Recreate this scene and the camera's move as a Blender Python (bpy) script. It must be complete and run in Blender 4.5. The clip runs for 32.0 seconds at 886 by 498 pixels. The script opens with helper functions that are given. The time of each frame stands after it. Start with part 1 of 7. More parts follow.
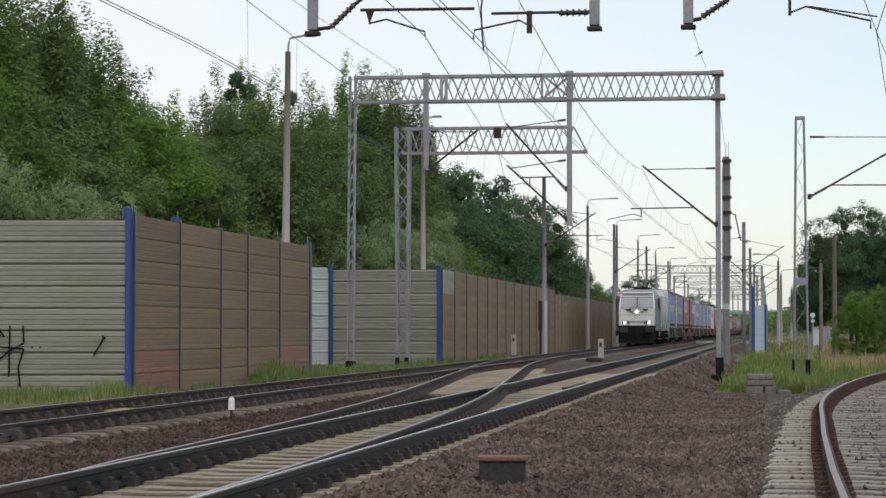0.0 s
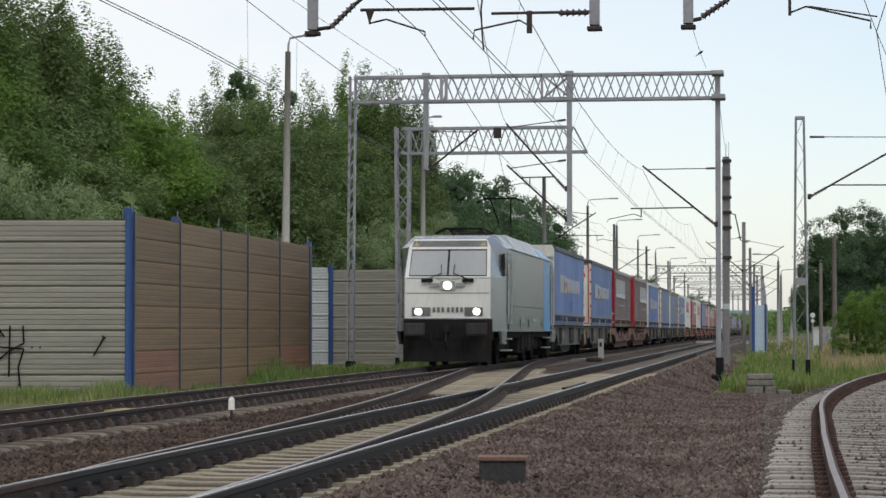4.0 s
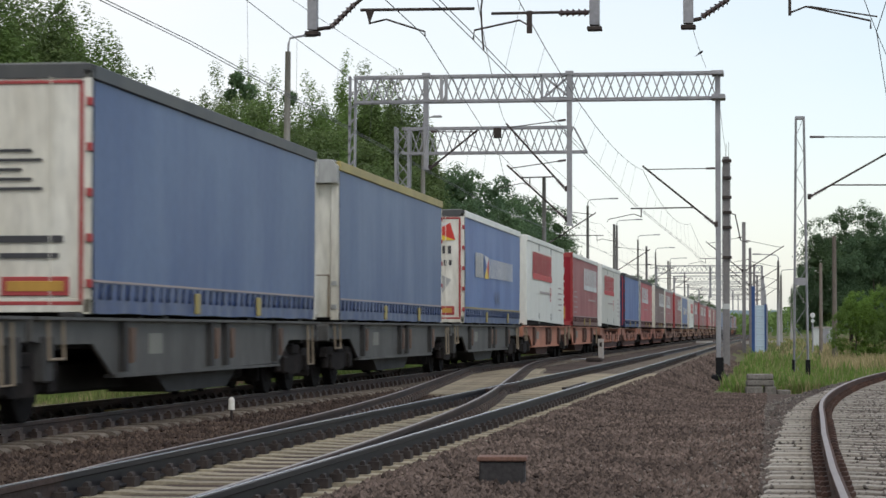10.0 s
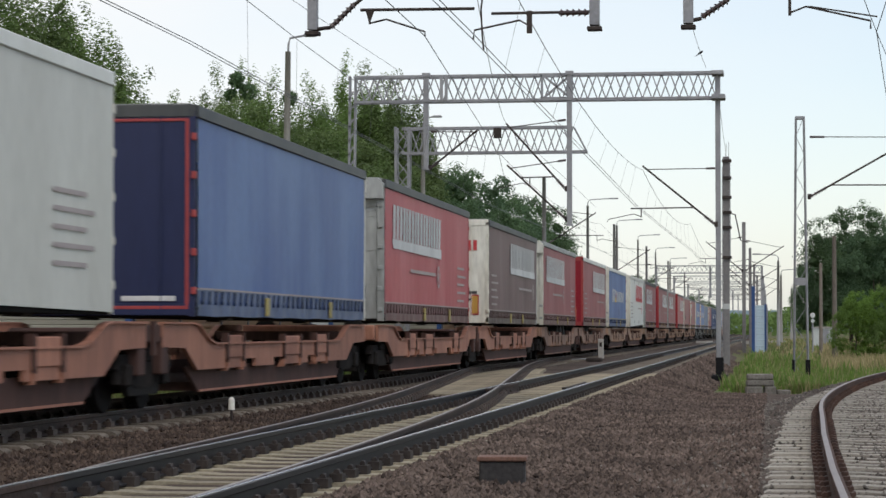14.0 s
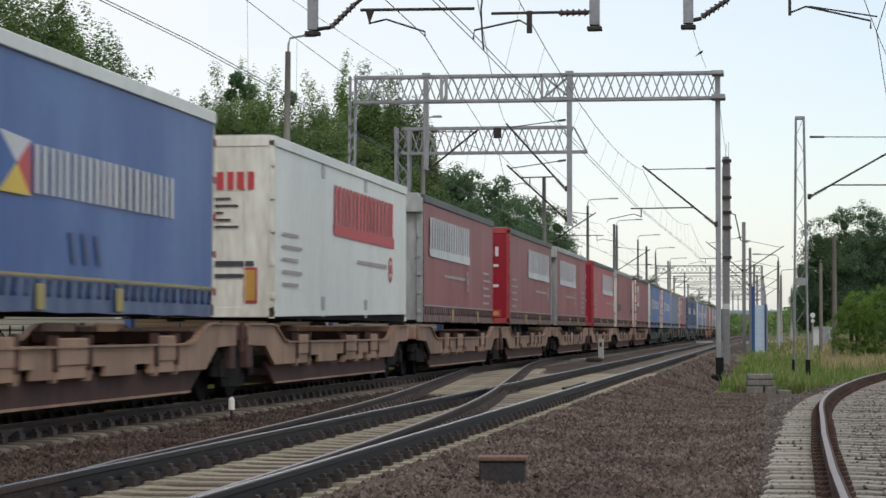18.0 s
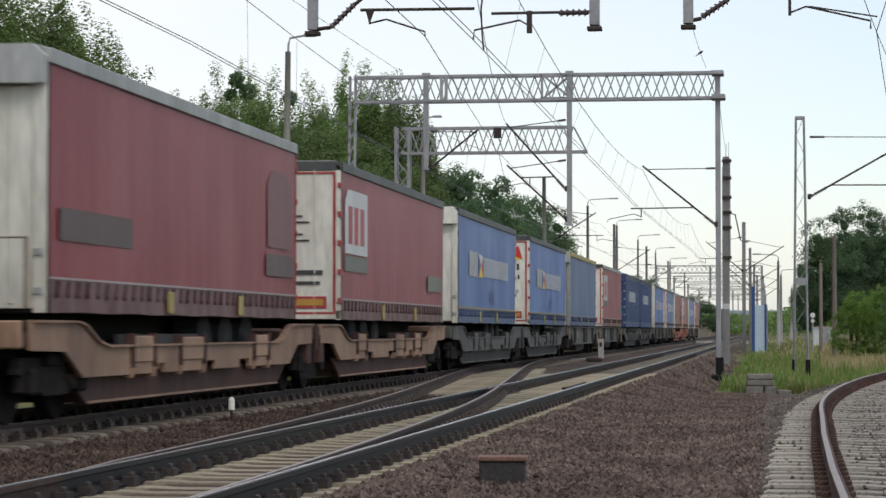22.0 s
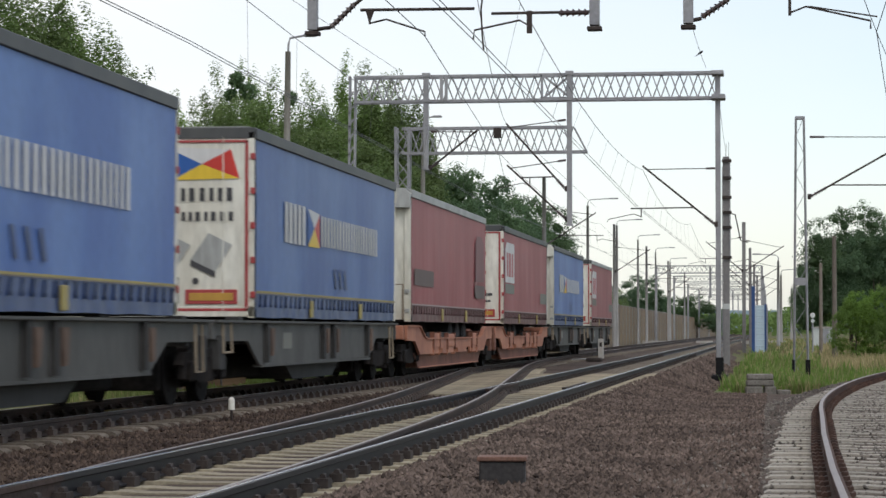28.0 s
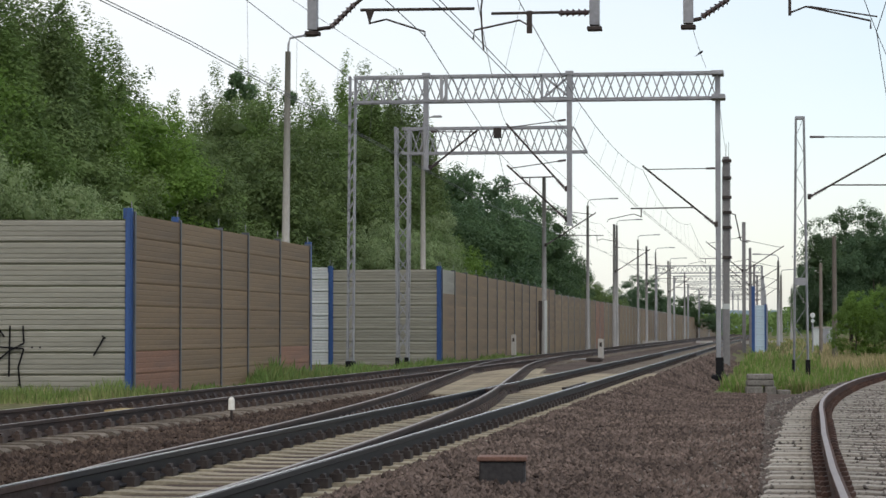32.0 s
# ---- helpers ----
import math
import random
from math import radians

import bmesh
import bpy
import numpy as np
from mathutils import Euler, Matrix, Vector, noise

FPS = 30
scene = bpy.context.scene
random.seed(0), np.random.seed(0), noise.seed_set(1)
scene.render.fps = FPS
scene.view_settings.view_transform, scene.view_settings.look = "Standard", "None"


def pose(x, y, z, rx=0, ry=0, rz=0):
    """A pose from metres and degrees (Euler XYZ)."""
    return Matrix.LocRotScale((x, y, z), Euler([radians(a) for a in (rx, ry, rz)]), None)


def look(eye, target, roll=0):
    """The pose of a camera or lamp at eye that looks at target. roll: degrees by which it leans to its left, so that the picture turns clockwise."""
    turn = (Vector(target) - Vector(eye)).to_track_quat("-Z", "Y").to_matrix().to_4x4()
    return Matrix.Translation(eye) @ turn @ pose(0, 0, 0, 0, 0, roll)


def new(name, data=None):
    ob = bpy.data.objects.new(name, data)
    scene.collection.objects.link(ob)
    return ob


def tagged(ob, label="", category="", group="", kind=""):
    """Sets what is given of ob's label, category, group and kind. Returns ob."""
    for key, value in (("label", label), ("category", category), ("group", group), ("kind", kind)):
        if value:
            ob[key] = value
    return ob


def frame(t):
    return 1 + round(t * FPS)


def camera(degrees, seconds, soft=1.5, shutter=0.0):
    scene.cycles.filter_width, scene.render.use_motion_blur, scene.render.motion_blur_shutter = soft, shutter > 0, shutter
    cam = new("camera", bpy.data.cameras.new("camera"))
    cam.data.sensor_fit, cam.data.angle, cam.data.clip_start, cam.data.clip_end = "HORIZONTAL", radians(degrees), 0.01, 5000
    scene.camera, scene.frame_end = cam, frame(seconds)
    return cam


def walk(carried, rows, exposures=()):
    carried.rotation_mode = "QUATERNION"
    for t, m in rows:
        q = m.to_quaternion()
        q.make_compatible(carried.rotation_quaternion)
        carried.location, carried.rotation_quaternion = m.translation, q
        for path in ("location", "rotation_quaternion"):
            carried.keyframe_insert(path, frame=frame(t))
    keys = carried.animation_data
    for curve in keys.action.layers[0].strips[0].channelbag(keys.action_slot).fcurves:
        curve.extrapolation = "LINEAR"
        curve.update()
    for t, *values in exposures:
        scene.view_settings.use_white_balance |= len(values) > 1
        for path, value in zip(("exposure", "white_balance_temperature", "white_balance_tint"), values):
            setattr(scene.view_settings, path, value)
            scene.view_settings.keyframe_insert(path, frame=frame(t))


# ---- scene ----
# The camera stands on a tripod between the main line and a siding.
# Rail tops lie at z = 0, the line runs along +y, x points to the right of it.
SECONDS = 32.0
cam = camera(20.98, SECONDS, soft=1.5, shutter=0.25)
EYE = (0.0, 0.0, 1.016)
AIM = look(EYE, (-0.13548, 0.99078, 1.016 + 0.0340))
walk(cam, [(0.0, AIM), (SECONDS, AIM)], exposures=[(0.0, 0.0), (3.0, 0.0), (6.0, 0.02), (7.0, 0.06), (9.0, 0.10), (12.0, 0.02), (16.0, 0.02), (20.0, 0.05), (24.0, 0.08), (SECONDS, 0.10)])

SPEED = 24.0          # the train, metres a second, towards the camera
XA, XB = -8.945, -4.22  # the two running lines
HALF = 0.7535           # half the distance between rail heads

# ---- world and sun: a bright overcast summer day ----
world = bpy.data.worlds.new("overcast_sky")
scene.world = world
world.use_nodes = True
wn, wl = world.node_tree.nodes, world.node_tree.links
wn.clear()
w_out = wn.new("ShaderNodeOutputWorld")
w_bg = wn.new("ShaderNodeBackground")
w_sky = wn.new("ShaderNodeTexSky")
w_sky.sky_type, w_sky.sun_disc = "NISHITA", False
w_sky.sun_elevation, w_sky.sun_rotation = radians(48), radians(150)
w_mul = wn.new("ShaderNodeMixRGB")
w_mul.blend_type, w_mul.inputs[0].default_value = "MULTIPLY", 1.0
w_mul.inputs[2].default_value = (0.16, 0.16, 0.16, 1)
w_mix = wn.new("ShaderNodeMixRGB")
w_co = wn.new("ShaderNodeTexCoord")
w_map = wn.new("ShaderNodeMapping")
w_map.inputs["Scale"].default_value = (1.0, 1.0, 3.0)
w_no = wn.new("ShaderNodeTexNoise")
w_no.inputs["Scale"].default_value, w_no.inputs["Detail"].default_value = 4.5, 5
w_ra = wn.new("ShaderNodeValToRGB")
w_ra.color_ramp.elements[0].position, w_ra.color_ramp.elements[0].color = 0.34, (0.80, 0.80, 0.80, 1)
w_ra.color_ramp.elements[1].position, w_ra.color_ramp.elements[1].color = 0.62, (0.97, 0.97, 0.97, 1)
w_mix.inputs[2].default_value = (1.0, 1.0, 1.0, 1)
wl.new(w_co.outputs["Generated"], w_map.inputs[0])
wl.new(w_map.outputs[0], w_no.inputs["Vector"])
wl.new(w_no.outputs["Fac"], w_ra.inputs[0])
wl.new(w_sky.outputs[0], w_mul.inputs[1])
wl.new(w_mul.outputs[0], w_mix.inputs[1])
# the thin cloud opens a little towards the east
w_sep = wn.new("ShaderNodeSeparateXYZ")
w_open = wn.new("ShaderNodeMapRange")
w_open.inputs["From Min"].default_value, w_open.inputs["From Max"].default_value = -0.25, 0.1
w_open.inputs["To Min"].default_value, w_open.inputs["To Max"].default_value = 1.0, 0.34
w_fac = wn.new("ShaderNodeMath")
w_fac.operation = "MULTIPLY"
wl.new(w_co.outputs["Generated"], w_sep.inputs[0])
wl.new(w_sep.outputs["X"], w_open.inputs["Value"])
wl.new(w_ra.outputs[0], w_fac.inputs[0])
wl.new(w_open.outputs[0], w_fac.inputs[1])
wl.new(w_fac.outputs[0], w_mix.inputs[0])
wl.new(w_mix.outputs[0], w_bg.inputs[0])
w_bg.inputs[1].default_value = 0.965
wl.new(w_bg.outputs[0], w_out.inputs[0])

sun = new("sun", bpy.data.lights.new("sun", "SUN"))
sun.data.energy, sun.data.angle, sun.data.color = 1.08, radians(25), (1.0, 0.96, 0.9)
sun.matrix_world = look((30, -40, 60), (0, 0, 0))


# ---- materials ----
def mat(name, c, c2=None, rough=0.6, metal=0.0, scale=1.5, fine=30.0, grain=0.12, bump=0.15, stretch=(1, 1, 1),
        low=0.35, high=0.7, vary=0.0, island=0.0, spec=0.5, lucent=0.0):
    """Two colours mixed by a broad noise, a fine grain over them, a little relief."""
    m = bpy.data.materials.new(name)
    m.use_nodes = True
    n, l = m.node_tree.nodes, m.node_tree.links
    b = n["Principled BSDF"]
    c2 = c2 or tuple(v * 0.72 for v in c)
    co = n.new("ShaderNodeTexCoord")
    mp = n.new("ShaderNodeMapping")
    mp.inputs["Scale"].default_value = stretch
    l.new(co.outputs["Object"], mp.inputs[0])
    n1 = n.new("ShaderNodeTexNoise")
    n1.inputs["Scale"].default_value, n1.inputs["Detail"].default_value = scale, 5
    l.new(mp.outputs[0], n1.inputs["Vector"])
    ra = n.new("ShaderNodeValToRGB")
    ra.color_ramp.elements[0].position, ra.color_ramp.elements[0].color = low, (*c, 1)
    ra.color_ramp.elements[1].position, ra.color_ramp.elements[1].color = high, (*c2, 1)
    l.new(n1.outputs["Fac"], ra.inputs[0])
    n2 = n.new("ShaderNodeTexNoise")
    n2.inputs["Scale"].default_value, n2.inputs["Detail"].default_value = fine, 3
    l.new(mp.outputs[0], n2.inputs["Vector"])
    gr = n.new("ShaderNodeMapRange")
    gr.inputs["From Min"].default_value, gr.inputs["From Max"].default_value = 0.3, 0.7
    gr.inputs["To Min"].default_value, gr.inputs["To Max"].default_value = 1 - grain, 1 + grain
    l.new(n2.outputs["Fac"], gr.inputs["Value"])
    mul = n.new("ShaderNodeVectorMath")
    mul.operation = "SCALE"
    l.new(ra.outputs[0], mul.inputs[0])
    l.new(gr.outputs[0], mul.inputs["Scale"])
    last = mul.outputs[0]
    for amt, node, socket in ((vary, "ShaderNodeObjectInfo", "Random"), (island, "ShaderNodeNewGeometry", "Random Per Island")):
        if amt:
            hs = n.new("ShaderNodeHueSaturation")
            rr = n.new("ShaderNodeMapRange")
            rr.inputs["To Min"].default_value, rr.inputs["To Max"].default_value = 1 - amt, 1 + amt
            l.new(n.new(node).outputs[socket], rr.inputs["Value"])
            l.new(rr.outputs[0], hs.inputs["Value"])
            l.new(last, hs.inputs["Color"])
            last = hs.outputs[0]
    l.new(last, b.inputs["Base Color"])
    b.inputs["Roughness"].default_value, b.inputs["Metallic"].default_value = rough, metal
    b.inputs["Specular IOR Level"].default_value = spec
    if bump:
        bu = n.new("ShaderNodeBump")
        bu.inputs["Strength"].default_value, bu.inputs["Distance"].default_value = bump, 0.02
        l.new(n2.outputs["Fac"], bu.inputs["Height"])
        l.new(bu.outputs[0], b.inputs["Normal"])
    if lucent:
        tr = n.new("ShaderNodeBsdfTranslucent")
        ms = n.new("ShaderNodeMixShader")
        ms.inputs[0].default_value = lucent
        l.new(last, tr.inputs[0])
        l.new(b.outputs[0], ms.inputs[1])
        l.new(tr.outputs[0], ms.inputs[2])
        l.new(ms.outputs[0], n["Material Output"].inputs[0])
    return m


def glow(name, c, power):
    m = bpy.data.materials.new(name)
    m.use_nodes = True
    b = m.node_tree.nodes["Principled BSDF"]
    b.inputs["Base Color"].default_value = (*c, 1)
    b.inputs["Emission Color"].default_value, b.inputs["Emission Strength"].default_value = (*c, 1), power
    return m


M_BALLAST = mat("ballast", (0.100, 0.076, 0.062), (0.060, 0.045, 0.037), rough=0.95, scale=0.5, fine=26, grain=0.5, bump=0.8, spec=0.12)
M_STONE_DARK = mat("grimy_crushed_stone", (0.095, 0.068, 0.052), (0.046, 0.033, 0.028), rough=0.92, scale=0.7, fine=25, grain=0.2, island=0.5, spec=0.12)
M_STONE = mat("crushed_stone", (0.138, 0.104, 0.086), (0.070, 0.053, 0.045), rough=0.92, scale=0.7, fine=25, grain=0.2, island=0.55, spec=0.12)
M_GREY_STONE = mat("grey_crushed_stone", (0.19, 0.17, 0.15), (0.095, 0.083, 0.073), rough=0.92, scale=0.7, fine=25, grain=0.2, island=0.45, spec=0.12)
M_SOIL = mat("grassy_soil", (0.095, 0.11, 0.045), (0.14, 0.12, 0.06), rough=0.95, scale=0.25, fine=6, grain=0.4, bump=0.8, spec=0.12)
M_GRASS = mat("grass", (0.15, 0.225, 0.058), (0.24, 0.265, 0.10), rough=0.6, scale=0.35, fine=5, grain=0.25, island=0.35, bump=0, lucent=0.42, spec=0.2)
M_STRAW = mat("dry_grass", (0.42, 0.34, 0.19), (0.27, 0.25, 0.12), rough=0.8, scale=0.5, fine=5, grain=0.2, island=0.3, bump=0, lucent=0.3, spec=0.12)
M_SLEEPER_DIRTY = mat("grimy_sleeper_concrete", (0.25, 0.215, 0.17), (0.13, 0.105, 0.085), rough=0.95, scale=1.3, fine=22, grain=0.25, bump=0.3, vary=0.25, spec=0.12)
M_SLEEPER = mat("sleeper_concrete", (0.392, 0.345, 0.239), (0.233, 0.196, 0.138), rough=0.9, scale=1.3, fine=22, grain=0.22, bump=0.3, vary=0.16)
M_BEARER = mat("bearer_concrete", (0.36, 0.315, 0.225), (0.22, 0.185, 0.135), rough=0.95, scale=1.0, fine=22, grain=0.25, bump=0.2, vary=0.2, spec=0.12)
M_SLEEPER_FAR = mat("dusty_sleeper_concrete", (0.22, 0.19, 0.15), (0.15, 0.125, 0.10), rough=0.95, scale=1.3, fine=22, grain=0.25, bump=0.2, spec=0.12)
M_SLEEPER_GREY = mat("grey_sleeper_concrete", (0.36, 0.33, 0.28), (0.24, 0.215, 0.18), rough=0.9, scale=1.3, fine=22, grain=0.22, bump=0.3, vary=0.18)
M_RAIL = mat("rusty_rail", (0.070, 0.046, 0.037), (0.036, 0.029, 0.028), rough=0.7, metal=0.2, scale=0.9, fine=18, grain=0.25, bump=0.2, spec=0.2)
M_RUSTRAIL = mat("brown_rail", (0.105, 0.062, 0.048), (0.06, 0.041, 0.035), rough=0.8, metal=0.1, scale=0.9, fine=18, grain=0.25, bump=0.2, spec=0.12)
M_HEAD = mat("worn_rail_head", (0.60, 0.60, 0.62), (0.46, 0.45, 0.46), rough=0.27, metal=0.95, scale=0.6, fine=20, grain=0.1, bump=0.04, stretch=(1, .1, 1))
M_SIDEHEAD = mat("siding_rail_head", (0.36, 0.315, 0.295), (0.26, 0.22, 0.205), rough=0.5, metal=0.7, scale=0.6, fine=20, grain=0.12, bump=0.05, stretch=(1, .1, 1))
M_DULLHEAD = mat("dull_rail_head", (0.34, 0.31, 0.29), (0.22, 0.19, 0.175), rough=0.42, metal=0.7, scale=0.6, fine=20, grain=0.15, bump=0.06, stretch=(1, .1, 1))
M_IRON = mat("dark_iron", (0.045, 0.038, 0.035), (0.07, 0.056, 0.05), rough=0.7, metal=0.3, scale=2, fine=20, grain=0.25, spec=0.12)
M_CLIP = mat("rusty_fastening", (0.105, 0.076, 0.062), (0.057, 0.043, 0.038), rough=0.6, metal=0.2, scale=2, fine=20, grain=0.3, spec=0.25)
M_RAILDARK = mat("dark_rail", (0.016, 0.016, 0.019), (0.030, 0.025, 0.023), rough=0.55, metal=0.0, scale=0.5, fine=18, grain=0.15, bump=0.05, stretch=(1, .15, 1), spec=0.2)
M_GALV = mat("galvanised_steel", (0.31, 0.31, 0.32), (0.23, 0.23, 0.245), rough=0.55, metal=0.35, scale=1.2, fine=16, grain=0.1, bump=0.06)
M_BLACK = mat("black_paint", (0.012, 0.012, 0.013), rough=0.6, scale=2, fine=20, grain=0.2, spec=0.12)
M_CONCRETE = mat("pole_concrete", (0.41, 0.39, 0.35), (0.32, 0.30, 0.27), rough=0.85, scale=0.8, fine=18, grain=0.12, stretch=(1, 1, .3))
M_MAST = mat("mast_grey", (0.22, 0.212, 0.21), (0.16, 0.152, 0.15), rough=0.7, metal=0.2, scale=0.8, fine=18, grain=0.15, stretch=(1, 1, .3))
M_MASTCON = mat("mast_concrete", (0.27, 0.262, 0.25), (0.20, 0.195, 0.185), rough=0.85, scale=0.8, fine=18, grain=0.14, stretch=(1, 1, .3))
M_POLE = mat("weathered_pole", (0.20, 0.175, 0.15), (0.13, 0.11, 0.095), rough=0.9, scale=1.5, fine=18, grain=0.2, stretch=(1, 1, .2), spec=0.12)
M_WIRE = mat("copper_wire", (0.10, 0.10, 0.105), rough=0.6, metal=0.3, scale=1, fine=4, grain=0.05, bump=0)
M_INSUL = mat("brown_insulator", (0.05, 0.03, 0.028), rough=0.3, scale=4, fine=20, grain=0.1)
M_BLUE = mat("blue_post_paint", (0.017, 0.058, 0.185), (0.028, 0.075, 0.21), rough=0.5, scale=1.5, fine=20, grain=0.1)
M_POSTSTEEL = mat("barrier_post_steel", (0.13, 0.14, 0.155), (0.09, 0.095, 0.11), rough=0.55, metal=0.3, scale=1.2, fine=16, grain=0.12, bump=0.06)
M_PGREY = mat("grey_panel", (0.285, 0.272, 0.222), (0.195, 0.185, 0.150), rough=0.6, scale=1.1, fine=14, grain=0.08, stretch=(1, .22, 2.4), vary=0.06, bump=.05)
M_PWHITE = mat("pale_panel", (0.52, 0.54, 0.53), (0.44, 0.46, 0.45), rough=0.5, scale=0.7, fine=14, grain=0.05, stretch=(1, 1, .35), bump=.05)
M_PBROWN = mat("brown_panel", (0.206, 0.137, 0.069), (0.136, 0.091, 0.051), rough=0.65, scale=1.1, fine=14, grain=0.10, stretch=(1, .22, 2.4), vary=0.10, bump=.05)
M_PRUST = mat("rusty_brown_panel", (0.26, 0.128, 0.072), (0.175, 0.098, 0.065), rough=0.7, scale=1.1, fine=14, grain=0.12, stretch=(1, .3, 2.0), vary=0.10, bump=.05)
M_PCYAN = mat("pale_blue_panel", (0.46, 0.56, 0.62), (0.36, 0.46, 0.53), rough=0.5, scale=0.7, fine=14, grain=0.05, bump=.05)
M_BLOCK = mat("old_concrete", (0.20, 0.185, 0.16), (0.12, 0.11, 0.095), rough=0.9, scale=3, fine=25, grain=0.3)
M_SPRAY = mat("black_spray", (0.01, 0.01, 0.011), rough=0.7, scale=3, fine=20, spec=0.12)
M_BARK = mat("bark", (0.09, 0.075, 0.06), (0.05, 0.042, 0.035), rough=0.95, scale=2, fine=14, grain=0.3, bump=0.8, stretch=(1, 1, .3), spec=0.12)
M_LEAF = mat("leaves", (0.186, 0.277, 0.081), (0.127, 0.197, 0.061), rough=0.55, scale=4.0, fine=22.0, grain=0.12, low=0.3, high=0.72, island=0.1, vary=0.16, bump=0, lucent=0.49, spec=0.2)
M_LEAF_OLIVE = mat("olive_leaves", (0.186, 0.253, 0.089), (0.124, 0.183, 0.067), rough=0.55, scale=4.0, fine=22.0, grain=0.12, low=0.3, high=0.72, island=0.1, vary=0.16, bump=0, lucent=0.46, spec=0.2)
M_LEAF_OAK = mat("oak_leaves", (0.099, 0.163, 0.081), (0.069, 0.121, 0.063), rough=0.55, scale=4.0, fine=22.0, grain=0.12, low=0.3, high=0.72, island=0.1, vary=0.16, bump=0, lucent=0.44, spec=0.2)
# the pale blue of distance haze is put into the hills' colour
M_HILL = mat("hill_woods", (0.30, 0.38, 0.44), (0.26, 0.34, 0.40), rough=0.95, scale=0.02, fine=0.2, grain=0.1, bump=0, spec=0.1)
M_LEAF_DARK = mat("dark_leaves", (0.106, 0.172, 0.076), (0.076, 0.130, 0.061), rough=0.55, scale=4.0, fine=22.0, grain=0.12, low=0.3, high=0.72, island=0.1, vary=0.16, bump=0, lucent=0.44, spec=0.2)
M_LEAF_PALE = mat("pale_leaves", (0.319, 0.396, 0.197), (0.230, 0.307, 0.143), rough=0.55, scale=4.0, fine=22.0, grain=0.12, low=0.3, high=0.72, island=0.1, vary=0.16, bump=0, lucent=0.54, spec=0.2)
M_LEAF_BRIGHT = mat("bright_leaves", (0.185, 0.294, 0.059), (0.133, 0.221, 0.050), rough=0.55, scale=4.0, fine=22.0, grain=0.12, low=0.3, high=0.72, island=0.1, vary=0.16, bump=0, lucent=0.54, spec=0.2)


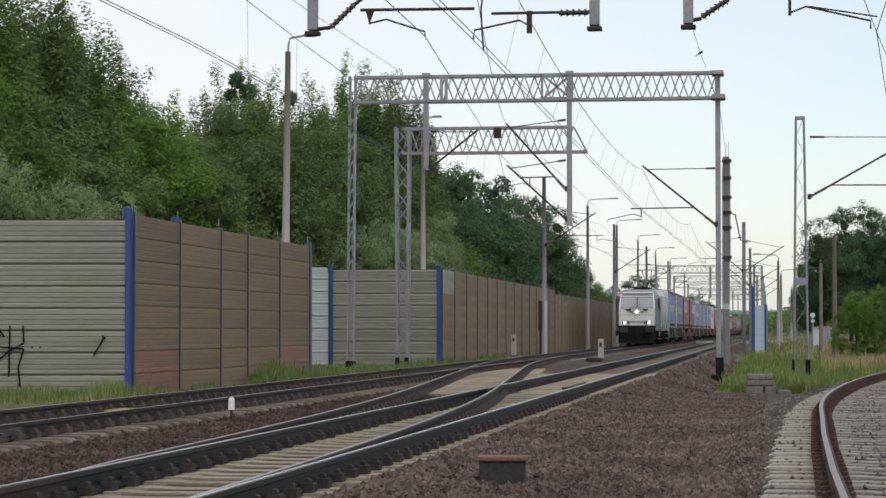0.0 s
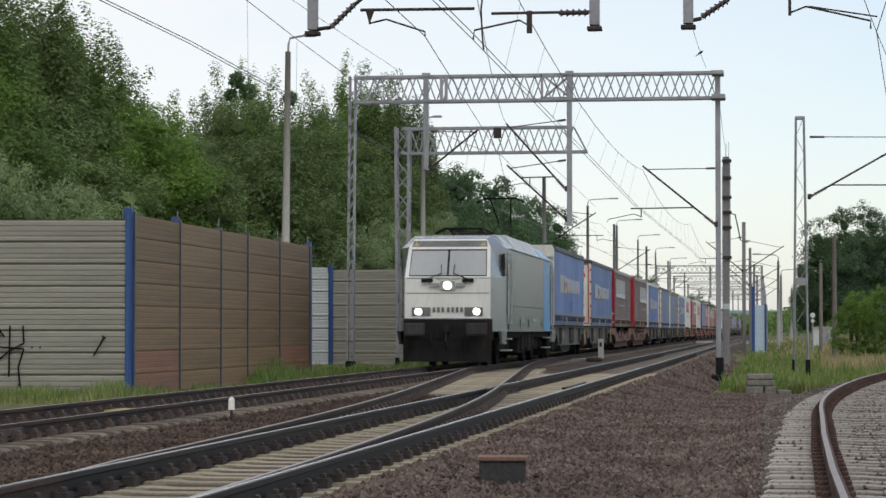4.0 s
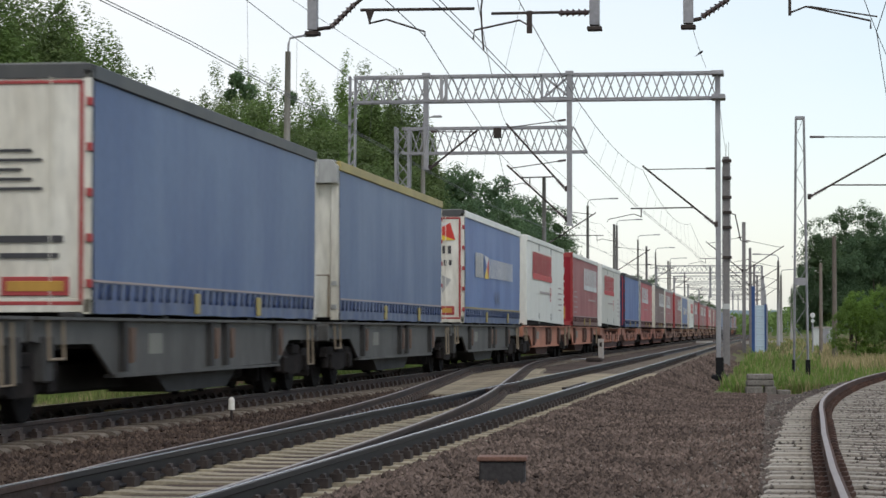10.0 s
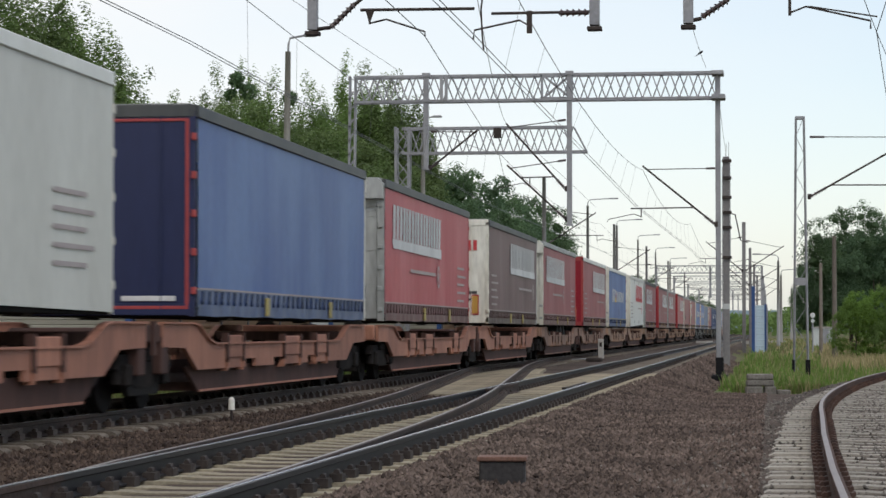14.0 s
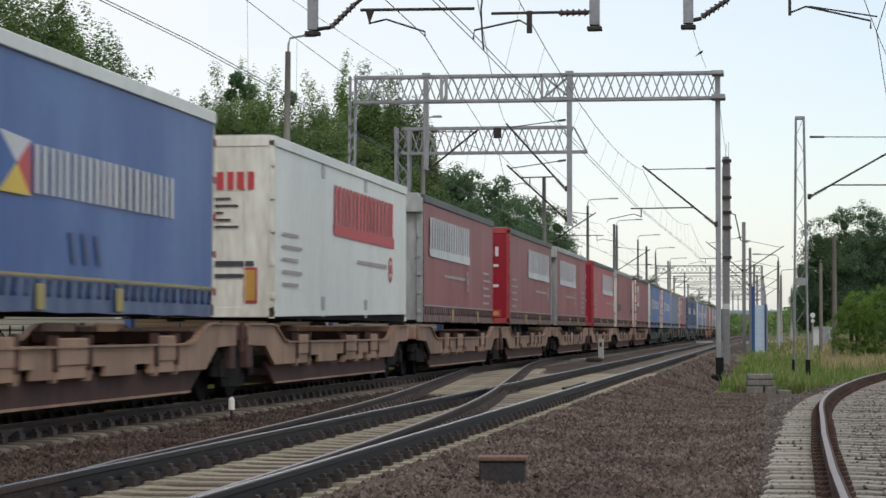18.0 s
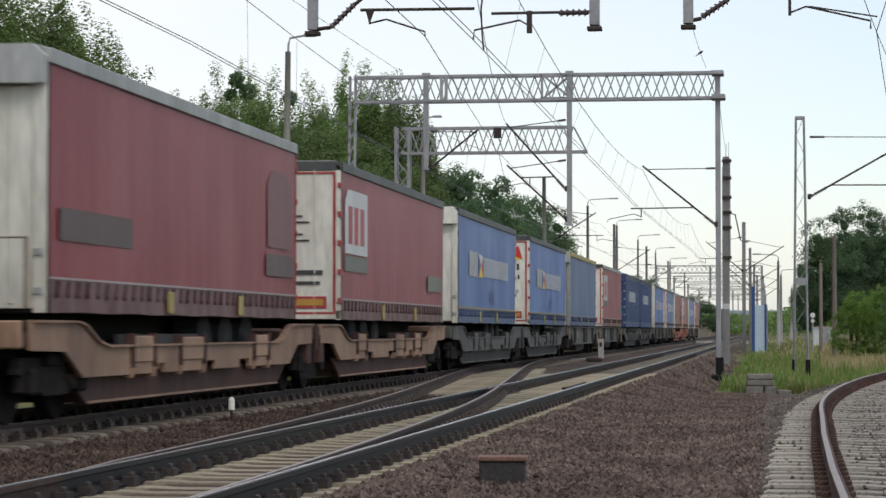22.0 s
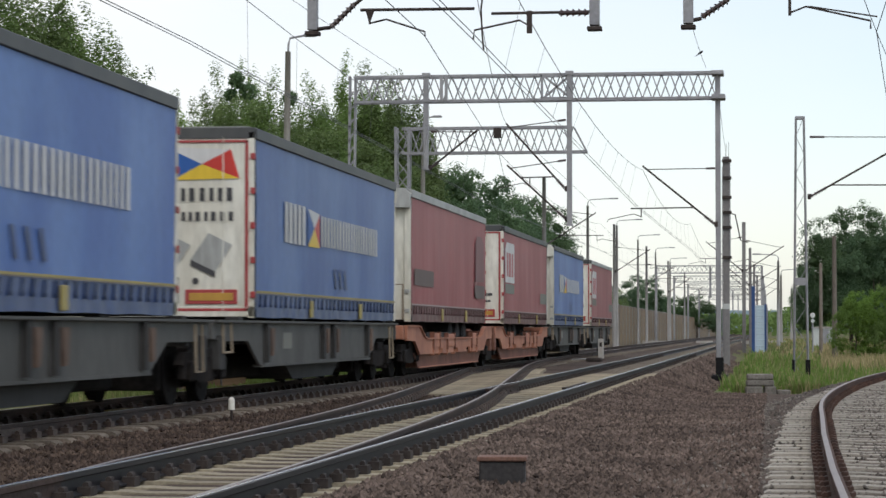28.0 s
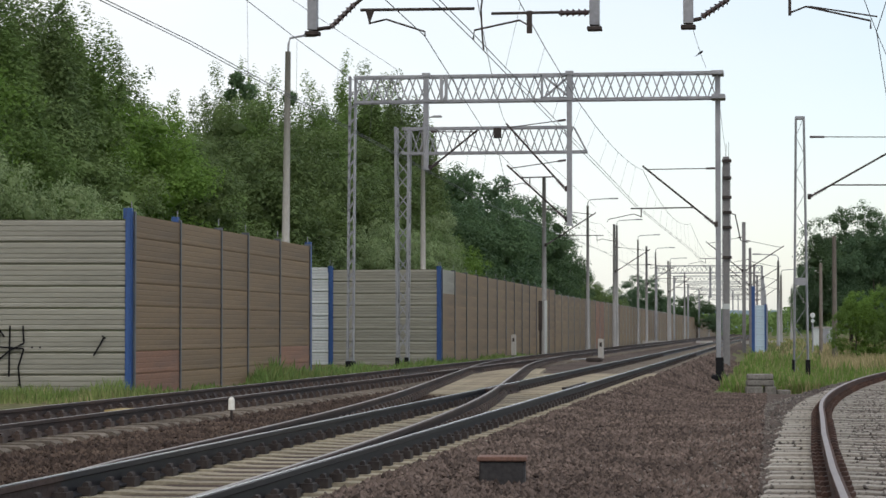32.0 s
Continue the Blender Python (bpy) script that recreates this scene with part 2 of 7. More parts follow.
# ---- mesh building ----
class MB:
    """Gathers vertices and faces of one mesh."""

    def __init__(self):
        self.v, self.f = [], []

    def add(self, verts, faces):
        o = len(self.v)
        self.v += [tuple(p) for p in verts]
        self.f += [tuple(i + o for i in f) for f in faces]
        return self

    def box(self, x0, x1, y0, y1, z0, z1, b=0.0):
        if b <= 0:
            vs = [(x, y, z) for z in (z0, z1) for y in (y0, y1) for x in (x0, x1)]
            return self.add(vs, [(0, 2, 3, 1), (4, 5, 7, 6), (0, 1, 5, 4), (2, 6, 7, 3), (0, 4, 6, 2), (1, 3, 7, 5)])
        cx, cy, cz = (x0 + x1) / 2, (y0 + y1) / 2, (z0 + z1) / 2
        hx, hy, hz = (x1 - x0) / 2, (y1 - y0) / 2, (z1 - z0) / 2
        vs, at = [], {}
        for sx in (-1, 1):
            for sy in (-1, 1):
                for sz in (-1, 1):
                    for k in range(3):
                        d = [hx - b, hy - b, hz - b]
                        d[k] += b
                        at[sx, sy, sz, k] = len(vs)
                        vs.append((cx + sx * d[0], cy + sy * d[1], cz + sz * d[2]))
        fs = []
        S = (-1, 1)
        for s in S:
            fs.append([at[s, a, c, 0] for a, c in ((-1, -1), (1, -1), (1, 1), (-1, 1))])
            fs.append([at[a, s, c, 1] for a, c in ((-1, -1), (1, -1), (1, 1), (-1, 1))])
            fs.append([at[a, c, s, 2] for a, c in ((-1, -1), (1, -1), (1, 1), (-1, 1))])
        for a in S:
            for c in S:
                fs.append([at[a, c, -1, 0], at[a, c, 1, 0], at[a, c, 1, 1], at[a, c, -1, 1]])
                fs.append([at[a, -1, c, 0], at[a, 1, c, 0], at[a, 1, c, 2], at[a, -1, c, 2]])
                fs.append([at[-1, a, c, 1], at[1, a, c, 1], at[1, a, c, 2], at[-1, a, c, 2]])
                for d in S:
                    fs.append([at[a, c, d, k] for k in range(3)])
        return self.add(vs, fs)

    def prism(self, poly, a, b, axis="x"):
        """A polygon given in the two other axes, drawn out from a to b along the axis."""
        n = len(poly)
        put = {"x": lambda p, t: (t, p[0], p[1]), "y": lambda p, t: (p[0], t, p[1]), "z": lambda p, t: (p[0], p[1], t)}[axis]
        vs = [put(p, a) for p in poly] + [put(p, b) for p in poly]
        fs = [tuple(range(n)), tuple(range(2 * n - 1, n - 1, -1))]
        fs += [(i, (i + 1) % n, n + (i + 1) % n, n + i) for i in range(n)]
        return self.add(vs, fs)

    def tube(self, p, q, r, n=8, r2=None):
        p, q = Vector(p), Vector(q)
        d = (q - p).normalized()
        u = d.orthogonal().normalized()
        w = d.cross(u)
        r2 = r if r2 is None else r2
        vs = []
        for c, rad in ((p, r), (q, r2)):
            for i in range(n):
                a = 2 * math.pi * i / n
                vs.append(c + (u * math.cos(a) + w * math.sin(a)) * rad)
        fs = [tuple(range(n)), tuple(range(2 * n - 1, n - 1, -1))]
        fs += [(i, (i + 1) % n, n + (i + 1) % n, n + i) for i in range(n)]
        return self.add(vs, fs)

    def run(self, points, r, n=6):
        """One round tube through all the points."""
        ps = [Vector(p) for p in points]
        k, vs = len(ps), []
        for i, p in enumerate(ps):
            d = (ps[min(i + 1, k - 1)] - ps[max(i - 1, 0)]).normalized()
            u = d.cross(Vector((.31, .17, .94)))
            u = u.normalized() if u.length > .05 else d.orthogonal().normalized()
            w = d.cross(u)
            vs += [p + (u * math.cos(6.28319 * j / n) + w * math.sin(6.28319 * j / n)) * r for j in range(n)]
        fs = [(i * n + j, i * n + (j + 1) % n, (i + 1) * n + (j + 1) % n, (i + 1) * n + j) for i in range(k - 1) for j in range(n)]
        return self.add(vs, fs + [tuple(range(n)), tuple(range((k - 1) * n, k * n))])

    def bar(self, p, q, w, h=None):
        """A square bar from p to q."""
        p, q = Vector(p), Vector(q)
        h = h or w
        d = (q - p).normalized()
        u = d.cross(Vector((0, 0, 1)))
        u = u.normalized() if u.length > 1e-4 else Vector((1, 0, 0))
        t = u.cross(d)
        vs = [c + u * a * w / 2 + t * b * h / 2 for c in (p, q) for a, b in ((-1, -1), (1, -1), (1, 1), (-1, 1))]
        return self.add(vs, [(0, 1, 2, 3), (7, 6, 5, 4), (0, 4, 5, 1), (1, 5, 6, 2), (2, 6, 7, 3), (3, 7, 4, 0)])

    def sweep(self, profile, path):
        """A closed profile of (across, up) along a path of (x, y, z), for rails and panels lying mostly along y."""
        n, k = len(profile), len(path)
        vs = []
        for i, p in enumerate(path):
            a, b = Vector(path[max(i - 1, 0)]), Vector(path[min(i + 1, k - 1)])
            d = (b - a).normalized()
            u = Vector((d.y, -d.x, 0)).normalized()
            for s, z in profile:
                vs.append((p[0] + u.x * s, p[1] + u.y * s, p[2] + z))
        fs = [(i * n + j, i * n + (j + 1) % n, (i + 1) * n + (j + 1) % n, (i + 1) * n + j) for i in range(k - 1) for j in range(n)]
        fs += [tuple(range(n)), tuple(range((k - 1) * n, k * n))]
        return self.add(vs, fs)

    def mesh(self, name, material, smooth=False):
        me = bpy.data.meshes.new(name)
        me.from_pydata(self.v, [], self.f)
        if smooth:
            me.polygons.foreach_set("use_smooth", [True] * len(me.polygons))
        me.materials.append(material)
        me.update()
        return me


def part(name, mb, material, parent, label="", smooth=False):
    me = mb if isinstance(mb, bpy.types.Mesh) else mb.mesh(name, material, smooth)
    ob = new(name, me)
    ob.parent = parent
    return tagged(ob, label) if label else ob


def piece(name, me, parent, m):
    """A further part that shares a mesh, at a pose in its parent's space."""
    ob = new(name, me)
    ob.parent = parent
    ob.matrix_basis = m
    return ob


def thing(name, label, category, group="", kind="", m=None):
    ob = new(name)
    ob.empty_display_size = 0.2
    if m is not None:
        ob.matrix_basis = m
    return tagged(ob, label, category, group, kind)


def lone(name, mb, material, label, category, group="", kind="", smooth=False):
    return tagged(new(name, mb.mesh(name, material, smooth)), label, category, group, kind)


RNG = np.random.default_rng(7)


# ---- ground ----
def step(a, b, t):
    t = min(1.0, max(0.0, (t - a) / (b - a)))
    return t * t * (3 - 2 * t)


def siding_x(y):
    """The middle of the siding, which bends away to the right."""
    return 1.235 + max(0.0, y - 23.0) ** 2 / 580.0 + .075 * math.exp(-((y - 28) / 5.5) ** 2) - .047 * (1 - step(14, 22, y))


def ground_z(x, y):
    left = -0.24 - 0.16 * step(10.9, 12.2, -x)
    far = -0.30 - 0.42 * step(34, 76, y) + 0.25 * step(110, 170, y)
    mid = step(-2.9, -1.6, x)
    for line_x in (XA, XB):
        left += .041 * (1 - step(.7, .95, abs(x - line_x)))
    z = left * (1 - mid) + far * mid + .055 * math.exp(-((x + 3.0) / .28) ** 2)
    if y < 90:
        bed = 1 - step(1.5, 2.1, abs(x - siding_x(y)))
        z = z * (1 - bed) + (-0.20) * bed
    return z


def build_ground():
    xs = [-1500, -500, -200, -100, -60, -40, -30, -25, -22, -20, -18, -16, -15]
    xs += [round(-14.5 + 0.35 * i, 2) for i in range(68)]
    xs += [10, 12, 15, 20, 30, 50, 100, 250, 600, 1500]
    ys = [-400, -100, -40, -15] + list(range(-6, 60, 2)) + list(range(60, 130, 4)) + list(range(130, 260, 10))
    ys += [260, 300, 360, 450, 600, 900, 1500, 3000]
    mb = MB()
    mb.v = [(x, y, ground_z(x, y)) for y in ys for x in xs]
    w = len(xs)
    mb.f = [(j * w + i, j * w + i + 1, (j + 1) * w + i + 1, (j + 1) * w + i) for j in range(len(ys) - 1) for i in range(w - 1)]
    ground = lone("ground", mb, M_SOIL, "grassy soil with a bed of reddish-brown crushed stone", "ground", kind="structure")
    ground.data.materials.append(M_BALLAST)
    for p in ground.data.polygons:
        x, y = p.center.x, p.center.y
        edge = -1.7 - 0.3 * step(70, 120, y) + 0.12 * math.sin(y * 0.9)
        stone = -11.9 < x < edge or (y < 63 and edge <= x < siding_x(y) + 2.3) or (y < 90 and abs(x - siding_x(y)) < 2.0)
        p.material_index = 1 if stone else 0
        p.use_smooth = True


build_ground()


def stones(name, count, region, material, label, low=0.018, high=0.045):
    """Loose stones: small uneven octahedra lying on the ground."""
    base = np.array([(1, 0, 0), (-1, 0, 0), (0, 1, 0), (0, -1, 0), (0, 0, 1), (0, 0, -1)], float)
    tri = np.array([(0, 2, 4), (2, 1, 4), (1, 3, 4), (3, 0, 4), (2, 0, 5), (1, 2, 5), (3, 1, 5), (0, 3, 5)])
    vs, fs, n = [], [], 0
    while n < count:
        x, y = region()
        r = RNG.uniform(low, high)
        q = base * r * RNG.uniform(0.6, 1.35, (6, 1))
        a = RNG.uniform(0, 6.28)
        c, s = math.cos(a), math.sin(a)
        q = q @ np.array([(c, -s, 0), (s, c, 0), (0, 0, 1)])
        q[:, 2] += q[:, 0] * RNG.uniform(-0.5, 0.5)
        q += (x, y, ground_z(x, y) + r * RNG.uniform(0.0, 0.7))
        vs.append(q)
        fs.append(tri + 6 * n)
        n += 1
    me = bpy.data.meshes.new(name)
    me.from_pydata(np.concatenate(vs).tolist(), [], np.concatenate(fs).tolist())
    me.materials.append(material)
    tagged(new(name, me), label, "gravel", kind="stuff")


def near_y(a, b):
    return a + (b - a) * RNG.random() ** 1.7


stones("ballast_stones", 44000, lambda: (RNG.uniform(-3.2, -0.1), near_y(14.5, 62)), M_STONE, "loose reddish-brown crushed stone between the tracks", .013, .034)
stones("ballast_stones", 18000, lambda: (RNG.uniform(-7.8, -5.4), near_y(17, 62)), M_STONE_DARK, "loose dark crushed stone between the running lines", .015, .036)
stones("ballast_stones", 6000, lambda: (RNG.uniform(-2.95, -1.55), near_y(62, 125)), M_STONE, "loose reddish-brown crushed stone along the shoulder", .03, .065)
stones("ballast_stones", 12000, lambda: ((lambda y: (siding_x(y) + .55 + RNG.normal() * .8 if RNG.random() < .7 else siding_x(y) - 1.75 + RNG.normal() * .35, y))(near_y(14.2, 62))), M_GREY_STONE, "loose grey crushed stone along the siding", .010, .026)


# ---- track ----
HEADW, FOOTW, RH = 0.036, 0.075, 0.172
WEB = [(-FOOTW, -RH), (FOOTW, -RH), (FOOTW, -RH + .014), (.012, -RH + .035), (.012, -.05), (HEADW, -.038), (HEADW, -.002), (-HEADW, -.002), (-HEADW, -.038), (-.012, -.05), (-.012, -RH + .035), (-FOOTW, -RH + .014)]
TOPPROF = [(-.036, -.008), (.004, -.008), (.002, 0.0), (-.033, 0.0)]
WIDETOP = [(-.034, -.006), (.018, -.006), (.015, 0.0), (-.031, 0.0)]


def rail(parent, path, head, body=None, name="rail", top=TOPPROF):
    r = part(name, MB().sweep(WEB, path), body or M_RAIL, parent)
    part("rail_head", MB().sweep(top, path), head, r, "worn steel running surface")
    return r


SLEEPER = MB().prism([(-1.3, -.30), (1.3, -.30), (1.3, -.205), (1.24, -.178), (.5, -.178), (.35, -.188), (-.35, -.188), (-.5, -.178), (-1.24, -.178), (-1.3, -.205)], -.13, .13, "y")
ME_SLEEPER = SLEEPER.mesh("sleeper", M_SLEEPER)
ME_SLEEPER_DIRTY = SLEEPER.mesh("sleeper", M_SLEEPER_DIRTY)
ME_SLEEPER_GREY = SLEEPER.mesh("sleeper_grey", M_SLEEPER_GREY)


def clip(mb, x, y):
    """A rail chair with its two clips."""
    for s in (-1, 1):
        mb.box(x + s * .085 - .05, x + s * .085 + .05, y - .085, y + .085, -.185, -.11)
        mb.tube((x + s * .085, y - .045, -.098), (x + s * .085, y + .045, -.098), .026, 6)


def track(name, x, y0, y1, near0, near1, label, head, tie=ME_SLEEPER):
    t = thing(name, label, "railway track", kind="structure")
    ys = [y0, -2, 60, 140, y1] if y1 > 140 else [y0, y1]
    for s in (-1, 1):
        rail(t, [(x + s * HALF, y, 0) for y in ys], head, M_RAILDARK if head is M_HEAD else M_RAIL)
    far, clips = MB(), MB()
    y = y0
    while y < min(y1, 240):
        if near0 <= y <= near1:
            piece("sleeper", tie, t, pose(x + RNG.uniform(-.03, .03), y + RNG.uniform(-.015, .015), RNG.uniform(-.008, .004), 0, 0, RNG.uniform(-.5, .5)))
        else:
            far.box(x - 1.3, x + 1.3, y - .13, y + .13, -.3, -.18)
        if 10 < y < 110:
            for s in (-1, 1):
                clip(clips, x + s * HALF, y)
        y += 0.6
    tagged(part("sleepers_beyond", far, M_SLEEPER_FAR if tie is ME_SLEEPER else M_SLEEPER_DIRTY, t), kind="stuff")
    tagged(part("fastenings", clips, M_IRON if head is M_HEAD else M_CLIP, t), kind="stuff")
    return t


track("track_far", XA, -30, 900, 20, 64, "straight running line on concrete sleepers with worn rails", M_DULLHEAD, ME_SLEEPER_DIRTY)
track("track_near", XB, -30, 900, 13, 62, "straight running line on concrete sleepers with bright rails", M_HEAD)

# the crossover between the two lines: curve, straight, curve back
Y0, RAD, CURVE, RISE = 8.8, 830.0, 34.0, 4.725
LENGTH = RISE / (2 * CURVE / RAD) + CURVE


def cross_x(y):
    t = min(max(y - Y0, 0.0), LENGTH)
    if t < CURVE:
        d = t * t / RAD
    elif t < LENGTH - CURVE:
        d = CURVE * CURVE / RAD + (t - CURVE) * 2 * CURVE / RAD
    else:
        d = RISE - (LENGTH - t) ** 2 / RAD
    return XB - d


def crossover():
    t = thing("crossover", "curved crossover between the running lines with frogs and check rails", "railway switch", kind="structure")
    for s in (-1, 1):
        off = s * HALF
        ys = [Y0 + 2 + i * 1.5 for i in range(int((LENGTH - 4) / 1.5) + 1)]
        path = [(cross_x(y) + off + (0.07 if s < 0 and y < Y0 + 9 else 0), y, -0.002) for y in ys]
        rail(t, path, M_DULLHEAD, name="closure_rail")
    # wing rails at the two frogs, and check rails opposite
    for yf, xf in ((Y0 + 35.4, XB - HALF), (Y0 + LENGTH - 35.4, XA + HALF)):
        for s in (-1, 1):
            part("wing_rail", MB().sweep(WEB, [(xf + s * .07, yf - 2.6, -.004), (xf + s * .05, yf, -.004), (xf + s * .14, yf + 1.6, -.004)]), M_RAIL, t)
        part("frog", MB().prism([(xf - .05, yf - .2), (xf + .05, yf - .2), (xf + .12, yf + 2.2), (xf - .12, yf + 2.2)], -.16, -.003, "z"), M_IRON, t)
    for x, yc in ((XB + HALF - .11, Y0 + 35.9), (XA - HALF + .11, Y0 + LENGTH - 35.9)):
        part("check_rail", MB().sweep(WEB, [(x - .05, yc - 2.4, .01), (x, yc - 1.6, .01), (x, yc + 1.6, .01), (x - .05, yc + 2.4, .01)]), M_IRON, t)
    # long bearers carry both roads
    me = MB().box(-.5, .5, -.14, .14, -.3, -.172, .012).mesh("bearer", M_BEARER)
    y = 45.0
    while y < 74:
        x0 = XA - 1.31 if y > 58 else cross_x(y) - HALF - .2
        x1 = XB + 1.31 if y < 66 else cross_x(y) + 1.2
        ob = piece("bearer", me, t, pose((x0 + x1) / 2, y + .02, .004))
        ob.scale = (x1 - x0, 1, 1)
        y += 0.6
    clips = MB()
    for i in range(120):
        y = Y0 + 10 + i * .6
        for s in (-1, 1):
            clip(clips, cross_x(y) + s * HALF, y)
    tagged(part("fastenings", clips, M_CLIP, t), kind="stuff")


crossover()


def siding():
    t = thing("track_siding", "curved siding with one brown-sided rail and grey concrete sleepers", "railway track", kind="structure")
    ys = [-12, 0, 10, 18] + [22 + 2 * i for i in range(45)]
    for s in (-1, 1):
        path = []
        for y in ys:
            slope = max(0, y - 23) / 290
            path.append((siding_x(y) + s * HALF, y - s * HALF * slope, 0.0))
        rail(t, path, M_SIDEHEAD, M_RUSTRAIL, top=WIDETOP)
    clips = MB()
    y = -11.8
    while y < 80:
        ang = -math.degrees(math.atan(max(0, y - 23) / 290))
        piece("sleeper", ME_SLEEPER_GREY, t, pose(siding_x(y) + RNG.uniform(-.03, .03), y, RNG.uniform(-.01, .004), 0, 0, ang + RNG.uniform(-.6, .6)))
        for s in (-1, 1):
            clip(clips, siding_x(y) + s * HALF, y - s * HALF * max(0, y - 23) / 290)
        y += 0.6
    tagged(part("fastenings", clips, M_RUSTRAIL, t), kind="stuff")


siding()


# ---- noise barriers ----
def ribs(h, n, deep=1.0):
    """The section of a sound-absorbing panel: shallow ridges up its face, a deep groove at each joint."""
    out = []
    e = h / n
    for i in range(n):
        z = i * e
        k = e / .5
        out += [(.040, z), (.074, z + .03 * k), (.074, z + .09 * k), (.048, z + .12 * k), (.062, z + .14 * k), (.062, z + .22 * k), (.042, z + .235 * k), (.060, z + .25 * k),
                (.060, z + .34 * k), (.042, z + .355 * k), (.060, z + .37 * k), (.060, z + .46 * k), (.038, z + .485 * k)]
    out.append((.055, h))
    return [(.06 + (x - .06) * deep, z) for x, z in out]


def panel_mesh(name, length, h, n, material, plain=False):
    """One panel along +y of its own space, its ribbed face to +x."""
    prof = ([(.055, 0), (.060, h * .3), (.054, h * .32), (.060, h * .34), (.060, h * .66), (.054, h * .68), (.060, h * .7), (.056, h)] if plain else ribs(h, n, .25 if material in (M_PBROWN, M_PRUST) else 1.0)) + [(-.05, h), (-.05, 0)]
    return MB().prism(prof, 0, length, "y").mesh(name, material)


def barrier(name, label, start, turn, bays, bay, h, post_material, rows, split=True, first=0, plain=False):
    """A run of posts and panels from start along a heading; rows picks the material of a panel by bay and row."""
    t = thing(name, label, "noise barrier", "noise barriers along the line", m=pose(*start, 0, 0, turn))
    post = MB().prism([(.096, -.05), (.096, .05), (.084, .05), (.084, .008), (-.084, .008), (-.084, .05), (-.096, .05), (-.096, -.05), (-.084, -.05), (-.084, -.008), (.084, -.008), (.084, -.05)], 0, h + .06, "z").mesh("post", post_material)
    rod = MB().tube((0, 0, h + .1), (0, 0, h + .28), .012, 6)
    made = {}
    bay = [bay] * bays if isinstance(bay, float) else bay
    at = [sum(bay[:i]) for i in range(bays + 1)]
    for i in range(first, bays + 1):
        p = piece("post", post, t, pose(0, at[i], 0))
        if split:
            part("rod", rod, M_GALV, p)
        if i == bays:
            break
        n = 8 if split else 1
        for k in range(n):
            m = rows(i, k)
            key = (m.name, bay[i])
            if key not in made:
                made[key] = panel_mesh("panel", bay[i] - .05, h / n - (.002 if plain else .006), 8 // n, m, plain)
            piece("panel", made[key], t, pose(0, at[i] + .025, k * h / n))
    return t


def brown_rows(i, k):
    return M_PRUST if k < (2, 0, 0, 0, 2)[i] else M_PBROWN


HB = 3.95
barrier("noise_barrier", "brown ribbed noise barrier with rust-stained lower panels and steel posts", (-13.7, 50.4, -.42), 0, 5, [4.05, 4.2, 3.1, 4.15, 4.4], HB, M_POSTSTEEL, brown_rows)
barrier("noise_barrier", "grey ribbed noise barrier with sprayed scrawl and blue end post", (-21.67, 49.19, -.42), -82, 2, 4.0, HB - .12, M_BLUE, lambda i, k: M_PGREY)
barrier("noise_barrier", "pale grey ribbed noise barrier standing across the gap", (-17.95, 97.5, -.42), -90, 1, 4.42, HB, M_BLUE, lambda i, k: M_PGREY)
barrier("noise_barrier", "white ribbed noise barrier panel beside a blue post", (-21.2, 97.5, -.42), -90, 3, 1.05, HB + .1, M_BLUE, lambda i, k: M_PWHITE)
barrier("noise_barrier", "long brown ribbed noise barrier with steel posts along the line", (-13.45, 97.6, -.42), 0, 13, 4.0, HB, M_POSTSTEEL, lambda i, k: M_PGREY if i == 0 and k > 5 else M_PBROWN, plain=True)
barrier("noise_barrier", "far brown noise barrier with one rusty panel", (-13.45, 149.6, -.42), 0, 34, 5.0, HB - .25, M_GALV, lambda i, k: M_PRUST if i in (7, 8) else M_PBROWN, split=False, plain=True)
barrier("noise_barrier", "distant brown noise barrier along the line", (-13.45, 319.8, -.42), 0, 27, 10.0, HB - .25, M_GALV, lambda i, k: M_PBROWN, split=False, plain=True)
barrier("noise_barrier", "pale blue noise barrier standing end-on beside the line", (-0.98, 147.0, -.35), -90, 1, .68, 2.9, M_BLUE, lambda i, k: M_PCYAN)
barrier("noise_barrier", "pale blue noise barrier running along the line", (-.28, 147.2, -.35), 0, 10, 4.0, 2.9, M_GALV, lambda i, k: M_PCYAN, split=False)
for x, y in ((-13.72, 50.32), (-13.66, 70.38), (-13.47, 97.52), (-18.0, 97.45)):
    lone("barrier_post", MB().box(x - .065, x + .065, y - .08, y + .08, -.45, 3.66, .012).box(x - .14, x + .0, y - .02, y + .1, 3.42, 3.66), M_BLUE, "blue painted steel end post of a noise barrier", "post", "barrier end posts")
lone("barrier_post", MB().box(-1.13, -.93, 146.85, 147.1, -.4, 3.7, .015), M_BLUE, "tall blue steel end post of a noise barrier", "post", "barrier end posts")
lone("post_sleeve", MB().box(-13.84, -13.68, 54.4, 54.56, 3.28, 3.66, .01), M_BLUE, "short blue steel sleeve at the head of a barrier post", "post sleeve")
